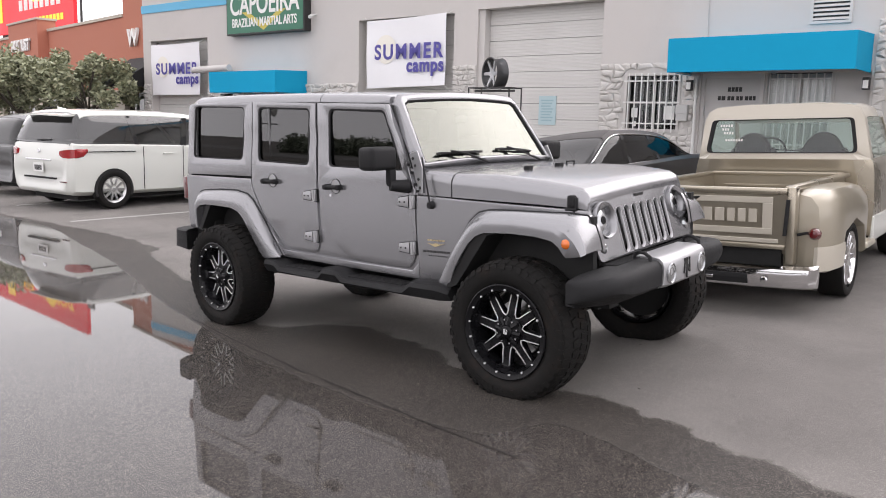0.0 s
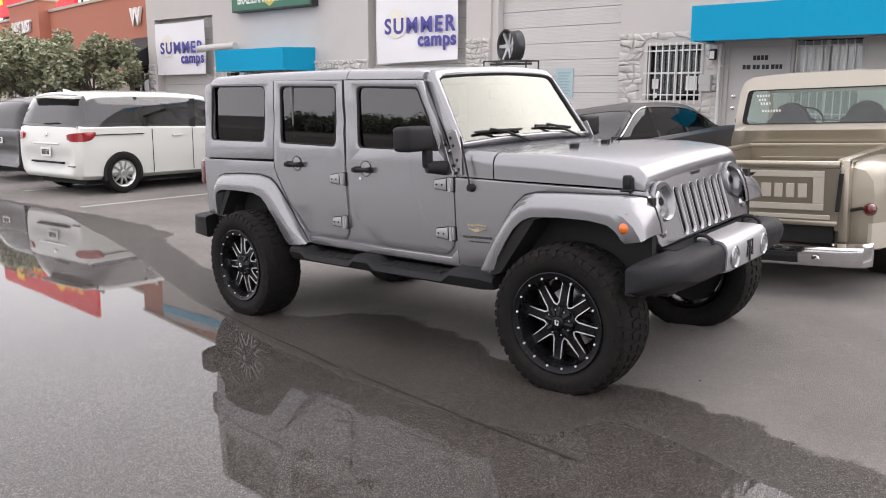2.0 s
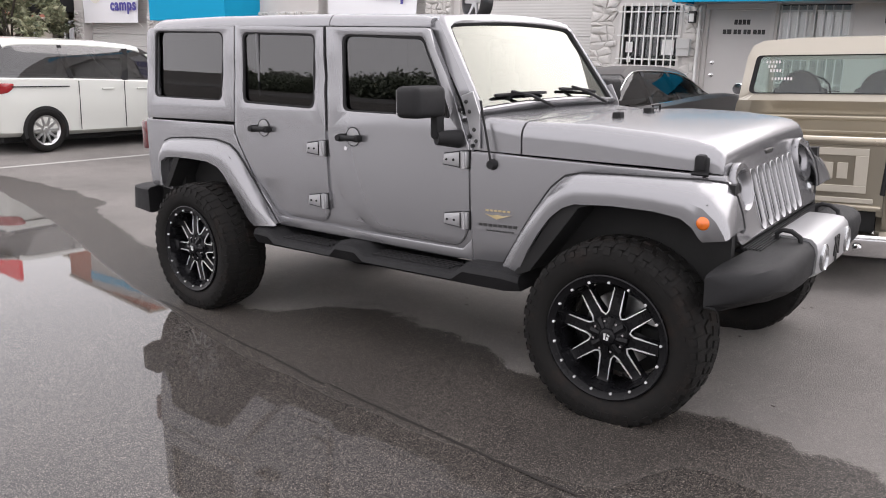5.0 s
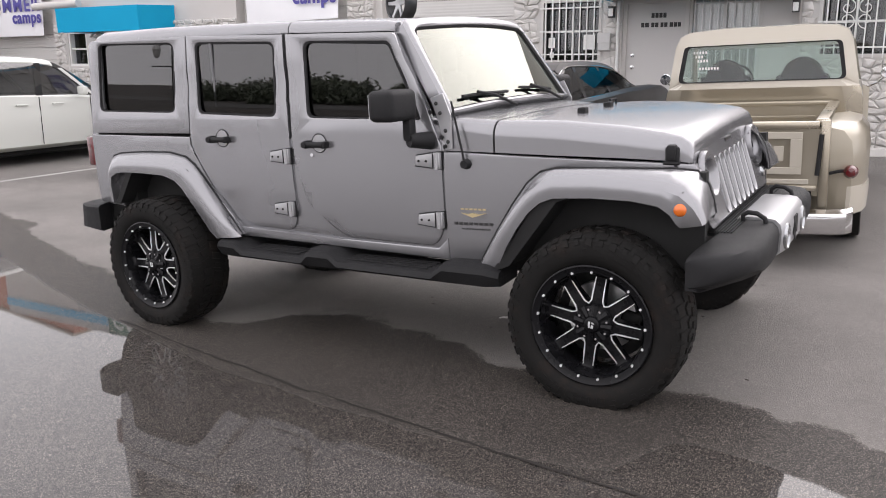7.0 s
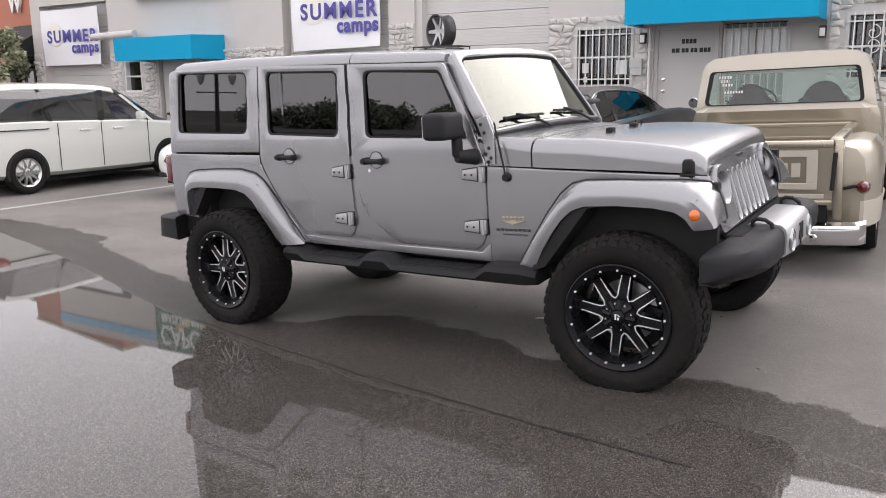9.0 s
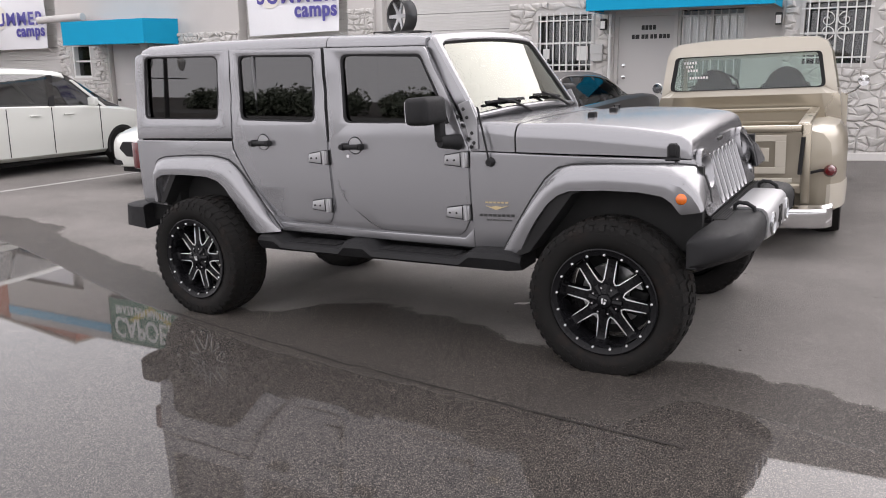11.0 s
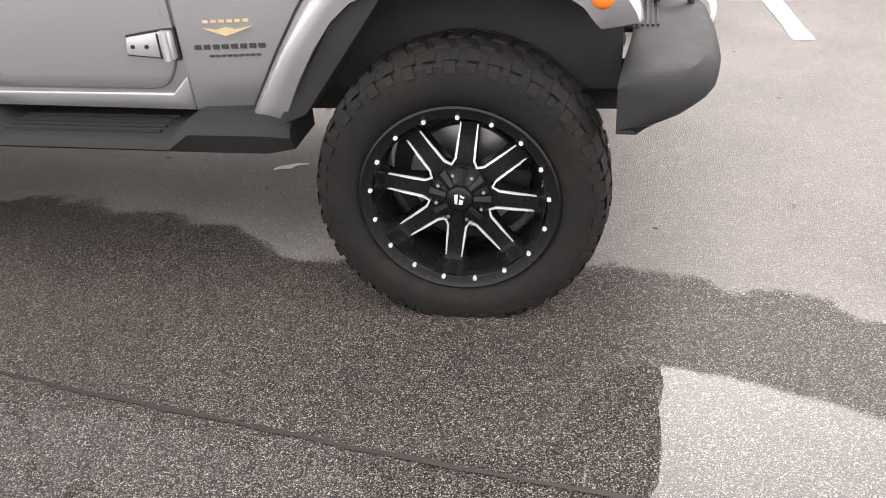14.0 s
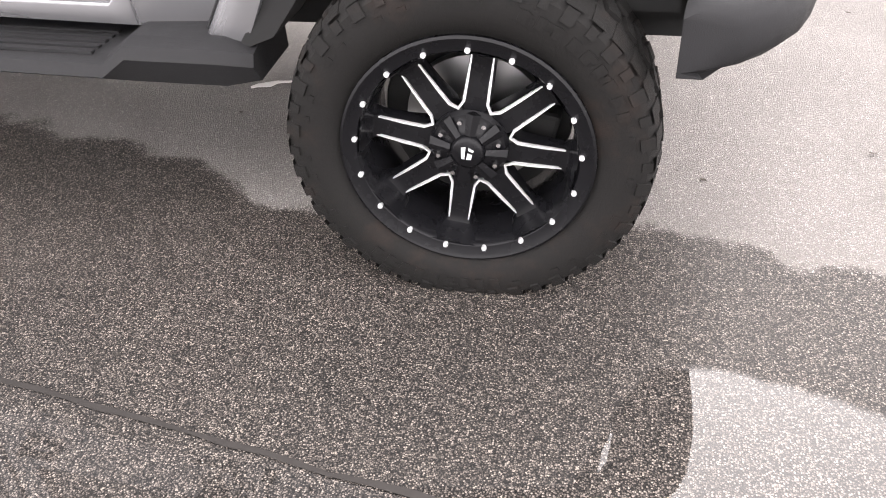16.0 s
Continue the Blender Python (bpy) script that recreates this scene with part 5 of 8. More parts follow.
    rod(bm, (2.0, sgn * 0.845, 1.205), (2.055, sgn * 0.735, 1.195), 0.034, 14, 0.046)
    part("mirror_arm", bm, BLACK_PLASTIC, mir, smooth=True)
    part("mirror_glass", boxes((1.879, 1.885, *sorted((sgn * 0.825, sgn * 0.995)), 1.325, 1.435)), CHROME, mir)
    # cowl bolts along the screen hinge
    for bx, bz in ((2.052, 1.335), (2.085, 1.285), (2.118, 1.21), (2.135, 1.165)):
        part("bolt", rod(bmesh.new(), (bx, sgn * (lean(bx, bz) - 0.002), bz), (bx, sgn * (lean(bx, bz) + 0.010), bz), 0.010, 10), BLACK_PLASTIC, CAR)


# roof, rear wall, floor and inner parts
def cross_rings(stations, n=10):
    """Closed rings across the car: (x, half width, top z, corner radius, bottom z, crown)."""
    out = []
    for x, w, zt, r, zb, crown in stations:
        ring = [(x, -w, zb)]
        for k in range(n + 1):
            q = radians(180 - 90 * k / n)
            ring.append((x, -w + r + r * math.cos(q), zt - r + r * math.sin(q)))
        for k in range(1, 6):
            s = -1 + k / 3
            ring.append((x, s * (w - r), zt + crown * (1 - s * s)))
        for k in range(n + 1):
            q = radians(90 - 90 * k / n)
            ring.append((x, w - r + r * math.cos(q), zt - r + r * math.sin(q)))
        ring.append((x, w, zb))
        out.append(ring)
    return out


bm = loft(bmesh.new(), cross_rings([(-0.70, 0.600, 1.825, 0.03, 1.815, 0.0), (-0.68, 0.648, 1.855, 0.05, 1.808, 0.01), (-0.60, 0.660, 1.873, 0.06, 1.806, 0.018), (0.0, 0.661, 1.868, 0.06, 1.805, 0.02),
                                   (0.80, 0.662, 1.845, 0.06, 1.778, 0.02), (1.085, 0.662, 1.833, 0.06, 1.770, 0.02)]))
part("hardtop_roof", bm, SILVER, CAR, smooth=True)
bm = loft(bmesh.new(), cross_rings([(1.092, 0.662, 1.833, 0.06, 1.770, 0.02), (1.5, 0.662, 1.813, 0.06, 1.752, 0.02), (1.75, 0.660, 1.796, 0.05, 1.742, 0.018), (1.815, 0.655, 1.782, 0.03, 1.738, 0.012)]))
part("front_roof_panel", bm, SILVER, CAR, smooth=True)
part("roof_lining", boxes((-0.68, 1.80, -0.63, 0.63, 1.735, 1.765)), SEAT, CAR)
bm = bmesh.new()
prism(bm, [(-0.715, 0.74), (0.715, 0.74), (0.715, 1.2), (0.645, 1.80), (-0.645, 1.80), (-0.715, 1.2)], -0.742, -0.69)
bm.transform(Matrix(((0, 1, 0, 0), (1, 0, 0, 0), (0, 0, 1, 0), (0, 0, 0, 1))))
part("rear_wall", bm, SILVER, CAR)
part("rear_window", boxes((-0.75, -0.742, -0.56, 0.56, 1.33, 1.72), bevel=0.003), BLACK_GLOSS, CAR, "dark rear window")
part("floor_pan", boxes((-0.70, 2.10, -0.68, 0.68, 0.60, 0.66), (2.02, 2.10, -0.68, 0.68, 0.66, 1.18), (-0.69, -0.4, -0.68, 0.68, 0.66, 0.95)), UNDER, CAR)
part("chassis", boxes((-0.75, 3.40, -0.46, -0.36, 0.50, 0.62), (-0.75, 3.40, 0.36, 0.46, 0.50, 0.62), (-0.05, 0.05, -0.6, 0.6, 0.36, 0.46), (2.90, 3.0, -0.6, 0.6, 0.36, 0.46),
                      (0.5, 1.6, -0.2, 0.2, 0.42, 0.6), (2.2, 3.25, -0.34, 0.34, 0.45, 1.0)), UNDER, CAR)
for row in ((2.30, 3.38, -0.60, -0.56, 0.62, 1.05), (2.30, 3.38, 0.56, 0.60, 0.62, 1.05), (-0.68, 0.62, -0.60, -0.56, 0.60, 1.10), (-0.68, 0.62, 0.56, 0.60, 0.60, 1.10),
            (-0.68, 0.60, -0.60, 0.60, 1.10, 1.15), (2.12, 2.42, -0.69, 0.69, 0.60, 0.66)):
    part("wheel_house", boxes(row), UNDER, CAR)
for px, py in ((1.30, -0.36), (1.30, 0.36)):
    bm = bmesh.new()
    box(bm, px - 0.25, px + 0.25, py - 0.24, py + 0.24, 0.85, 1.0, bevel=0.05)
    box(bm, px - 0.32, px - 0.20, py - 0.24, py + 0.24, 0.95, 1.45, bevel=0.05)
    box(bm, px - 0.31, px - 0.22, py - 0.13, py + 0.13, 1.47, 1.64, bevel=0.03)
    part("front_seat", bm, SEAT, CAR)
bm = bmesh.new()
box(bm, 0.25, 0.75, -0.58, 0.58, 0.85, 1.0, bevel=0.05)
box(bm, 0.18, 0.30, -0.58, 0.58, 0.95, 1.42, bevel=0.05)
part("rear_seat", bm, SEAT, CAR)
bm = bmesh.new()
box(bm, 1.85, 2.08, -0.66, 0.66, 1.0, 1.27, bevel=0.04)
part("dashboard", bm, SEAT, CAR)
bm = bmesh.new()
ring = [(1.72 - 0.06 * math.sin(2 * math.pi * k / 20), 0.36 + 0.18 * math.cos(2 * math.pi * k / 20), 1.22 + 0.17 * math.sin(2 * math.pi * k / 20)) for k in range(21)]
tube(bm, ring, 0.014, 6)
part("steering_wheel", bm, SEAT, CAR)

# windscreen frame and glass: a leaning rectangle
S0, S1 = Vector((2.135, 0, 1.31)), Vector((1.815, 0, 1.775))


def on_screen(u, v, lift=0.0):
    """A place on the screen's plane: u across in metres, v from 0 at its foot to 1 at its head."""
    p = S0 + (S1 - S0) * v
    n = Vector((S1.z - S0.z, 0, S0.x - S1.x)).normalized()
    return Vector((p.x, u, p.z)) + n * lift


def bow(u):
    """How far the screen bulges at u."""
    return 0.045 * max(0.0, 1 - (u / 0.66) ** 2)


def across(loop, n=10):
    """The loop with its long level edges cut into short steps."""
    out = []
    for (a, b), (c, d) in zip(loop, loop[1:] + loop[:1]):
        k = n if abs(c - a) > 0.5 else 1
        out += [(a + (c - a) * i / k, b + (d - b) * i / k) for i in range(k)]
    return out


def screen_frame():
    bm = bmesh.new()
    outer = across([(-0.705, 0), (0.705, 0), (0.635, 0.97), (0.60, 1.015), (-0.60, 1.015), (-0.635, 0.97)])
    inner = across([(-0.658, 0.04), (0.658, 0.04), (0.603, 0.865), (0.565, 0.905), (-0.545, 0.905), (-0.583, 0.865)])
    rows = []
    for (a, b), (c, d) in zip(outer, inner):
        rows.append([on_screen(a, b, 0.0), on_screen(a * 0.998, b + (d - b) * 0.08, 0.022 + bow(a)), on_screen(a + (c - a) * 0.35, b + (d - b) * 0.35, 0.034 + bow(a)),
                     on_screen(a + (c - a) * 0.8, b + (d - b) * 0.8, 0.034 + bow(c)), on_screen(c, d, 0.026 + bow(c)), on_screen(c, d, -0.04), on_screen(a, b, -0.04)])
    rows.append(rows[0])
    loft(bm, rows, cap=False)
    part("windscreen_frame", bm, SILVER, CAR, smooth=True)
    bm = bmesh.new()
    cols = []
    for i in range(25):
        u = -1 + i / 12
        cols.append([])
        for j in range(7):
            w = 0.664 - 0.07 * j / 6
            cols[-1].append(bm.verts.new(on_screen(u * w, 0.03 + 0.885 * j / 6, 0.014 + bow(u * w))))
    for p, q in zip(cols, cols[1:]):
        for j in range(6):
            bm.faces.new((p[j], q[j], q[j + 1], p[j + 1]))
    g = part("windscreen", bm, SCREEN, CAR, "clear windscreen", smooth=True)
    g.visible_shadow = False
    bm = bmesh.new()
    loft(bm, [[on_screen(a, b, 0.029 + bow(a)), on_screen(a * 0.985, 0.5 + (b - 0.5) * 0.965, 0.019 + bow(a)), on_screen(a * 0.985, 0.5 + (b - 0.5) * 0.965, 0.008 + bow(a)), on_screen(a, b, 0.004 + bow(a))] for a, b in inner + inner[:1]], cap=False)
    part("screen_seal", bm, BLACK_PLASTIC, CAR)
    bm = bmesh.new()
    box(bm, 1.80, 1.83, -0.02, 0.10, 1.60, 1.66, bevel=0.01)
    part("rear_view_mirror", bm, BLACK_PLASTIC, CAR)


screen_frame()

for sgn in (-1, 1):
    bm = prism(bmesh.new(), [(2.048, 1.402), (2.120, 1.425), (2.168, 1.318), (2.170, 1.152), (2.128, 1.152), (2.122, 1.18), (2.098, 1.28)], -0.004, 0.004, bevel=0.002)
    for v in bm.verts:
        v.co.y += sgn * (0.716 - 0.07 * max(0.0, v.co.z - 1.30))
    hinge = part("screen_hinge", bm, SILVER_TRIM, CAR)
    for bx, bz in ((2.083, 1.375), (2.106, 1.328), (2.135, 1.242), (2.147, 1.187)):
        o = part("bolt", lathe(bmesh.new(), [(0.001, -0.006), (0.007, -0.0055), (0.0105, -0.002), (0.0105, 0.004)], 12), IRON_BLACK, hinge)
        o.matrix_local = Matrix.Translation((bx, sgn * (0.720 - 0.07 * max(0.0, bz - 1.30)), bz)) @ Matrix.Diagonal((1, 1 if sgn < 0 else -1, 1, 1))

# cowl, hood, grille
bm = loft(bmesh.new(), cross_rings([(2.05, 0.715, 1.315, 0.05, 1.145, 0.012), (2.16, 0.705, 1.305, 0.06, 1.142, 0.012), (2.375, 0.672, 1.285, 0.075, 1.132, 0.012)]))
part("cowl", bm, SILVER, CAR, smooth=True)
bm = loft(bmesh.new(), cross_rings([(2.385, 0.671, 1.284, 0.075, 1.132, 0.012), (2.7, 0.635, 1.275, 0.085, 1.118, 0.008), (3.0, 0.600, 1.241, 0.085, 1.105, 0.010), (3.17, 0.577, 1.214, 0.08, 1.094, 0.010),
                                   (3.250, 0.568, 1.198, 0.07, 1.088, 0.010), (3.290, 0.562, 1.174, 0.06, 1.084, 0.011), (3.308, 0.553, 1.138, 0.05, 1.082, 0.014)]))
hood = part("hood", bm, SILVER, CAR, smooth=True)
for px, py in ((2.66, -0.245), (2.66, 0.095)):
    part("hood_bumper", boxes((px - 0.022, px + 0.022, py - 0.024, py + 0.024, 1.262, 1.310), bevel=0.006), BLACK_PLASTIC, hood)
bm = tube(bmesh.new(), [(2.60, 0.27, 1.28), (2.60, 0.27, 1.312), (2.60, 0.36, 1.312), (2.60, 0.36, 1.28)], 0.006)
part("hood_loop", bm, BLACK_PLASTIC, hood)
for sgn in (-1, 1):
    bm = bmesh.new()
    box(bm, 3.195, 3.255, *sorted((sgn * 0.566, sgn * 0.592)), 1.035, 1.155, bevel=0.008)
    box(bm, 3.18, 3.27, *sorted((sgn * 0.56, sgn * 0.600)), 1.03, 1.065, bevel=0.008)
    box(bm, 3.205, 3.245, *sorted((sgn * 0.566, sgn * 0.606)), 1.10, 1.165, bevel=0.008)
    rod(bm, (3.19, sgn * 0.596, 1.085), (3.262, sgn * 0.596, 1.085), 0.008, 8)
    part("hood_latch", bm, BLACK_PLASTIC, hood, "black rubber hood latch", smooth=True)


def grille():
    """A body-coloured front with seven slots and round lamps, leaning back towards the hood."""
    def face(y, z):
        return 3.402 - 0.30 * (z - 0.81) - 0.04 * y * y

    bm = bmesh.new()
    outline = arc_corner([(-0.545, 0.785), (-0.572, 1.0), (-0.545, 1.092, 0.07), (-0.30, 1.143, 0.2), (0.30, 1.143, 0.2), (0.545, 1.092, 0.07), (0.572, 1.0), (0.545, 0.785)], 0.04)
    es, loops = [], [outline]
    for k in range(7):
        y = (k - 3) * 0.087
        loops.append(rounded(y - 0.0275, y + 0.0275, 0.803, 1.062, 0.027, 4))
    for y in (-0.425, 0.425):
        loops.append([(y + 0.102 * math.cos(2 * math.pi * k / 28), 1.003 + 0.102 * math.sin(2 * math.pi * k / 28)) for k in range(28)])
    for loop in loops:
        vs = [bm.verts.new((0, y, z)) for y, z in loop]
        es += [bm.edges.new((vs[i], vs[(i + 1) % len(vs)])) for i in range(len(vs))]
    bmesh.ops.triangle_fill(bm, use_beauty=True, use_dissolve=False, edges=es)
    r = bmesh.ops.extrude_face_region(bm, geom=list(bm.faces))
    for g in r["geom"]:
        if isinstance(g, bmesh.types.BMVert):
            g.co.x = -0.012
    for v in bm.verts:
        v.co.x += face(v.co.y, v.co.z)
    g = part("grille", bm, SILVER, CAR, "silver grille with seven slots")
    part("grille_backing", boxes((3.26, 3.285, -0.55, 0.55, 0.80, 1.10)), UNDER, g)
    part("grille_gap", tube(bmesh.new(), [(face(y, z) - 0.012, y, z + 0.006) for y, z in outline if z > 1.06], 0.006, 6), UNDER, g)
    for k in range(7):
        y = (k - 3) * 0.087
        bm = bmesh.new()
        loop = rounded(y - 0.0295, y + 0.0295, 0.801, 1.064, 0.029, 4)
        rows = [[(face(yy, z) + 0.001, yy, z), (face(yy, z) + 0.0045, y + (yy - y) * 0.95, 0.9325 + (z - 0.9325) * 0.99), (face(yy, z) + 0.001, y + (yy - y) * 0.86, 0.9325 + (z - 0.9325) * 0.97),
                 (face(yy, z) - 0.014, y + (yy - y) * 0.84, 0.9325 + (z - 0.9325) * 0.94)] for yy, z in loop]
        rows.append(rows[0])
        loft(bm, rows, cap=False, closed=False)
        part("slot_surround", bm, SILVER_TRIM, g, smooth=True)
    for y in (-0.425, 0.425):
        bm = bmesh.new()
        lathe(bm, [(0.001, 0.016), (0.03, 0.015), (0.06, 0.010), (0.080, 0.0), (0.086, -0.03)], 28, "x")
        lamp = part("headlamp", bm, LAMP_GLASS, CAR, "round clear headlamp", smooth=True)
        lamp.matrix_local = pose(3.318, y, 1.003, 0, -12, 0)
        bm = bmesh.new()
        lathe(bm, [(0.074, -0.012), (0.078, 0.004), (0.088, 0.026), (0.098, 0.040), (0.104, 0.042), (0.108, 0.034), (0.109, 0.015)], 32, "x")
        part("lamp_ring", bm, SILVER, lamp, smooth=True)
        lid = []
        for k in range(15):
            q = radians(12 + 150 * k / 14) if y > 0 else radians(168 - 150 * k / 14)
            lid.append((0.099 * math.cos(q), 0.099 * math.sin(q)))
        bm = bmesh.new()
        loft(bm, [[(0.040, a, b), (0.034, a * 0.98, b * 0.98), (0.026, a * 0.93, (0.056 + 0.36 * (-a if y > 0 else a)) * 0.6 + b * 0.4 * (b > 0.03)), (0.034, a * 0.93, (0.058 + 0.36 * (-a if y > 0 else a)) * 0.6 + b * 0.4 * (b > 0.03))] for a, b in lid])
        part("lamp_lid", bm, SILVER, lamp, "silver lid over the headlamp")
        part("bulb", lathe(bmesh.new(), [(0.001, 0.0195), (0.022, 0.019), (0.026, 0.012)], 16, "x"), BLACK_GLOSS, lamp, smooth=True)
    for y in (-0.49, 0.49):
        bm = bmesh.new()
        lathe(bm, [(0.001, 0.02), (0.025, 0.016), (0.036, 0.004), (0.038, -0.02)], 18, "x")
        o = part("turn_lamp", bm, LAMP_GLASS, CAR, "clear turn lamp", smooth=True)
        o.matrix_local = Matrix.Translation((face(y, 0.855) - 0.004, y, 0.855))
    part("emblem_bar", boxes((3.306, 3.318, -0.05, 0.05, 1.098, 1.116), bevel=0.002), BLACK_PRINT, g, "plain dark emblem bar")
    return g


grille()


def flare(stations, sgn, wide, name="wheel_flare"):
    """A moulded arch over a wheel. Stations run along it: x, z and half width of the edge on the body, of the crease and of the lip."""
    k = wide
    rows, edge = [], []
    for (jx, jz, jy), (cx, cz, cy), (lx, lz, ly) in stations:
        J, K, E = Vector((jx, sgn * jy * k, jz)), Vector((cx, sgn * cy * k, cz)), Vector((lx, sgn * ly * k, lz))
        inn = Vector((0, -sgn, 0))
        top = (K - J)
        up = Vector((0, 0, 0.012)) if jz > 0.9 else Vector((0, sgn * 0.010, 0.006))
        rows.append([J + inn * 0.04, J, J + top * 0.35 + up, J + top * 0.72 + up, K + (J - K) * 0.10 + up * 0.35, K + (E - K) * 0.10 - inn * 0.002,
                     K + (E - K) * 0.5 - inn * 0.004, E + (K - E) * 0.08, E, E + (E - K) * 0.05 + inn * 0.012, E + inn * 0.035 + (K - E) * 0.1, E + inn * 0.10 + (K - E) * 0.25])
        edge.append(J + (J - K) * 0.03 + Vector((0, sgn * 0.002, 0)))
    bm = loft(bmesh.new(), rows)
    f = part(name, bm, SILVER, CAR, "silver painted wheel arch flare", smooth=True)
    part("flare_gasket", tube(bmesh.new(), edge, 0.0045, 6), BLACK_PLASTIC, f)
    return f


FRONT_FLARE = [((2.300, 0.560, 0.735), (2.335, 0.562, 0.765), (2.420, 0.558, 0.765)), ((2.420, 0.762, 0.735), (2.470, 0.765, 0.792), (2.500, 0.700, 0.797)),
               ((2.500, 0.884, 0.735), (2.545, 0.866, 0.80), (2.560, 0.795, 0.80)), ((2.587, 1.000, 0.735), (2.610, 0.945, 0.80), (2.620, 0.872, 0.80)),
               ((2.660, 1.058, 0.735), (2.667, 0.992, 0.80), (2.680, 0.922, 0.80)), ((2.745, 1.077, 0.735), (2.740, 1.021, 0.80), (2.745, 0.947, 0.80)),
               ((2.940, 1.080, 0.72), (2.940, 1.032, 0.80), (2.930, 0.958, 0.80)), ((3.120, 1.078, 0.70), (3.120, 1.028, 0.80), (3.120, 0.955, 0.80)),
               ((3.260, 1.074, 0.66), (3.255, 1.018, 0.80), (3.235, 0.938, 0.80)), ((3.345, 1.056, 0.60), (3.330, 0.996, 0.80), (3.285, 0.905, 0.80)),
               ((3.385, 1.000, 0.585), (3.388, 0.948, 0.797), (3.312, 0.868, 0.798)), ((3.408, 0.925, 0.575), (3.422, 0.892, 0.79), (3.325, 0.853, 0.794)),
               ((3.418, 0.868, 0.57), (3.430, 0.866, 0.785), (3.330, 0.849, 0.79))]
REAR_FLARE = [((0.640, 0.612, 0.735), (0.700, 0.610, 0.80), (0.475, 0.586, 0.80)), ((0.565, 0.700, 0.735), (0.590, 0.664, 0.80), (0.420, 0.630, 0.80)),
              ((0.482, 0.796, 0.735), (0.497, 0.724, 0.80), (0.360, 0.702, 0.80)), ((0.349, 0.948, 0.735), (0.361, 0.869, 0.80), (0.262, 0.818, 0.80)),
              ((0.275, 1.025, 0.735), (0.292, 0.945, 0.80), (0.205, 0.883, 0.80)), ((0.200, 1.072, 0.735), (0.225, 0.998, 0.80), (0.140, 0.932, 0.80)),
              ((0.053, 1.098, 0.735), (0.094, 1.027, 0.80), (0.040, 0.958, 0.80)), ((-0.200, 1.097, 0.735), (-0.160, 1.031, 0.80), (-0.160, 0.966, 0.80)),
              ((-0.436, 1.085, 0.735), (-0.400, 1.027, 0.80), (-0.360, 0.966, 0.80)), ((-0.520, 1.065, 0.735), (-0.470, 1.015, 0.80), (-0.440, 0.957, 0.80)),
              ((-0.565, 1.020, 0.735), (-0.520, 0.970, 0.80), (-0.495, 0.930, 0.80)), ((-0.575, 0.900, 0.735), (-0.545, 0.890, 0.79), (-0.515, 0.870, 0.795)),
              ((-0.580, 0.760, 0.735), (-0.550, 0.760, 0.785), (-0.515, 0.760, 0.79))]
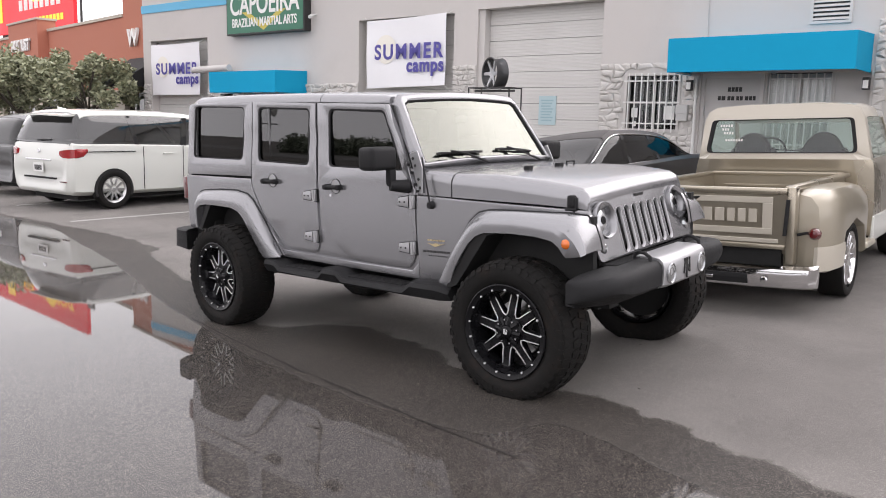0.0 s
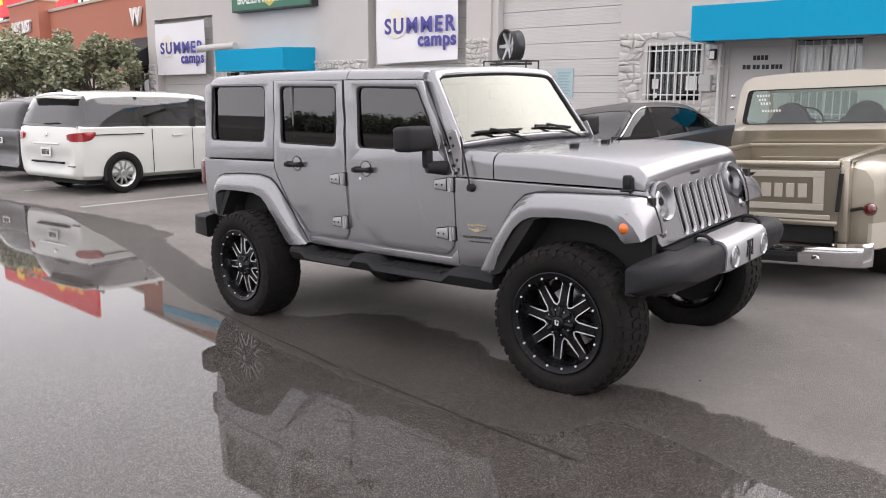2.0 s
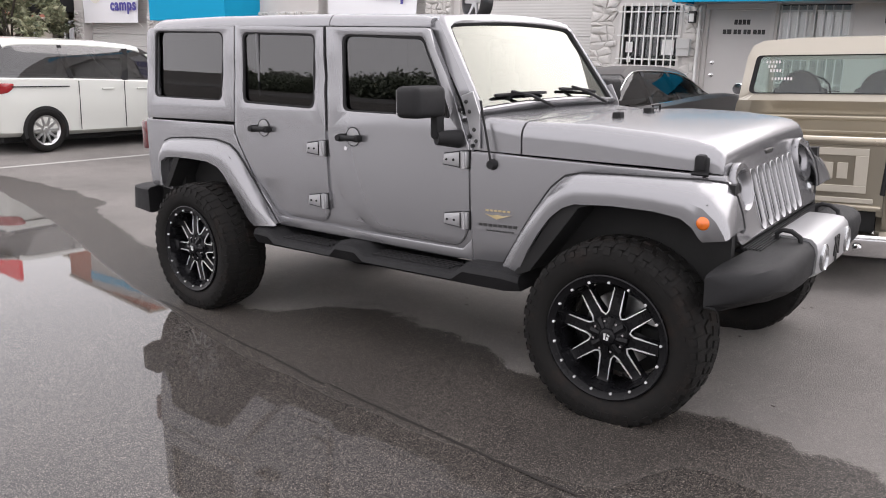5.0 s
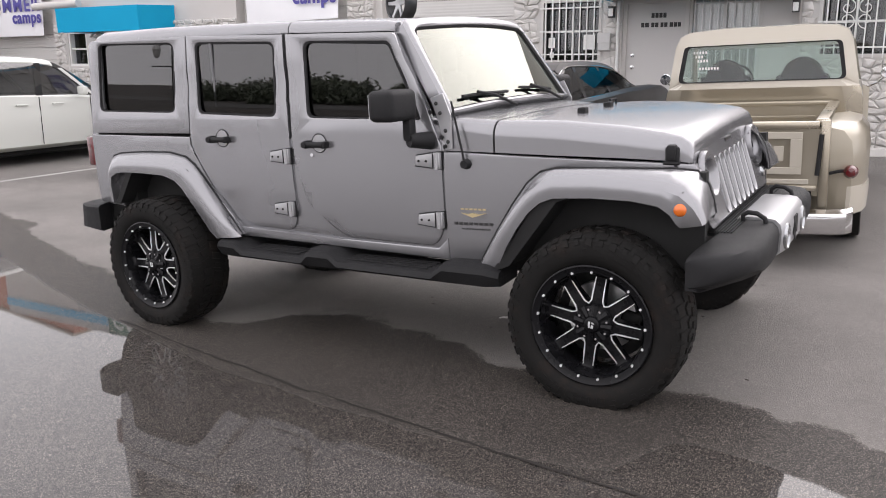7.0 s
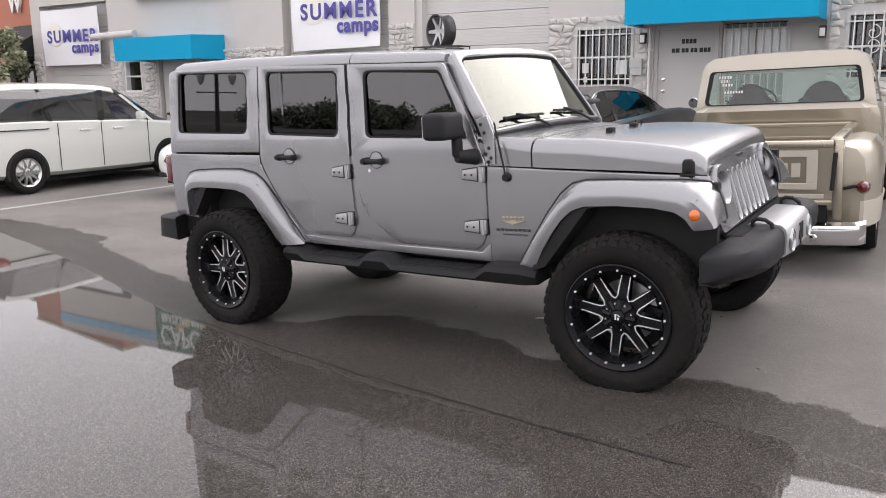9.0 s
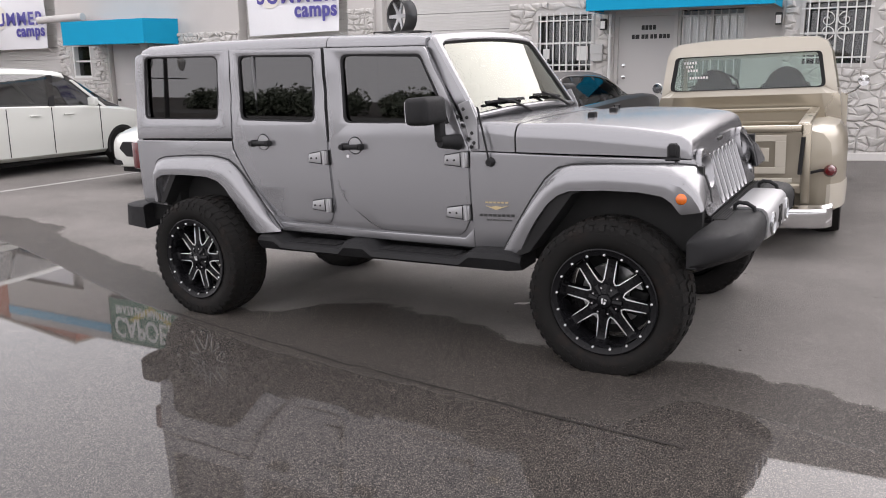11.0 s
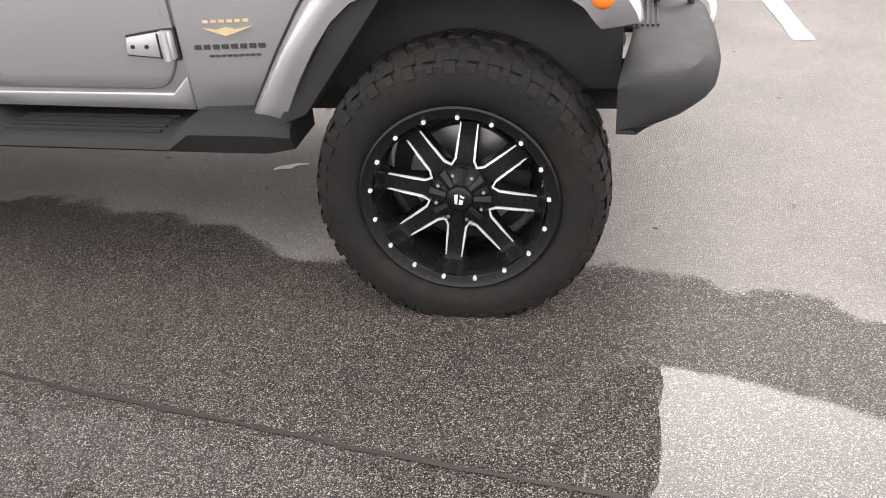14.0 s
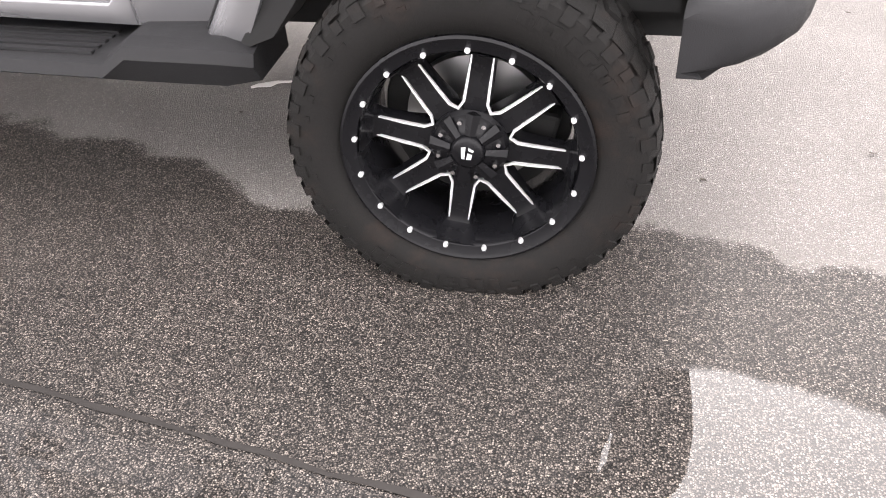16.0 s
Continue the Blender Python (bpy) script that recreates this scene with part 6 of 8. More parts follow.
for sgn in (-1, 1):
    flare(FRONT_FLARE, sgn, 1.0 if sgn < 0 else 0.88)
    flare(REAR_FLARE, sgn, 1.0)
    bm = bmesh.new()
    lathe(bm, [(0.001, -0.016), (0.016, -0.014), (0.027, -0.006), (0.031, 0.006), (0.031, 0.02)], 20)
    o = part("marker_lamp", bm, AMBER, CAR, "round amber marker lamp", smooth=True)
    o.matrix_local = pose(3.331, sgn * (0.797 if sgn < 0 else 0.70), 0.928, 0, 0, 6 * -sgn + (180 if sgn > 0 else 0))
    part("lamp_bezel", lathe(bmesh.new(), [(0.030, 0.012), (0.033, -0.001), (0.037, 0.006)], 24), BLACK_PLASTIC, o)
    # side step
    bm = bmesh.new()
    def sec(x, top, outw):
        return [(x, sgn * 0.60, 0.50), (x, sgn * 0.60, top), (x, sgn * (outw - 0.05), top), (x, sgn * (outw - 0.012), top - 0.012), (x, sgn * outw, top - 0.04), (x, sgn * (outw - 0.03), 0.49)]
    loft(bm, [sec(x, tz, ow) for x, tz, ow in ((0.47, 0.57, 0.80), (0.52, 0.588, 0.835), (0.66, 0.588, 0.845), (0.72, 0.55, 0.845), (1.20, 0.545, 0.845), (1.25, 0.59, 0.845), (1.40, 0.59, 0.845), (1.46, 0.548, 0.845), (2.08, 0.548, 0.845), (2.15, 0.597, 0.845), (2.38, 0.597, 0.84), (2.45, 0.575, 0.80))])
    st = part("side_step", bm, BLACK_PLASTIC, CAR, "black moulded side step", smooth=True)
    for x0, x1, zz in ((0.74, 1.18, 0.547), (1.48, 2.06, 0.548)):
        bm = bmesh.new()
        for k in range(5):
            box(bm, x0 + 0.02, x1 - 0.02, *sorted((sgn * (0.67 + 0.03 * k), sgn * (0.685 + 0.03 * k))), zz - 0.002, zz + 0.006)
        part("tread_strip", bm, BLACK_PLASTIC, st)
    part("splash_liner", loft(bmesh.new(), [[(2.40, sgn * 0.60, 0.56), (2.40, sgn * 0.775, 0.56), (2.50, sgn * 0.775, 0.60), (2.50, sgn * 0.60, 0.60)], [(2.68, sgn * 0.60, 0.97), (2.68, sgn * 0.785, 0.95), (2.76, sgn * 0.785, 0.93), (2.76, sgn * 0.60, 0.93)],
                                            [(2.86, sgn * 0.60, 1.02), (2.86, sgn * 0.785, 1.0), (2.88, sgn * 0.785, 0.965), (2.88, sgn * 0.60, 0.965)], [(3.34, sgn * 0.60, 1.02), (3.34, sgn * 0.785, 1.0), (3.30, sgn * 0.785, 0.965), (3.30, sgn * 0.60, 0.965)]]), UNDER, CAR)
    part("splash_liner", loft(bmesh.new(), [[(0.62, sgn * 0.58, 0.60), (0.62, sgn * 0.775, 0.60), (0.55, sgn * 0.775, 0.62), (0.55, sgn * 0.58, 0.62)], [(0.26, sgn * 0.58, 1.0), (0.26, sgn * 0.785, 1.0), (0.2, sgn * 0.785, 0.97), (0.2, sgn * 0.58, 0.97)],
                                            [(0.1, sgn * 0.58, 1.04), (0.1, sgn * 0.785, 1.04), (0.08, sgn * 0.785, 0.99), (0.08, sgn * 0.58, 0.99)], [(-0.3, sgn * 0.58, 1.03), (-0.3, sgn * 0.785, 1.03), (-0.28, sgn * 0.785, 0.98), (-0.28, sgn * 0.58, 0.98)], [(-0.5, sgn * 0.58, 0.75), (-0.5, sgn * 0.785, 0.75), (-0.45, sgn * 0.785, 0.75), (-0.45, sgn * 0.58, 0.75)]]), UNDER, CAR)
    # lamps and bumper ends at the back
    bm = bmesh.new()
    box(bm, -0.815, -0.74, *sorted((sgn * 0.60, sgn * 0.735)), 0.99, 1.19, bevel=0.015)
    part("tail_lamp", bm, DARK_RED_LENS, CAR, "red tail lamp in a black box", smooth=True)

bm = bmesh.new()
loft(bm, [[(-0.92, y, 0.56), (-0.935, y, 0.60), (-0.93, y, 0.71), (-0.90, y, 0.735), (-0.70, y, 0.735), (-0.70, y, 0.55)] for y in (-0.70, -0.5, 0.5, 0.70)])
loft(bm, [[(-0.70, s * 0.70, 0.55), (-0.70, s * 0.70, 0.735), (-0.90, s * 0.70, 0.735), (-0.92, s * 0.70, 0.56)] for s in (-1,)] + [[(-0.66, -0.80, 0.55), (-0.66, -0.80, 0.73), (-0.86, -0.80, 0.73), (-0.88, -0.80, 0.57)], [(-0.64, -0.83, 0.56), (-0.64, -0.83, 0.72), (-0.78, -0.83, 0.72), (-0.79, -0.83, 0.58)]])
loft(bm, [[(-0.70, 0.70, 0.55), (-0.70, 0.70, 0.735), (-0.90, 0.70, 0.735), (-0.92, 0.70, 0.56)], [(-0.64, 0.83, 0.56), (-0.64, 0.83, 0.72), (-0.78, 0.83, 0.72), (-0.79, 0.83, 0.58)]])
part("rear_bumper", bm, BLACK_PLASTIC, CAR, "black plastic rear bumper", smooth=True)

# front bumper: black ends, silver middle with fog lamps
def bump_sec(y, front, back, top, bot, low):
    """A section of the bumper: flat top, rounded front edge, face down to low, then a slope back to bot."""
    return [(back, y, bot), (back, y, top - 0.012), (back + 0.02, y, top), (front - 0.075, y, top), (front - 0.03, y, top - 0.006), (front - 0.008, y, top - 0.028), (front, y, top - 0.06),
            (front - 0.006, y, low + 0.02), (front - 0.03, y, low), (front - 0.10, y, low - (low - bot) * 0.6), (back + 0.05, y, bot)]


for sgn in (-1, 1):
    bm = loft(bmesh.new(), [bump_sec(sgn * y * (1.0 if sgn < 0 or y < 0.3 else 0.74), f, b, t, z, lo) for y, f, b, t, z, lo in ((0.250, 3.622, 3.43, 0.770, 0.58, 0.605), (0.45, 3.638, 3.41, 0.770, 0.57, 0.615), (0.60, 3.640, 3.40, 0.768, 0.56, 0.625),
                            (0.70, 3.628, 3.39, 0.766, 0.575, 0.650), (0.77, 3.60, 3.385, 0.763, 0.582, 0.648), (0.82, 3.56, 3.38, 0.757, 0.590, 0.642), (0.85, 3.515, 3.376, 0.748, 0.598, 0.635), (0.862, 3.48, 3.375, 0.735, 0.605, 0.63))])
    part("bumper_end", bm, BLACK_PLASTIC, CAR, "black plastic front bumper end", smooth=True)
    bm = tube(bmesh.new(), [(3.47, sgn * 0.30, 0.755), (3.47, sgn * 0.30, 0.80), (3.49, sgn * 0.30, 0.815), (3.53, sgn * 0.30, 0.812), (3.565, sgn * 0.30, 0.79), (3.57, sgn * 0.30, 0.765)], 0.011)
    part("tow_hook", bm, BLACK_PLASTIC, CAR, "black tow hook", smooth=True)
bm = loft(bmesh.new(), [bump_sec(y, f, 3.43, 0.782, z, z + 0.02) for y, f, z in ((-0.255, 3.632, 0.585), (-0.20, 3.644, 0.583), (0.20, 3.644, 0.583), (0.255, 3.632, 0.585))])
mid = part("bumper_middle", bm, SILVER_TRIM, CAR, "silver bumper middle with two fog lamps", smooth=True)
for sgn in (-1, 1):
    bm = bmesh.new()
    lathe(bm, [(0.001, 0.004), (0.03, 0.008), (0.044, 0.006), (0.050, 0.014), (0.056, 0.010), (0.057, -0.02)], 22, "x")
    o = part("fog_lamp", bm, LAMP_GLASS, mid, "round fog lamp", smooth=True)
    o.matrix_local = Matrix.Translation((3.636, sgn * 0.185, 0.685)) @ Matrix.Diagonal((1, 0.85, 1.1, 1))
bm = bmesh.new()
box(bm, 3.641, 3.647, -0.006, 0.006, 0.625, 0.745)
for s in (-1, 1):
    loft(bm, [[(3.641, s * 0.028, 0.655), (3.648, s * 0.028, 0.655), (3.648, s * 0.038, 0.655), (3.641, s * 0.038, 0.655)], [(3.641, s * 0.022, 0.745), (3.648, s * 0.022, 0.745), (3.648, s * 0.032, 0.745), (3.641, s * 0.032, 0.745)]])
loft(bm, [[(3.641, -0.034, 0.735), (3.648, -0.034, 0.735), (3.648, -0.022, 0.745), (3.641, -0.022, 0.745)], [(3.641, 0.022, 0.66), (3.648, 0.022, 0.66), (3.648, 0.034, 0.67), (3.641, 0.034, 0.67)]])
part("decal", bm, BLACK_PRINT, mid, "plain dark decal shape")
bm = bmesh.new()
box(bm, 3.36, 3.46, -0.5, 0.5, 0.745, 0.76)
for k in range(1, 7):
    box(bm, 3.385 + 0.014 * k, 3.391 + 0.014 * k, -0.52, 0.52, 0.758, 0.775)
part("bumper_vent", bm, BLACK_PLASTIC, CAR, "ribbed black valance")

# wipers, aerial, badges
for y0, y1 in ((-0.52, -0.08), (0.06, 0.50)):
    bm = bmesh.new()
    tube(bm, [on_screen(y1, -0.04, 0.06), on_screen((y0 + y1) / 2, 0.07, 0.055 + bow((y0 + y1) / 2)), on_screen(y0 + 0.1, 0.14, 0.045 + bow(y0 + 0.1))], 0.008, 6)
    w = part("wiper", bm, BLACK_PLASTIC, CAR, "black wiper at rest on the screen")
    bm = bmesh.new()
    tube(bm, [on_screen(y0 - 0.02, 0.135, 0.03 + bow(y0)), on_screen((y0 + y1) / 2 + 0.02, 0.12, 0.03 + bow((y0 + y1) / 2)), on_screen(y1 - 0.04, 0.105, 0.03 + bow(y1))], 0.009, 6)
    part("wiper_blade", bm, BLACK_PLASTIC, w)
bm = bmesh.new()
rod(bm, (2.247, -0.712, 1.08), (2.247, -0.745, 1.08), 0.028, 16, 0.02)
aerial = part("aerial", bm, BLACK_PLASTIC, CAR, "black whip aerial", smooth=True)
part("mast", tube(bmesh.new(), [(2.247, -0.735, 1.085), (2.238, -0.735, 1.13), (2.185, -0.735, 1.385)], 0.0055, 6), BLACK_PLASTIC, aerial)
def badge_marks(x0, z0, z1, count, step, weight, sgn):
    """A row of small plain bars on the fender."""
    bm = bmesh.new()
    for k in range(count):
        a = x0 + step * k
        b = a + step * 0.74
        ys = sorted((sgn * (lean(a, z0) - 0.002), sgn * (lean(a, z0) + 0.0015)))
        box(bm, a, b, *ys, z0 + weight * 0.6, z1 - weight * 0.6)
    return bm


for sgn in (-1, 1):
    part("badge", badge_marks(2.165, 0.769, 0.790, 8, 0.0272, 0.0058, sgn), BLACK_PRINT, CAR, "plain dark badge bars")["kind"] = "stuff"
    part("badge", badge_marks(2.205, 0.747, 0.758, 9, 0.0175, 0.0032, sgn), BLACK_PRINT, CAR, "plain dark badge bars")["kind"] = "stuff"
    part("badge", badge_marks(2.205, 0.847, 0.860, 6, 0.0235, 0.0035, sgn), GOLD_PRINT, CAR, "plain gold badge bars")["kind"] = "stuff"
    bm = bmesh.new()
    prism(bm, [(2.19, 0.838), (2.24, 0.829), (2.27, 0.835), (2.30, 0.829), (2.35, 0.838), (2.30, 0.821), (2.27, 0.812), (2.24, 0.821)], *sorted((sgn * (lean(2.3, 0.84) - 0.002), sgn * (lean(2.22, 0.84) + 0.002))))
    part("badge", bm, GOLD_PRINT, CAR, "plain gold winged badge shape")

# wheels: front pair turned a little to the car's left
w0 = offroad_wheel(CAR, pose(-0.02, -0.79, 0.398))


def wheel_copy(src, m, roll=0.0):
    c = src.copy()
    scene.collection.objects.link(c)
    c.parent = CAR
    c.matrix_local = m
    for ch in src.children:
        d = ch.copy()
        scene.collection.objects.link(d)
        d.parent = c
        d.matrix_parent_inverse = Matrix.Identity(4)
        d.matrix_local = ch.matrix_local if ch.name.split(".")[0] not in ("tyre", "tread") else pose(0, 0, 0, 0, -roll, 0)
    return c


bpy.context.view_layer.update()
wheel_copy(w0, pose(2.947, -0.728, 0.388, 0, 13, 3.5), 13)
wheel_copy(w0, pose(-0.012, 0.742, 0.394, 0, 0, 180))
wheel_copy(w0, pose(2.956, 0.72, 0.390, 0, 30, 183.5), 30)

# the nose stands a little higher on the side towards the buildings, where the yard rises
def nose_lift(x, y):
    return 0.05 * smooth_step(2.3, 3.3, x) * (y + 0.75)


def lift_nose():
    bpy.context.view_layer.update()
    inv = CAR.matrix_world.inverted()
    for ob in CAR.children:
        m = inv @ ob.matrix_world
        if ob.name.startswith("wheel") and ob.data.name == w0.data.name or m.translation.length > 0.01:
            if m.translation.x > 2.3:
                ob.matrix_local = Matrix.Translation((0, 0, nose_lift(*m.translation.xy))) @ ob.matrix_local
            continue
        for o in (ob, *ob.children_recursive):
            if (inv @ o.matrix_world).translation.length > 0.01:
                t = (inv @ o.matrix_world).translation
                o.matrix_local = Matrix.Translation((0, 0, nose_lift(t.x, t.y))) @ o.matrix_local
                continue
            for v in o.data.vertices:
                v.co.z += nose_lift(v.co.x, v.co.y)


lift_nose()

# ---- other parked vehicles ----
def plain_wheel(parent, m, R, rim, width, spokes, paint, name="wheel", shared={}):
    """A road wheel with simple spokes; outer side -y."""
    key = (R, rim, width, spokes, paint.name)
    if key not in shared:
        bm = bmesh.new()
        h = width / 2
        lathe(bm, [(rim - 0.012, h - 0.02), (rim - 0.03, 0.0), (rim - 0.035, -h + 0.05), (rim - 0.012, -h + 0.022), (rim, -h + 0.012), (rim + 0.004, -h + 0.02), (rim - 0.012, h - 0.02)], 40)
        bm2 = bmesh.new()
        tyre = tyre_mesh(R, rim, width, chunky=False)
        rings = []
        loft(bm2, [[(r, o + 0.03, -w), (r, o, -w * 0.8), (r, o, w * 0.8), (r, o + 0.03, w)] for r, w, o in ((0.02, rim * 0.13, -h + 0.045), (rim * 0.5, rim * 0.11, -h + 0.035), (rim - 0.015, rim * 0.09, -h + 0.03))])
        hub = lathe(bmesh.new(), [(0.001, -h + 0.035), (rim * 0.16, -h + 0.036), (rim * 0.22, -h + 0.05), (rim * 0.22, -h + 0.09)], 20)
        disc = lathe(bmesh.new(), [(0.001, -h + 0.10), (rim - 0.03, -h + 0.10)], 24)
        shared[key] = [(part("wheel", bm, paint, smooth=True), None), (part("tyre", tyre, RUBBER, smooth=True), None), (part("spoke", bm2, paint), spokes), (part("hub", hub, paint, smooth=True), None), (part("brake", disc, UNDER), None)]
        made = True
    else:
        made = False
    base = None
    for ob, count in shared[key]:
        for k in range(count or 1):
            o = ob if made and k == 0 else new(ob.name.split(".")[0], ob.data)
            if base is None:
                base = o
                o.parent, o.matrix_local = parent, m
            else:
                o.parent, o.matrix_local = base, pose(0, 0, 0, 0, 360 * k / (count or 1), 0)
    return base


def finer(rows, steps=4):
    """Stations with smooth ones between them."""
    out = []
    for i in range(len(rows) - 1):
        a, b = np.array(rows[i]), np.array(rows[i + 1])
        p = np.array(rows[i - 1]) if i else 2 * a - b
        q = np.array(rows[i + 2]) if i + 2 < len(rows) else 2 * b - a
        for k in range(steps):
            u = k / steps
            t0, t1 = (b - p) * 0.5, (q - a) * 0.5
            same = (b - a) * (a - p) <= 0
            t0 = np.where(same, 0, t0)
            t1 = np.where((q - b) * (b - a) <= 0, 0, t1)
            out.append(tuple((2 * u ** 3 - 3 * u * u + 1) * a + (u ** 3 - 2 * u * u + u) * t0 + (3 * u * u - 2 * u ** 3) * b + (u ** 3 - u * u) * t1))
    return out + [tuple(rows[-1])]


def road_car(name, m, label, category, paint, body, house, pillars, wheels, R, rim, spokes, wheel_paint, glass_mat=None, tail=None, roof_mat=None, drop=0.07, group="parked cars"):
    """A parked car: a lofted lower body, a glasshouse with its roof and pillars, arches and wheels. y runs forward.
    body rows: y, bottom z, half width low, half width, shoulder z, crown; house rows: y, belt half width, belt z, roof half width, roof z."""
    c = thing(name, m, label, category, group)
    body, house = finer(body), finer(house)
    bm = bmesh.new()
    rings = []
    for y, zb, wl, w, zs, cr in body:
        half = [(wl * 0.9, zb), (wl, zb + 0.07), (w * 0.985, zb + (zs - zb) * 0.38), (w, zb + (zs - zb) * 0.66), (w * 0.975, zs - 0.05), (w * 0.93, zs - 0.012), (w * 0.82, zs + cr * 0.3), (w * 0.45, zs + cr * 0.8), (0, zs + cr)]
        rings.append([(x, y, z) for x, z in half] + [(-x, y, z) for x, z in half[-2::-1]])
    loft(bm, rings)
    b = part("body", bm, paint, c, smooth=True)
    bm = bmesh.new()
    rings = []
    for y, wb, zb, wr, zr in house:
        half = [(wb, zb - 0.03), (wb + (wr - wb) * 0.5 + 0.012, (zb + zr) / 2), (wr + 0.02 + (drop - 0.07) * 0.35, zr - drop), (wr - 0.03, zr - 0.015), (wr * 0.6, zr + 0.012 * (zr - zb > 0.2)), (0, zr + 0.02 * (zr - zb > 0.2))]
        rings.append([(x, y, z) for x, z in half] + [(-x, y, z) for x, z in half[-2::-1]])
    loft(bm, rings)
    part("glasshouse", bm, glass_mat or PRIVACY, c, "dark car windows", smooth=True)
    peak = max(h[4] for h in house)
    rr = [r for r, h in zip(rings, house) if h[4] > peak - 0.11]
    bm = bmesh.new()
    top = [[Vector(q) for q in r[2:-2]] for r in rr]
    loft(bm, [[q + Vector((0.006 * (1 if q.x > 0 else -1), 0, 0.006)) for q in r] + [q + Vector((0, 0, -0.03)) for q in r[::-1]] for r in top])
    part("roof", bm, roof_mat or paint, c, smooth=True)
    part("interior", boxes((-house[0][1] * 0.8, house[0][1] * 0.8, house[0][0] + 0.15, house[-1][0] - 0.25, house[0][2] - 0.2, house[0][2] - 0.04)), UNDER, c)
    for py, lean_y, w, mat in pillars:
        for s in (-1, 1):
            near = min(house, key=lambda r: abs(r[0] - py))
            _, wb, zb, _, _ = near
            _, _, _, wr, zr = min(house, key=lambda r: abs(r[0] - py - lean_y))
            bm = bmesh.new()
            loft(bm, [[(s * (wb + 0.008), py - w / 2, zb - 0.03), (s * (wb + 0.008), py + w / 2, zb - 0.03), (s * (wb - 0.03), py + w / 2, zb - 0.03), (s * (wb - 0.03), py - w / 2, zb - 0.03)],
                      [(s * (wr + 0.028), py + lean_y - w / 2, zr - drop), (s * (wr + 0.028), py + lean_y + w / 2, zr - drop), (s * (wr - 0.02), py + lean_y + w / 2, zr - drop), (s * (wr - 0.02), py + lean_y - w / 2, zr - drop)]])
            part("pillar", bm, mat, c)
    for wy, wx in wheels:
        for s in (-1, 1):
            bm = bmesh.new()
            n = 20
            rows = []
            for k in range(n + 1):
                a = radians(-18 + 216 * k / n)
                rows.append([(s * (wx + 0.012), wy + r * math.cos(a), R + r * math.sin(a)) for r in (R - 0.02, R + 0.028)] + [(s * (wx - 0.12), wy + r * math.cos(a), R + r * math.sin(a)) for r in (R + 0.028, R - 0.02)])
            loft(bm, rows)
            part("wheel_arch", bm, UNDER, c)
            plain_wheel(c, pose(s * (wx - 0.085), wy, R, 0, 0, 90 if s > 0 else -90), R, rim, 0.21, spokes, wheel_paint)
    part("underside", boxes((-0.7, 0.7, body[0][0] + 0.25, body[-1][0] - 0.25, 0.17, body[0][1] + 0.1)), UNDER, c)
    return c


def plate_bars(parent, x0, x1, y, z0, z1):
    p = part("number_plate", boxes((x0, x1, y - 0.008, y, z0, z1)), WHITE_PRINT, parent)
    w = (x1 - x0) / 8
    part("plate_bar", boxes(*[(x0 + w * (1 + k), x0 + w * (1.7 + k), y - 0.011, y - 0.0085, z0 + 0.03, z1 - 0.04) for k in range(6)]), BLACK_PRINT, p)


# white van
van = road_car("minivan", onto(-9.56, 2.12, 8.0), "white minivan with dark windows, parked on the asphalt", "van", WHITE_PAINT,
    [(-0.80, 0.46, 0.60, 0.70, 0.66, 0.0), (-0.83, 0.36, 0.80, 0.86, 0.86, 0.0), (-0.77, 0.30, 0.90, 0.94, 1.17, 0.0), (-0.64, 0.27, 0.95, 0.985, 1.20, 0), (0, 0.26, 0.96, 0.99, 1.20, 0), (2.0, 0.25, 0.96, 0.99, 1.15, 0), (3.0, 0.25, 0.95, 0.98, 1.08, 0.02),
     (3.45, 0.27, 0.92, 0.95, 1.02, 0.05), (3.8, 0.29, 0.82, 0.88, 0.92, 0.05), (3.98, 0.33, 0.62, 0.70, 0.76, 0.02), (4.02, 0.39, 0.5, 0.55, 0.64, 0.0)],
    [(-0.77, 0.90, 1.17, 0.86, 1.21), (-0.68, 0.93, 1.19, 0.82, 1.48), (-0.52, 0.94, 1.20, 0.79, 1.70), (-0.2, 0.945, 1.20, 0.80, 1.755), (0.6, 0.945, 1.19, 0.81, 1.77), (1.6, 0.94, 1.16, 0.80, 1.745), (2.1, 0.935, 1.13, 0.77, 1.66), (2.7, 0.92, 1.10, 0.72, 1.36), (3.2, 0.86, 1.07, 0.7, 1.10)],
    [(0.52, -0.12, 0.07, BLACK_PLASTIC), (1.55, 0.1, 0.12, BLACK_PLASTIC), (2.75, -0.62, 0.08, WHITE_PAINT)], [(0, 0.985), (3.06, 0.975)], 0.355, 0.235, 10, ALU, glass_mat=VAN_GLASS, drop=0.085)
for s in (-1, 1):
    bm = loft(bmesh.new(), [[(s * x, y + 0.05, z1), (s * (x + 0.012), y, z1 - 0.01), (s * (x + 0.012), y, z0 + 0.01), (s * x, y + 0.05, z0)] for x, y, z0, z1 in ((0.69, -0.855, 0.96, 1.05), (0.78, -0.85, 0.925, 1.07), (0.90, -0.81, 0.915, 1.085), (0.97, -0.72, 0.925, 1.09), (0.99, -0.62, 0.96, 1.09), (0.985, -0.54, 1.03, 1.085))])
    part("tail_lamp", bm, RED_LENS, van, "red wrap-around tail lamp", smooth=True)
part("spoiler", loft(bmesh.new(), [[(x, -0.38, 1.72), (x, -0.76, 1.675 - 0.02 * abs(x)), (x, -0.76, 1.655 - 0.02 * abs(x)), (x, -0.43, 1.65)] for x in (-0.72, -0.4, 0, 0.4, 0.72)]), WHITE_PAINT, van)
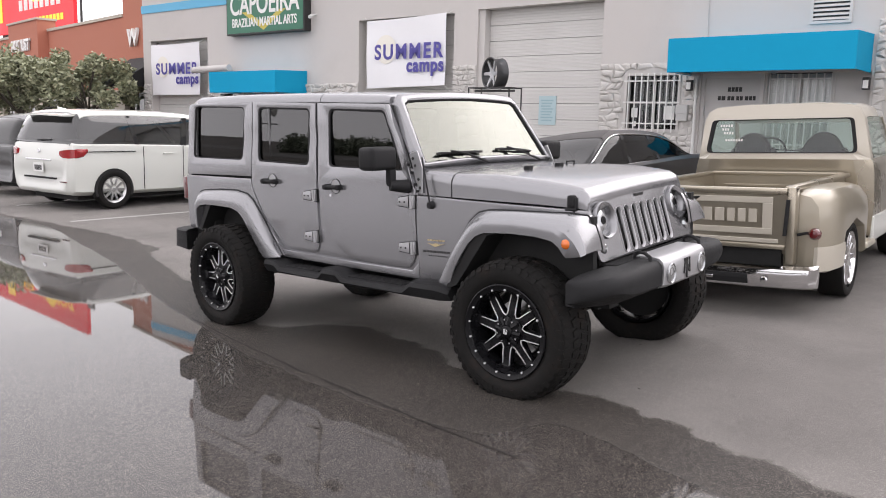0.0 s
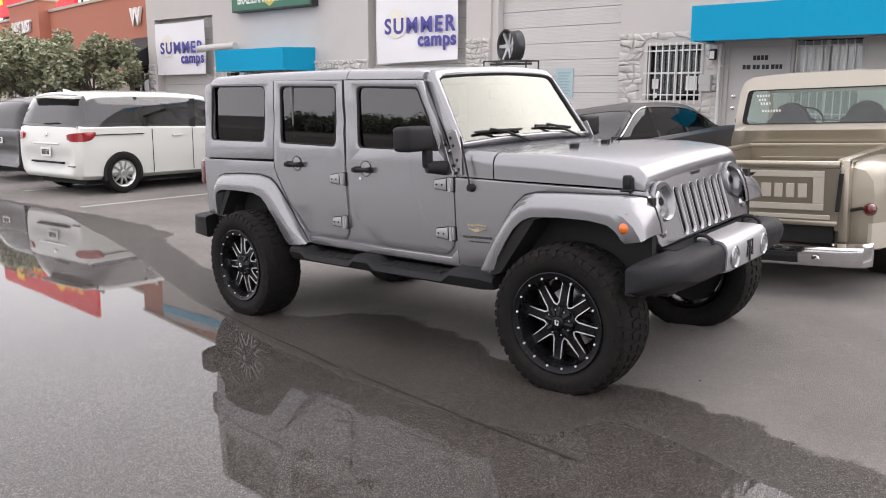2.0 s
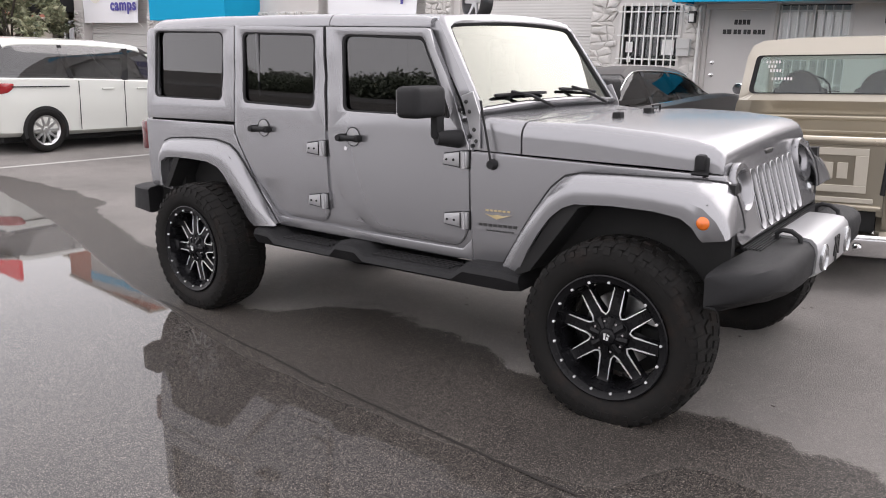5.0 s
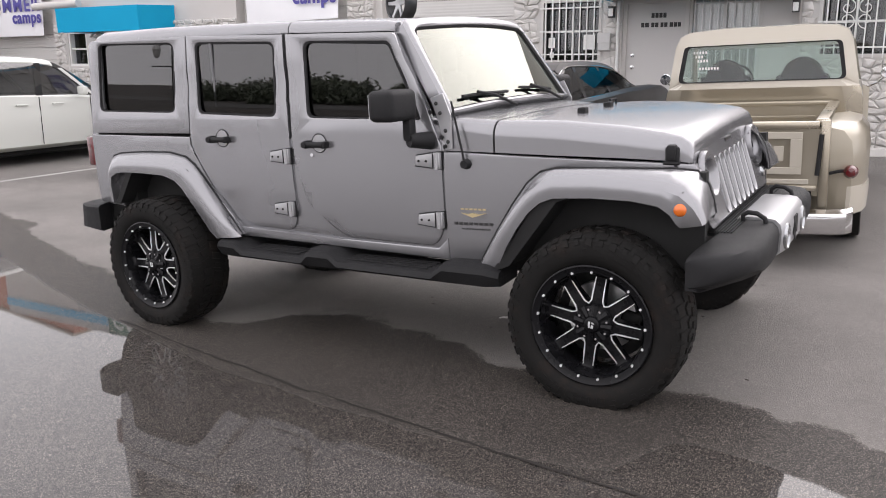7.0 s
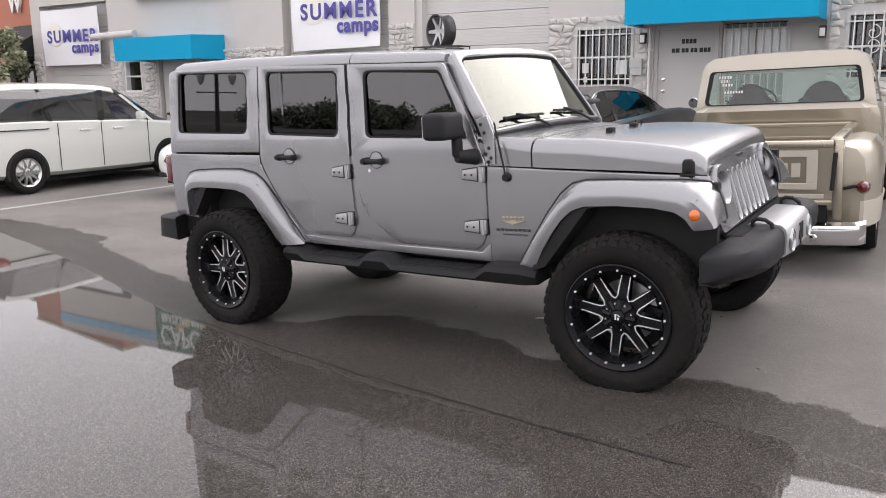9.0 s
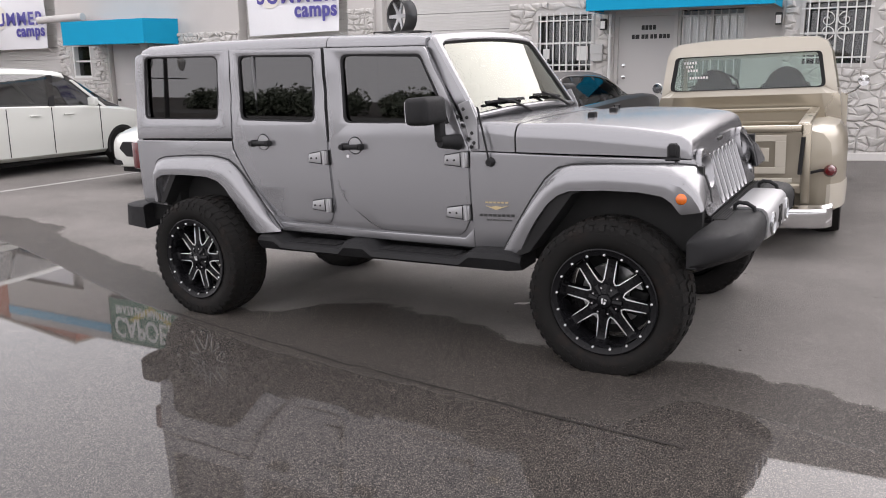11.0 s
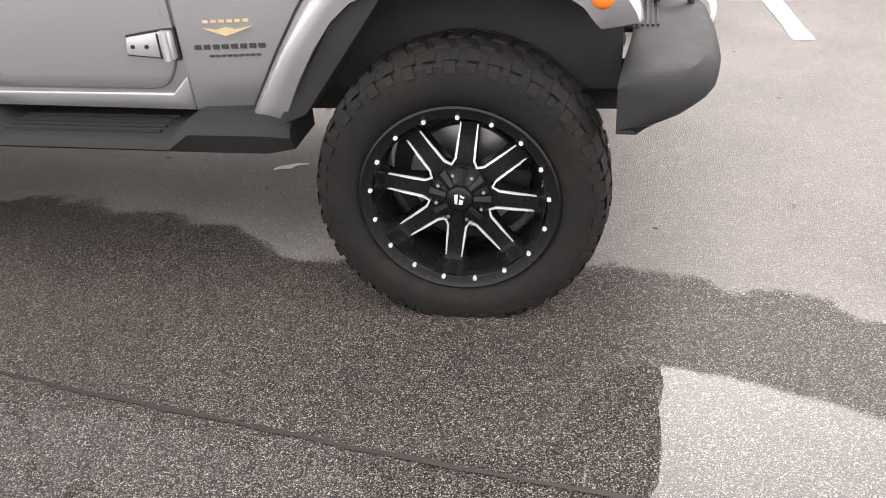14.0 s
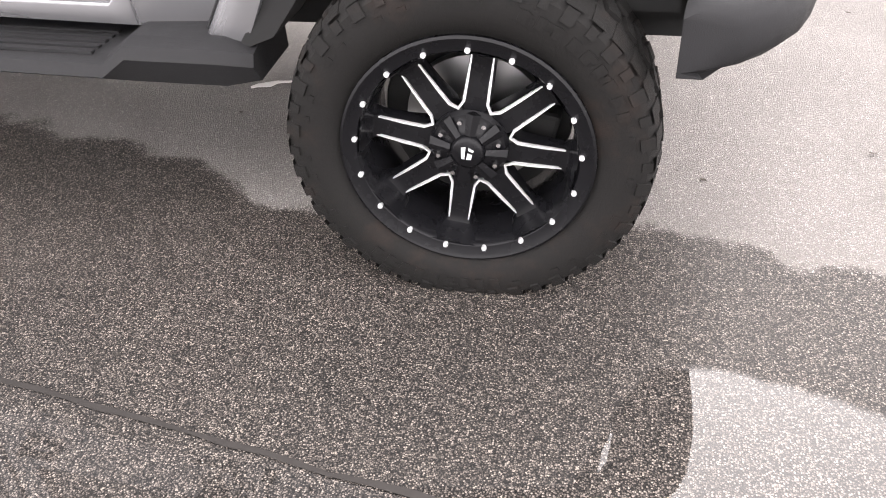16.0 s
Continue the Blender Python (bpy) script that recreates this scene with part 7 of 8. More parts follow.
part("trim_bar", boxes((-0.42, 0.42, -0.855, -0.81, 0.87, 0.895), bevel=0.005), CHROME, van)
plate_bars(van, -0.16, 0.16, -0.845, 0.66, 0.82)
part("rail_slot", boxes((0.982, 0.997, -0.55, 0.45, 1.03, 1.045)), BLACK_PLASTIC, van)
for s in (-1, 1):
    for hy in (1.05, 1.75):
        part("door_handle", boxes((*sorted((s * 0.985, s * 1.01)), hy, hy + 0.22, 0.98, 1.005), bevel=0.008), WHITE_PAINT, van)
    for sy in (0.62, 1.5, 2.55):
        part("door_seam", boxes((*sorted((s * 0.982, s * 0.9925)), sy, sy + 0.008, 0.34, 1.12)), BLACK_PLASTIC, van)
    bm = bmesh.new()
    box(bm, *sorted((s * 0.98, s * 1.16)), 2.28, 2.38, 1.12, 1.27, bevel=0.03)
    part("wing_mirror", bm, WHITE_PAINT, van, smooth=True)
    bm = bmesh.new()
    box(bm, *sorted((s * 0.60, s * 0.86)), 3.50, 3.84, 0.82, 0.98, bevel=0.03)
    part("headlamp", bm, LAMP_GLASS, van, smooth=True)
part("emblem", loft(bmesh.new(), [[(0.055 * r * math.cos(2 * math.pi * k / 16), -0.815 - d, 1.03 + 0.035 * r * math.sin(2 * math.pi * k / 16)) for k in range(16)] for r, d in ((1.0, 0.0), (1.0, 0.014), (0.8, 0.02))]), CHROME, van, "plain oval emblem")
part("rear_wiper", rod(bmesh.new(), (-0.06, -0.80, 1.215), (0.36, -0.785, 1.235), 0.012, 6), BLACK_PLASTIC, van)
part("reflector", boxes((0.66, 0.86, -0.85, -0.80, 0.50, 0.52), bevel=0.005), DARK_RED_LENS, van)
part("bumper_slot", boxes((-0.5, 0.5, -0.85, -0.77, 0.545, 0.575)), BLACK_PLASTIC, van)
part("roof_fin", loft(bmesh.new(), [[(-0.03, -0.36, 1.75), (0.03, -0.45, 1.74), (0, -0.45, 1.82)], [(-0.02, -0.2, 1.75), (0.02, -0.2, 1.75), (0, -0.2, 1.765)]]), WHITE_PAINT, van)

SUV_BODY = [(-1.0, 0.42, 0.6, 0.70, 0.6, 0), (-1.04, 0.32, 0.78, 0.84, 0.80, 0), (-0.98, 0.28, 0.88, 0.91, 1.05, 0), (0, 0.25, 0.90, 0.93, 1.08, 0), (1.5, 0.25, 0.90, 0.93, 1.05, 0), (2.4, 0.25, 0.89, 0.92, 1.04, 0.03), (3.2, 0.28, 0.80, 0.86, 0.95, 0.04), (3.5, 0.34, 0.55, 0.62, 0.75, 0.0)]
SUV_HOUSE = [(-0.98, 0.84, 1.03, 0.8, 1.06), (-0.85, 0.87, 1.06, 0.74, 1.4), (-0.6, 0.88, 1.07, 0.70, 1.60), (0, 0.885, 1.07, 0.71, 1.66), (1.0, 0.88, 1.05, 0.70, 1.64), (1.6, 0.87, 1.04, 0.66, 1.5), (2.3, 0.80, 1.03, 0.68, 1.06)]
PIL = [(0.1, 0.0, 0.09, BLACK_PLASTIC), (1.0, 0.05, 0.09, BLACK_PLASTIC), (1.95, -0.45, 0.07, BLACK_PLASTIC)]
suv = road_car("dark_suv", onto(-12.6, 2.6, 5), "dark grey estate car parked on the asphalt", "car", GREY_PAINT, SUV_BODY, SUV_HOUSE, PIL, [(0, 0.925), (2.65, 0.91)], 0.35, 0.22, 8, ALU)
plate_bars(suv, -0.16, 0.16, -1.05, 0.75, 0.90)
part("trim_bar", boxes((-0.5, 0.5, -1.06, -1.02, 0.92, 0.945)), CHROME, suv)
redcar = road_car("red_hatchback", onto(-15.4, 2.7, 5), "dark red hatchback parked on the asphalt", "car", RED_PAINT, SUV_BODY, [(y, a, z, b, zr - 0.12 if zr > 1.3 else zr) for y, a, z, b, zr in SUV_HOUSE], PIL, [(0, 0.925), (2.65, 0.91)], 0.33, 0.21, 8, ALU)
plate_bars(redcar, -0.16, 0.16, -1.05, 0.75, 0.90)
for c in (suv, redcar):
    for s in (-1, 1):
        part("tail_lamp", boxes((*sorted((s * 0.55, s * 0.88)), -1.03, -0.9, 0.86, 0.98), bevel=0.02), RED_LENS, c)
far = onto(-19.5, 6.5, 95)
road_car("black_truck", far, "black pickup truck parked by the trees", "truck", BLACK_PAINT, [(y, a + 0.15, b, w, z + 0.25, cr) for y, a, b, w, z, cr in SUV_BODY], [(y, a, z + 0.25, b, zr + 0.25) for y, a, z, b, zr in SUV_HOUSE], PIL, [(0, 0.925), (2.65, 0.91)], 0.42, 0.25, 6, ALU)
road_car("white_saloon", onto(-17.6, 4.0, 5), "white saloon car parked on the asphalt", "car", WHITE_PAINT, SUV_BODY, [(y, a, z, b, zr - 0.2 if zr > 1.3 else zr) for y, a, z, b, zr in SUV_HOUSE], PIL, [(0, 0.925), (2.65, 0.91)], 0.33, 0.21, 8, ALU)

# white saloon, nose to the yard
SALOON_BODY = [(-2.45, 0.40, 0.55, 0.62, 0.60, 0.0), (-2.42, 0.30, 0.74, 0.80, 0.85, 0.01), (-2.2, 0.24, 0.84, 0.87, 0.98, 0.02), (-1.4, 0.22, 0.88, 0.91, 0.98, 0.01), (0, 0.2, 0.89, 0.92, 0.95, 0), (1.0, 0.2, 0.88, 0.91, 0.93, 0.02), (1.7, 0.22, 0.85, 0.89, 0.87, 0.06), (2.15, 0.24, 0.76, 0.83, 0.76, 0.06), (2.38, 0.27, 0.58, 0.66, 0.66, 0.03), (2.44, 0.32, 0.42, 0.48, 0.55, 0.0)]
SALOON_HOUSE = [(-1.75, 0.72, 0.98, 0.62, 1.01), (-1.1, 0.80, 0.97, 0.60, 1.30), (-0.7, 0.83, 0.96, 0.60, 1.40), (0, 0.84, 0.95, 0.61, 1.43), (0.45, 0.84, 0.94, 0.60, 1.38), (0.9, 0.82, 0.93, 0.60, 1.16), (1.35, 0.76, 0.92, 0.66, 0.95)]
wcar = road_car("white_saloon", onto(-6.15, 5.75, 184), "white saloon car with its dark grille towards the yard", "car", WHITE_PAINT, SALOON_BODY, SALOON_HOUSE, [(-0.1, 0.0, 0.07, BLACK_PLASTIC), (1.0, -0.42, 0.07, WHITE_PAINT), (-1.1, 0.3, 0.09, WHITE_PAINT)], [(-1.4, 0.905), (1.45, 0.895)], 0.33, 0.22, 10, ALU)
bm = bmesh.new()
prism(bm, [(-0.36, 0.66), (0.36, 0.66), (0.44, 0.56), (0.30, 0.44), (-0.30, 0.44), (-0.44, 0.56)], 2.395, 2.465, bevel=0.01)
part("grille", bm, BLACK_PLASTIC, wcar)
part("grille_ring", lathe(bmesh.new(), [(0.062, 0), (0.072, 0.006), (0.078, 0)], 20), CHROME, wcar).matrix_local = pose(0, 2.467, 0.57)
part("lower_vent", boxes((-0.62, 0.62, 2.36, 2.43, 0.30, 0.38), bevel=0.015), BLACK_PLASTIC, wcar)
for s in (-1, 1):
    bm = loft(bmesh.new(), [[(s * 0.45, 2.37, 0.68), (s * 0.45, 2.40, 0.64), (s * 0.45, 2.36, 0.62)], [(s * 0.68, 2.26, 0.73), (s * 0.70, 2.28, 0.68), (s * 0.68, 2.24, 0.64)], [(s * 0.80, 2.05, 0.78), (s * 0.82, 2.08, 0.75), (s * 0.80, 2.05, 0.72)]])
    part("headlamp", bm, LAMP_GLASS, wcar, smooth=True)

# black saloon between the off-road car and the building
IMP_BODY = [(-2.72, 0.42, 0.6, 0.7, 0.62, 0), (-2.68, 0.32, 0.84, 0.88, 0.90, 0.02), (-2.4, 0.26, 0.94, 0.96, 1.02, 0.03), (-1.4, 0.24, 0.96, 0.985, 1.03, 0.02), (0, 0.22, 0.96, 0.985, 0.98, 0), (1.0, 0.22, 0.96, 0.98, 0.95, 0.02), (2.0, 0.24, 0.93, 0.96, 0.90, 0.05), (2.5, 0.28, 0.85, 0.88, 0.80, 0.04), (2.66, 0.34, 0.7, 0.74, 0.66, 0)]
IMP_HOUSE = [(-1.75, 0.80, 1.02, 0.64, 1.05), (-1.2, 0.87, 1.01, 0.62, 1.28), (-0.75, 0.89, 1.0, 0.63, 1.385), (0.0, 0.90, 0.98, 0.65, 1.415), (0.45, 0.90, 0.96, 0.64, 1.38), (0.95, 0.89, 0.95, 0.66, 1.14), (1.3, 0.85, 0.94, 0.72, 0.97)]
IMP_BODY = [(y * 0.86, a, b, w, z * 1.12, c) for y, a, b, w, z, c in IMP_BODY]
IMP_HOUSE = [(y * 0.86, a, z * 1.12, a - 0.36 * (zr * 1.075 - z * 1.12), zr * 1.075) for y, a, z, b, zr in IMP_HOUSE]
imp = road_car("black_saloon", onto(-0.16, 4.75, 176), "black saloon car with chrome window trim, parked by the workshop", "car", BLACK_PAINT, IMP_BODY, IMP_HOUSE,
               [(-1.12, 0.39, 0.05, BLACK_PAINT), (-0.53, 0.10, 0.05, BLACK_PAINT), (0.13, 0.0, 0.06, BLACK_PAINT), (1.02, -0.52, 0.09, BLACK_PAINT)],
               [(-1.29, 0.98), (1.25, 0.97)], 0.34, 0.22, 5, ALU, roof_mat=surface("dull_black_roof", (0.05, 0.045, 0.043), 0.5, vary=0.2, scale=3))
for k in (-1, 1):
    for name, line in (("belt_trim", [(w + 0.008, y, zb - 0.01) for y, w, zb, wr, zr in finer(IMP_HOUSE)]), ("roof_trim", [(wr + 0.026, y, zr - 0.066) for y, w, zb, wr, zr in finer(IMP_HOUSE) if zr > zb + 0.08])):
        part(name, tube(bmesh.new(), [(k * x, y, z) for x, y, z in line], 0.007, 6), CHROME, imp)
part("grille", boxes((-0.42, 0.42, 2.24, 2.33, 0.52, 0.72), bevel=0.02), CHROME, imp)

# ---- the old pickup truck ----
PK = thing("pickup_truck", onto(2.64, 3.2, 5.8), "cream and bronze old step-side pickup truck parked on asphalt", "truck")
for s in (-1, 1):
    bm = bmesh.new()
    prism(bm, [(-1.02, 0.50), (1.0, 0.50), (1.0, 1.02), (-1.02, 1.02)], *sorted((s * 0.635, s * 0.665)), bevel=0.0)
    bm.transform(Matrix(((0, 1, 0, 0), (1, 0, 0, 0), (0, 0, 1, 0), (0, 0, 0, 1))))
    side = part("bed_side", bm, GOLD_PAINT, PK)
    part("top_rail", boxes((*sorted((s * 0.625, s * 0.715)), -1.0, 1.02, 1.015, 1.055), bevel=0.014), GOLD_PAINT, side, smooth=True)
    bm = bmesh.new()
    box(bm, *sorted((s * 0.665, s * 0.73)), -1.08, -0.96, 0.42, 1.05, bevel=0.012)
    part("corner_post", bm, GOLD_PAINT, PK, smooth=True)
    # bulging rear fender
    rows = []
    for y, w, zt, zb in ((-0.95, 0.80, 0.90, 0.40), (-0.92, 0.88, 0.985, 0.36), (-0.80, 0.95, 1.02, 0.34), (-0.55, 0.985, 1.035, 0.34), (-0.40, 0.985, 1.035, 0.62), (0.0, 0.985, 1.03, 0.70), (0.40, 0.98, 1.0, 0.60), (0.55, 0.97, 0.96, 0.34), (0.72, 0.93, 0.86, 0.33), (0.86, 0.82, 0.68, 0.33), (0.90, 0.72, 0.5, 0.33)):
        rows.append([(s * 0.62, y, zt - 0.02), (s * (w - 0.16), y, zt), (s * (w - 0.07), y, zt - 0.025), (s * (w - 0.015), y, zt - 0.10), (s * w, y, zt - 0.22 if zt - 0.22 > zb else (zt + zb) / 2), (s * (w - 0.01), y, zb + 0.02), (s * (w - 0.04), y, zb), (s * 0.62, y, zb)])
    bm = loft(bmesh.new(), rows)
    fen = part("rear_fender", bm, BEIGE_PAINT, PK, "beige rounded rear fender", smooth=True)
    rows = [[(s * (w + 0.004), y, 0.56), (s * (w + 0.007), y, 0.50), (s * (w - 0.002), y, 0.36), (s * (w - 0.05), y, 0.36), (s * (w - 0.05), y, 0.56)] for y, w in ((-0.93, 0.87), (-0.8, 0.95), (-0.6, 0.98), (-0.47, 0.985))]
    part("fender_skirt", loft(bmesh.new(), rows), CREAM_PAINT, fen, smooth=True)
    part("step", boxes((*sorted((s * 0.64, s * 0.97)), 0.62, 1.02, 0.36, 0.42), bevel=0.02), CREAM_PAINT, PK)
    bm = lathe(bmesh.new(), [(0.001, -0.05), (0.03, -0.045), (0.045, -0.02), (0.05, 0.0), (0.04, 0.03), (0.012, 0.06)], 18)
    lamp = part("tail_lamp", bm, DARK_RED_LENS, PK, "round dark red tail lamp", smooth=True)
    lamp.matrix_local = pose(s * 0.87, -1.02, 0.68)
    part("lamp_bracket", tube(bmesh.new(), [(s * 0.72, -0.99, 0.66), (s * 0.80, -0.99, 0.68), (s * 0.87, -0.98, 0.68)], 0.012), BLACK_PLASTIC, lamp).matrix_local = pose(-s * 0.87, 1.02, -0.68)
    for k, (a, b) in enumerate((((s * 0.675, -1.085, 0.95), (s * 0.665, -1.085, 0.80)), ((s * 0.665, -1.085, 0.80), (s * 0.655, -1.085, 0.66)))):
        part("tailgate_chain", rod(bmesh.new(), a, b, 0.016, 8), BLACK_PLASTIC, PK)
    for wy, wx in ((0.0, 0.86), (2.92, 0.86)):
        plain_wheel(PK, pose(s * (wx - 0.03), wy, 0.345, 0, 0, 90 if s > 0 else -90), 0.345, 0.255, 0.24, 14, CHROME)
part("bed_floor", boxes((-0.635, 0.635, -1.0, 1.0, 0.50, 0.54)), GOLD_PAINT, PK)
for k in range(8):
    part("floor_strip", boxes((-0.53 + 0.145 * k, -0.50 + 0.145 * k, -0.98, 0.98, 0.54, 0.55)), GOLD_PAINT, PK)
bm = boxes((-0.635, 0.635, 0.97, 1.0, 0.50, 1.03))
box(bm, -0.66, 0.66, 0.95, 1.02, 1.02, 1.06, bevel=0.012)
fr = part("bed_front", bm, GOLD_PAINT, PK)
part("panel_rib", boxes((-0.52, 0.52, 0.958, 0.97, 0.90, 0.925), (-0.50, 0.50, 0.958, 0.97, 0.62, 0.64), (-0.50, -0.48, 0.958, 0.97, 0.64, 0.88), (0.48, 0.50, 0.958, 0.97, 0.64, 0.88), bevel=0.004), GOLD_PAINT, fr)
bm = boxes((-0.66, 0.66, -1.05, -1.02, 0.54, 1.0))
box(bm, -0.662, 0.662, -1.066, -1.01, 0.985, 1.04, bevel=0.016)
box(bm, -0.655, 0.655, -1.062, -1.02, 0.545, 0.58, bevel=0.01)
tg = part("tailgate", bm, GOLD_PAINT, PK, "bronze tailgate with a cream framed panel", smooth=True)
part("tailgate_frame", boxes((-0.55, 0.55, -1.060, -1.05, 0.915, 0.965), (-0.55, 0.55, -1.060, -1.05, 0.66, 0.71), (-0.55, -0.47, -1.060, -1.05, 0.71, 0.915), (0.47, 0.55, -1.060, -1.05, 0.71, 0.915), bevel=0.003), CREAM_PAINT, tg, "cream painted frame")
part("tailgate_rib", boxes((-0.60, 0.60, -1.058, -1.05, 0.59, 0.625), bevel=0.004), CREAM_PAINT, tg)
lx = -0.40
for k, w in enumerate((0.075, 0.08, 0.07, 0.085, 0.08, 0.085, 0.07, 0.07, 0.075)):
    bm = boxes((lx, lx + w - 0.008, -1.056, -1.049, 0.755, 0.865), bevel=0.003)
    part("letter_bar", bm, CREAM_PAINT, tg, "plain cream letter shape")
    lx += w + 0.018
bm = loft(bmesh.new(), [[(x, y, 0.235), (x, y - 0.05, 0.25), (x, y - 0.085, 0.32), (x, y - 0.07, 0.40), (x, y, 0.42), (x, y + 0.03, 0.33)] for x, y in ((-0.90, -0.97), (-0.86, -1.06), (-0.74, -1.11), (-0.4, -1.15), (0, -1.165), (0.4, -1.15), (0.74, -1.11), (0.86, -1.06), (0.90, -0.97))])
bump = part("rear_bumper", bm, CHROME, PK, "curved chrome rear bumper", smooth=True)
part("bumper_recess", loft(bmesh.new(), [[(x, y - 0.088, 0.275), (x, y - 0.094, 0.32), (x, y - 0.09, 0.355), (x, y - 0.05, 0.355), (x, y - 0.05, 0.275)] for x, y in ((-0.56, -1.13), (-0.3, -1.153), (0, -1.163), (0.3, -1.153), (0.42, -1.147))]), BLACK_PLASTIC, bump)
for x in (-0.12, 0.12):
    part("plate_lamp", boxes((x - 0.03, x + 0.03, -1.268, -1.25, 0.30, 0.33), bevel=0.005), CHROME, bump)
part("bumper_bolt", lathe(bmesh.new(), [(0.001, -1.252), (0.022, -1.25), (0.03, -1.235)], 14), CHROME, bump).matrix_local = Matrix.Translation((0.55, 0, 0.315))
part("valance", boxes((-0.62, 0.62, -1.02, -0.9, 0.36, 0.54)), UNDER, PK)

CAB = [(0.89, 0.42), (0.915, 0.75), (0.90, 1.06), (0.885, 1.15), (0.865, 1.19), (0.83, 1.40), (0.795, 1.60), (0.75, 1.69), (0.66, 1.735), (0.35, 1.755)]


rear = arc_corner([(x, z, 0.0) for x, z in CAB] + [(-x, z, 0.0) for x, z in CAB[::-1]], 0)
hole = arc_corner([(-0.755, 1.25), (-0.70, 1.60), (0.70, 1.60), (0.755, 1.25)], 0.05)
for zlo, zhi, mat, nm in ((0.3, 1.185, GOLD_PAINT, "cab_lower_back"), (1.185, 2.0, CREAM_PAINT, "cab_upper_back")):
    bm = bmesh.new()
    es = []
    for loop in (rear, hole):
        vs = [bm.verts.new((x, 0, z)) for x, z in loop]
        es += [bm.edges.new((vs[i], vs[(i + 1) % len(vs)])) for i in range(len(vs))]
    bmesh.ops.triangle_fill(bm, use_beauty=True, use_dissolve=False, edges=es)
    bmesh.ops.bisect_plane(bm, geom=list(bm.verts) + list(bm.edges) + list(bm.faces), plane_co=(0, 0, 1.185), plane_no=(0, 0, 1))
    bmesh.ops.delete(bm, geom=[f for f in bm.faces if not zlo < f.calc_center_median().z < zhi], context="FACES")
    r = bmesh.ops.extrude_face_region(bm, geom=list(bm.faces))
    for g in r["geom"]:
        if isinstance(g, bmesh.types.BMVert):
            g.co.y = 0.03
    for v in bm.verts:
        v.co.y += 1.06 + max(0, v.co.z - 1.2) * 0.10 + 0.10 * smooth_step(0.76, 0.9, abs(v.co.x))
    part(nm, bm, mat, PK, smooth=True)
bm = bmesh.new()
vs = [bm.verts.new((x, 1.075 + max(0, z - 1.2) * 0.10, z)) for x, z in hole]
bm.faces.new(vs)
o = part("rear_window", bm, CAR_GLASS, PK, "clear cab rear window")
o.visible_shadow = False
c0 = Vector((0, 1.42))
bm = bmesh.new()
rows = []
for x, z in hole:
    d = (c0 - Vector((x, z))).normalized() * 0.03
    yy = 1.06 + max(0, z - 1.2) * 0.10
    rows.append([(x - d.x * 0.2, yy - 0.012, z - d.y * 0.2), (x + d.x, yy - 0.004, z + d.y), (x + d.x, yy + 0.03, z + d.y), (x - d.x * 0.2, yy + 0.03, z - d.y * 0.2)])
rows.append(rows[0])
loft(bm, rows, cap=False)
part("window_seal", bm, BLACK_PLASTIC, PK)
bm = loft(bmesh.new(), [[(x, y, z) for x, z in ((0.795 * k, 1.60 + d), (0.75 * k, 1.69 + d), (0.66 * k, 1.735 + d), (0.35 * k, 1.755 + d), (-0.35 * k, 1.755 + d), (-0.66 * k, 1.735 + d), (-0.75 * k, 1.69 + d), (-0.795 * k, 1.60 + d), (-0.74 * k, 1.59 + d), (0.74 * k, 1.59 + d))] for y, k, d in ((1.165, 1.0, 0.0), (1.4, 1.0, 0.012), (1.9, 0.99, 0.01), (2.12, 0.96, -0.03))])
part("cab_roof", bm, CREAM_PAINT, PK, smooth=True)
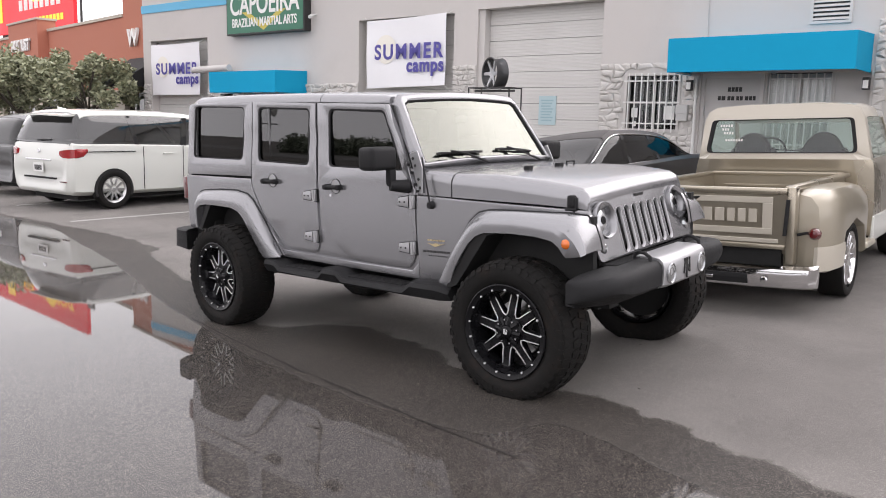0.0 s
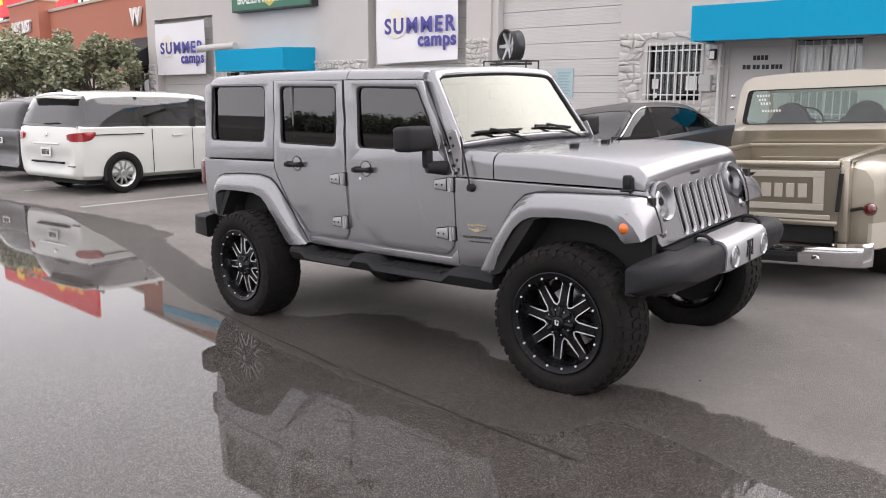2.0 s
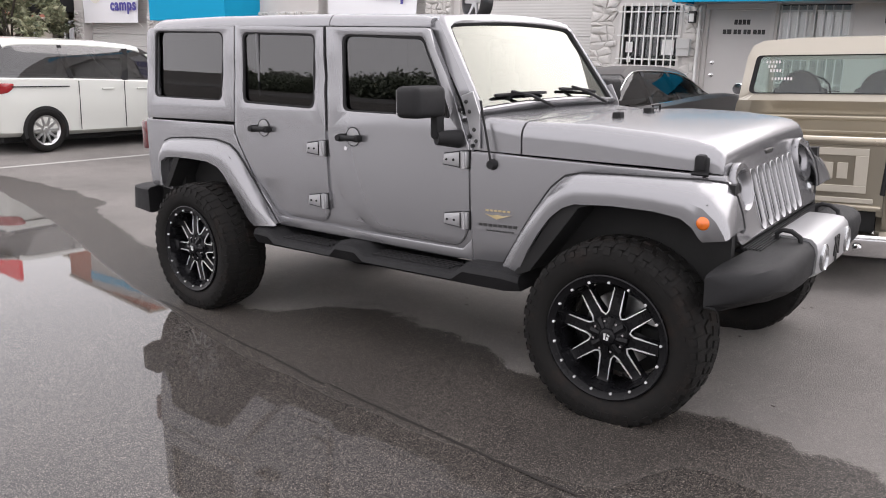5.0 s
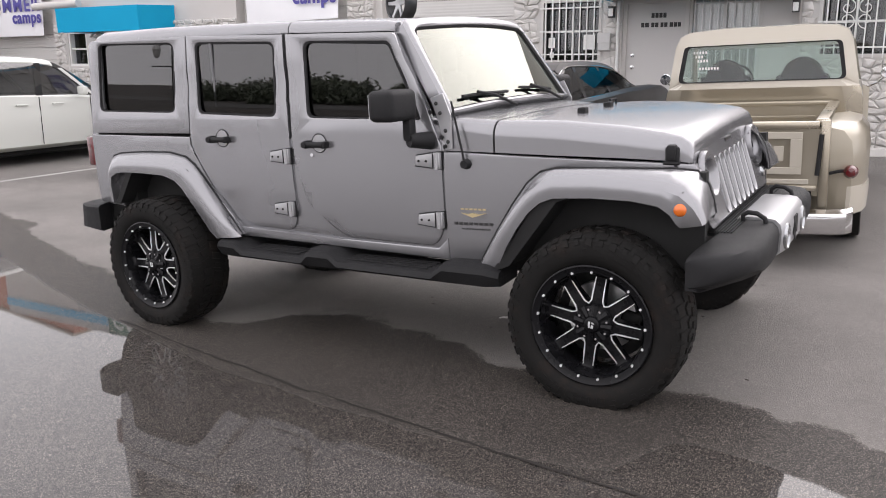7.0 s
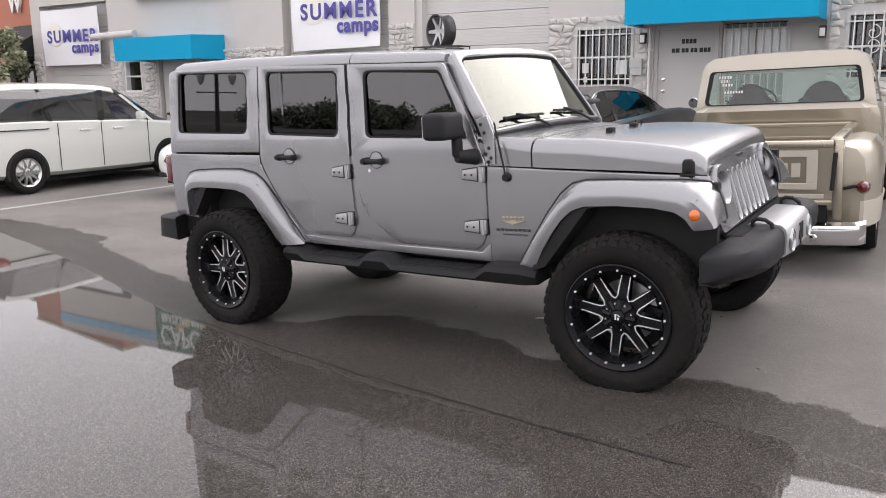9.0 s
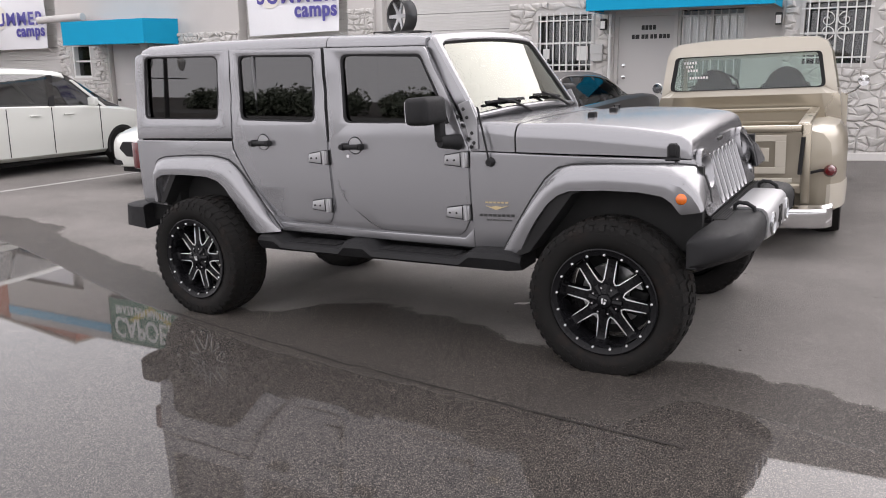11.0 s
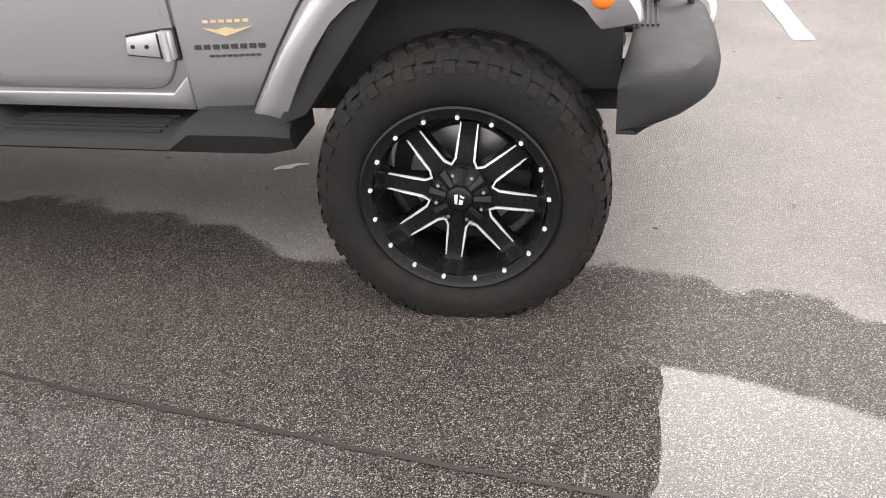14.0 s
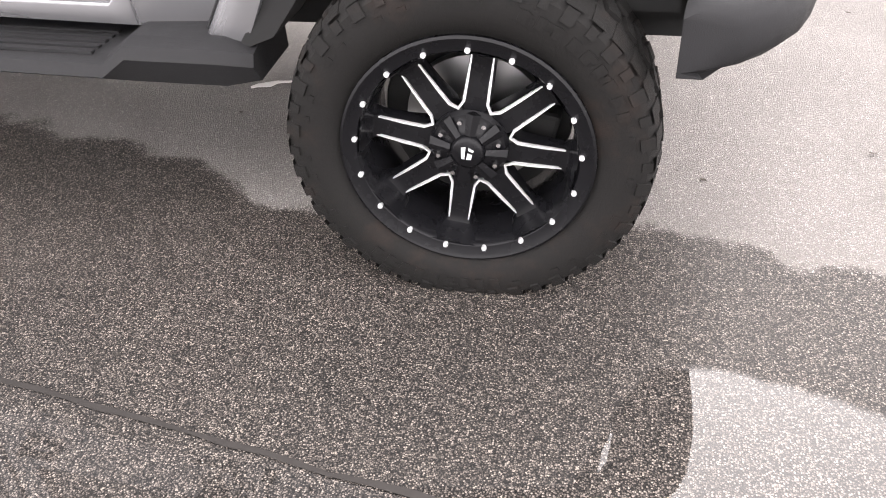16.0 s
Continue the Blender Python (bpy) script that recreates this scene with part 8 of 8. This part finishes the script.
for s in (-1, 1):
    lower = [(0.89, 0.42), (0.915, 0.75), (0.90, 1.06), (0.885, 1.15), (0.865, 1.19)]
    bm = loft(bmesh.new(), [[(s * x * k, y, z) for x, z in lower] + [(s * (x * k - 0.05), y, z) for x, z in lower[::-1]] for y, k in ((1.17, 1.0), (1.7, 1.0), (2.4, 0.99), (3.3, 0.97), (3.75, 0.90))])
    part("cab_side", bm, GOLD_PAINT, PK, smooth=True)
    part("lower_side", boxes((*sorted((s * 0.87, s * 0.92)), 1.17, 2.35, 0.36, 0.62), bevel=0.02), WHITE_PAINT, PK)
    for (y0, y1, y2, y3) in ((1.17, 1.27, 1.23, 1.165), (2.40, 2.47, 2.14, 2.09)):
        bm = loft(bmesh.new(), [[(s * 0.865, y0, 1.19), (s * 0.865, y1, 1.19), (s * 0.82, y1, 1.19), (s * 0.82, y0, 1.19)], [(s * 0.794, y3, 1.605), (s * 0.794, y2, 1.605), (s * 0.75, y2, 1.605), (s * 0.75, y3, 1.605)]])
        part("cab_pillar", bm, CREAM_PAINT, PK)
    bm = bmesh.new()
    bm.faces.new([bm.verts.new(q) for q in ((s * 0.855, 1.27, 1.19), (s * 0.855, 2.40, 1.19), (s * 0.785, 2.09, 1.60), (s * 0.785, 1.23, 1.60))])
    o = part("side_window", bm, CAR_GLASS, PK)
    o.visible_shadow = False
    bm = tube(bmesh.new(), [(s * 0.93, 2.15, 1.12), (s * 1.02, 2.10, 1.16), (s * 1.10, 2.08, 1.24)], 0.008)
    mir = part("wing_mirror", bm, CHROME, PK, "round chrome wing mirror")
    m2 = part("mirror_head", lathe(bmesh.new(), [(0.001, -0.012), (0.055, -0.01), (0.06, 0.0), (0.04, 0.03), (0.001, 0.04)], 18), CHROME, mir, smooth=True)
    m2.matrix_local = Matrix.Translation((s * 1.10, 2.06, 1.26))
    bm = bmesh.new()
    x0 = s * 0.36
    box(bm, x0 - 0.25, x0 + 0.25, 1.35, 1.50, 0.7, 1.30, bevel=0.06)
    rows = [[(x0 + w * math.cos(radians(q)), y, 1.24 + h * math.sin(radians(q))) for q in range(0, 181, 15)] for y, w, h in ((1.33, 0.15, 0.17), (1.35, 0.19, 0.21), (1.42, 0.20, 0.22), (1.47, 0.17, 0.18))]
    loft(bm, rows)
    part("seat", bm, SEAT, PK, smooth=True)
part("hood", loft(bmesh.new(), [[(0.95, y, 1.1 - d), (0.75, y, 1.19 - d), (0, y, 1.22 - d), (-0.75, y, 1.19 - d), (-0.95, y, 1.1 - d), (-0.95, y, 0.5), (0.95, y, 0.5)] for y, d in ((2.45, 0.0), (3.2, 0.03), (3.72, 0.08))]), CREAM_PAINT, PK, smooth=True)
bm = bmesh.new()
bm.faces.new([bm.verts.new(q) for q in ((-0.84, 2.45, 1.19), (0.84, 2.45, 1.19), (0.76, 2.11, 1.62), (-0.76, 2.11, 1.62))])
o = part("windscreen", bm, CAR_GLASS, PK)
o.visible_shadow = False
bm = bmesh.new()
box(bm, -0.85, 0.85, 2.2, 2.45, 0.95, 1.17, bevel=0.04)
part("dashboard", bm, SEAT, PK)
ring = [(-0.36 + 0.19 * math.cos(2 * math.pi * k / 24), 2.0 + 0.08 * math.sin(2 * math.pi * k / 24), 1.22 + 0.17 * math.sin(2 * math.pi * k / 24)) for k in range(25)]
bm = tube(bmesh.new(), ring, 0.011, 6)
rod(bm, (-0.36, 2.0, 1.22), (-0.36, 2.25, 1.12), 0.02)
part("steering_wheel", bm, BLACK_PLASTIC, PK)
part("chassis", boxes((-0.45, -0.35, -1.0, 3.7, 0.30, 0.42), (0.35, 0.45, -1.0, 3.7, 0.30, 0.42), (-0.75, 0.75, -0.06, 0.06, 0.28, 0.40), (-0.9, 0.9, 1.2, 3.6, 0.36, 0.46)), UNDER, PK)
bm = bmesh.new()
for k, (x0, w, z) in enumerate(((-0.62, 0.16, 1.54), (-0.60, 0.10, 1.50), (-0.58, 0.12, 1.46), (-0.56, 0.22, 1.385))):
    for j in range(int(w / 0.028)):
        box(bm, x0 + 0.028 * j, x0 + 0.028 * j + 0.016, 1.07 + (z - 1.2) * 0.10 - 0.006, 1.07 + (z - 1.2) * 0.10 - 0.003, z - 0.013, z + 0.013)
part("window_marking", bm, WHITE_PRINT, PK, "white chalk marks on the glass")["kind"] = "stuff"

# ---- the terracotta shops, trees and billboard beyond the yard ----
RB = pose(-19.0, 8.3, 0, 0, 0, -4)       # x along the front, -x away from the workshop
shop = thing("shop_building", RB, "terracotta stucco shop row with dark storefronts", "building")
part("front_wall", boxes((-34, 0.0, 0, 0.3, 2.5, 4.85), (-34, 0.0, 0, 0.3, -0.3, 0.35)), RED_STUCCO, shop)
part("coping", boxes((-34, -1.75, -0.05, 0.35, 4.85, 4.95)), BEIGE_STUCCO, shop)
part("tall_wall", boxes((-1.7, 3.5, -0.02, 8, 2.5, 5.45)), RED_STUCCO, shop)
part("coping", boxes((-1.75, 3.5, -0.07, 8, 5.45, 5.53)), BEIGE_STUCCO, shop)
part("tower", boxes((-13.0, -9.2, -0.4, 0.3, 2.5, 5.28)), RED_STUCCO, shop)
part("coping", boxes((-13.05, -9.15, -0.45, 0.35, 5.28, 5.36)), BEIGE_STUCCO, shop)
for k in range(12):
    x = -33.5 + 2.8 * k
    part("pier", boxes((x, x + 0.9, -0.02, 0.3, -0.3, 2.5)), BEIGE_STUCCO, shop)
    w = part("shop_window", boxes((x + 0.9, x + 2.8, 0.15, 0.17, 0.35, 2.5)), TINT, shop)
    for j in range(1, 3):
        part("mullion", boxes((x + 0.9 + 0.63 * j, x + 0.95 + 0.63 * j, 0.10, 0.2, 0.35, 2.5)), IRON_WHITE, w)
part("back_wall", boxes((-34, 3.5, 6, 6.3, -0.3, 4.5)), RED_STUCCO, shop)
# shade inside the shops, put into the wall's colour
part("inner_wall", boxes((-34, 3.5, 2.0, 2.1, -0.3, 2.6)), OPENING_SHADE, shop)
part("flat_roof", boxes((-34, 0, 0.3, 6, 4.3, 4.4)), CONCRETE, shop)
bm = bmesh.new()
prism(bm, [(-1.2, 2.55), (-1.2, 2.75), (0, 3.5), (0, 2.55)], -1.2, 1.2)
bm.transform(Matrix(((0, 1, 0, 0), (1, 0, 0, 0), (0, 0, 1, 0), (0, 0, 0, 1))))
part("black_awning", bm, DARK_CLOTH, shop, "black shop awning")
letters("shop_letters", "NOT JUST", 0.62, WHITE_PRINT, shop, Matrix.Translation((-11.2, -0.46, 4.35)) @ pose(0, 0, 0, 90, 0, 0), squeeze=0.85, bold=0.02, depth=0.04)
part("letter_bar", boxes(*[(-12.4 + 0.5 * k, -12.05 + 0.5 * k, -0.5, -0.42, 3.55, 3.95) for k in range(5)]), WHITE_PRINT, shop)
letters("shop_letters", "W", 0.75, WHITE_PRINT, shop, Matrix.Translation((-0.75, -0.10, 4.1)) @ pose(0, 0, 0, 90, 0, 0), bold=0.02, depth=0.04)

bb = thing("billboard", pose(-40.0, 15.1, 0), "red billboard with yellow and white lettering on steel posts", "billboard")
RED_AD = surface("red_print", (0.55, 0.012, 0.02), 0.5, vary=0.15, scale=0.4)
YELLOW_AD = surface("yellow_print", (0.85, 0.55, 0.03), 0.5, vary=0.1)
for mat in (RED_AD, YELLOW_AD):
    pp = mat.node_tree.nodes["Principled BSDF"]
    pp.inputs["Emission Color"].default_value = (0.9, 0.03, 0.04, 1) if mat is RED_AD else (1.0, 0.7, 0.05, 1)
    pp.inputs["Emission Strength"].default_value = 0.5      # glow added to brighten the dull red and yellow print
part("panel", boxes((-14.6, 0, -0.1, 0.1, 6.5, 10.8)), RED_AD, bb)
for px in (-11.5, -3.5):
    part("post", boxes((px, px + 0.5, 0.2, 0.6, -0.3, 10.6)), IRON_BLACK, bb)
part("catwalk", boxes((0.0, 0.9, -0.6, 0.3, 8.0, 8.15), (0.55, 0.65, 0.0, 0.1, 6.2, 9.2), (0.1, 0.9, -0.1, 0.0, 9.0, 9.2)), IRON_BLACK, bb)
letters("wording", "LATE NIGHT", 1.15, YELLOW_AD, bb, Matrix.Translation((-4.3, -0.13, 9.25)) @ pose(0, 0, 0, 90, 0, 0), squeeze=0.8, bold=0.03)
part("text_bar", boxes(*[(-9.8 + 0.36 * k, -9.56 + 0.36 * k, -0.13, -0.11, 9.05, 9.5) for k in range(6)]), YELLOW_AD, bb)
part("text_bar", boxes(*[(-7.6 + 0.78 * k, -7.1 + 0.78 * k, -0.14, -0.11, 7.7, 8.3) for k in range(8)]), WHITE_PRINT, bb)
part("text_bar", boxes(*[(-6.2 + 0.5 * k, -5.85 + 0.5 * k, -0.13, -0.11, 6.85, 7.2) for k in range(10)]), YELLOW_AD, bb)
bm = bmesh.new()
bmesh.ops.create_circle(bm, cap_ends=True, segments=24, radius=1.0, matrix=Matrix.Translation((-5.0, -0.115, 9.0)) @ pose(0, 0, 0, 90, 0, 0))
part("sunburst_print", bm, YELLOW_AD, bb)
part("figure_print", boxes((-13.4, -12.2, -0.13, -0.11, 6.9, 9.2), (-11.9, -11.4, -0.13, -0.11, 7.4, 8.8)), surface("blue_print", (0.05, 0.06, 0.45), 0.5), bb, "plain blue printed shape")
part("figure_print", boxes((-12.1, -10.9, -0.14, -0.11, 9.0, 10.3), (-10.9, -10.4, -0.14, -0.11, 7.2, 8.6)), YELLOW_AD, bb, "plain yellow printed shape")

def leaf_material(name, dark, light):
    m, t, p = nodes_of(name)
    g = nd(t, "ShaderNodeNewGeometry")
    r = nd(t, "ShaderNodeMixRGB")
    r.inputs["Color1"].default_value, r.inputs["Color2"].default_value = (*dark, 1), (*light, 1)
    t.links.new(g.outputs["Random Per Island"], r.inputs["Fac"])
    t.links.new(r.outputs["Color"], p.inputs["Base Color"])
    p.inputs["Roughness"].default_value = 0.55
    p.inputs["Transmission Weight"].default_value = 0.0
    p.inputs["Subsurface Weight"].default_value = 0.0
    return m


LEAF = leaf_material("olive_leaf", (0.16, 0.18, 0.105), (0.46, 0.47, 0.31))
LEAF_DARK = leaf_material("dark_leaf", (0.06, 0.075, 0.05), (0.15, 0.17, 0.12))
LEAF_PALE = leaf_material("pale_leaf", (0.18, 0.20, 0.12), (0.44, 0.46, 0.32))
BARK = surface("bark", (0.10, 0.085, 0.07), 0.9, vary=0.3, scale=12, fine=60, bump=0.8)


def tree(x, y, height, spread, leaf, seed, count=5200, base=0.45, size=0.10, label="olive-green street tree with a loose crown"):
    """A tapered trunk, limbs and a loose crown of small leaves set in uneven clumps."""
    rng = random.Random(seed)
    t = thing("tree", pose(x, y, ground_height(x, y)), label, "tree", "trees")
    bm = bmesh.new()
    fork = height * base
    tube(bm, [(0, 0, -0.1), (0.04, 0.02, fork * 0.5), (0.0, 0.05, fork)], height * 0.028, 8)
    tips = []
    for k in range(9):
        a = 2 * math.pi * k / 9 + rng.uniform(-0.3, 0.3)
        r = spread * rng.uniform(0.35, 0.95)
        tip = Vector((r * math.cos(a), r * math.sin(a), fork + (height - fork) * rng.uniform(0.35, 0.95)))
        mid = Vector((tip.x * 0.4, tip.y * 0.4, fork + (tip.z - fork) * 0.5))
        tube(bm, [(0, 0.05, fork * 0.95), mid, tip], height * 0.009, 6)
        tips.append(tip)
    part("trunk", bm, BARK, t, smooth=True)
    clumps = []
    for k in range(34):
        if k < 9:
            c = tips[k]
        else:
            a, rr = rng.uniform(0, 2 * math.pi), spread * math.sqrt(rng.random()) * 0.95
            c = Vector((rr * math.cos(a), rr * math.sin(a), fork + (height - fork) * (0.15 + 0.8 * rng.random() * (1 - 0.45 * (rr / spread) ** 2))))
        clumps.append((c, rng.uniform(0.25, 0.5) * spread * 0.55))
    vs, fs = [], []
    for k in range(count):
        c, r = clumps[rng.randrange(len(clumps))]
        d = Vector((rng.gauss(0, 1), rng.gauss(0, 1), rng.gauss(0, 0.8)))
        d = d.normalized() * r * rng.random() ** 0.45
        p = c + d
        u = Vector((rng.uniform(-1, 1), rng.uniform(-1, 1), rng.uniform(-0.7, 0.5))).normalized()
        v = u.cross(Vector((rng.uniform(-1, 1), rng.uniform(-1, 1), rng.uniform(-1, 1)))).normalized()
        s = size * rng.uniform(0.6, 1.3)
        i = len(vs)
        vs += [p - u * s, p + v * s * 0.45, p + u * s, p - v * s * 0.45]
        fs.append((i, i + 1, i + 2, i + 3))
    me = bpy.data.meshes.new("crown")
    me.from_pydata([tuple(q) for q in vs], [], fs)
    me.materials.append(leaf)
    o = new("crown", me)
    o.parent = t
    o["kind"] = "stuff"
    return t


tree(-18.9, 6.3, 3.5, 1.75, LEAF, 1, count=9500, base=0.5, size=0.085)
tree(-20.6, 5.0, 3.55, 1.8, LEAF, 2, count=9500, base=0.48, size=0.085)
tree(-22.8, 4.4, 3.4, 1.8, LEAF, 3, count=11000, base=0.4, size=0.075)
tree(-20.2, 2.2, 3.1, 1.5, LEAF_PALE, 4, count=11000, base=0.35, size=0.075)
# trees across the road behind, seen in the car's windows
for k in range(15):
    rr = random.Random(50 + k)
    tree(-80 + 9.0 * k + rr.uniform(-2, 2), -66 + rr.uniform(-5, 5), rr.uniform(1.2, 2.5), rr.uniform(5.0, 6.5), LEAF_DARK, 60 + k, count=6000, base=0.02, size=0.26, label="dark green roadside tree across the street")

lp = thing("street_lamp", pose(-40.4, -29.9, ground_height(-40.4, -29.9)) @ Matrix.Scale(0.95, 4), "black lamp post with two lantern heads", "street lamp")
part("pole", rod(bmesh.new(), (0, 0, 0), (0, 0, 4.3), 0.17, 12, 0.13), IRON_BLACK, lp, smooth=True)
part("cross_arm", tube(bmesh.new(), [(-0.62, 0.75, 4.0), (-0.4, 0.48, 4.2), (0, 0, 4.15), (0.4, -0.48, 4.2), (0.62, -0.75, 4.0)], 0.05, 6), IRON_BLACK, lp)
part("lower_arm", rod(bmesh.new(), (-0.85, 1.05, 2.75), (0.85, -1.05, 2.75), 0.04), IRON_BLACK, lp)
for s in (-1, 1):
    bm = lathe(bmesh.new(), [(0.001, 0.16), (0.09, 0.13), (0.25, -0.06), (0.29, -0.16), (0.18, -0.62), (0.04, -0.75)], 12, "z")
    part("lantern", bm, GREY_BOX, lp).matrix_local = Matrix.Translation((s * 0.66, -s * 0.8, 4.0))
tagged(part("road", boxes((-300, 300, -56, -44, -0.02, 0.012)), surface("far_road", (0.07, 0.067, 0.064), 0.9, vary=0.15, scale=0.3)), "pale worn road beyond the yard", "road", kind="structure")

# ---- single stones beside the entrance ----
for bed, s0, s1, z0, z1, holes, seed in STONE_JOBS:
    for cx, cz, quad, rng in poly_stones(s0, s1, z0, z1, holes, seed, 0.142):
        bm = bmesh.new()
        stone_into(bm, cx, cz, quad, rng)
        part("stone", bm, STONE, bed, smooth=True)
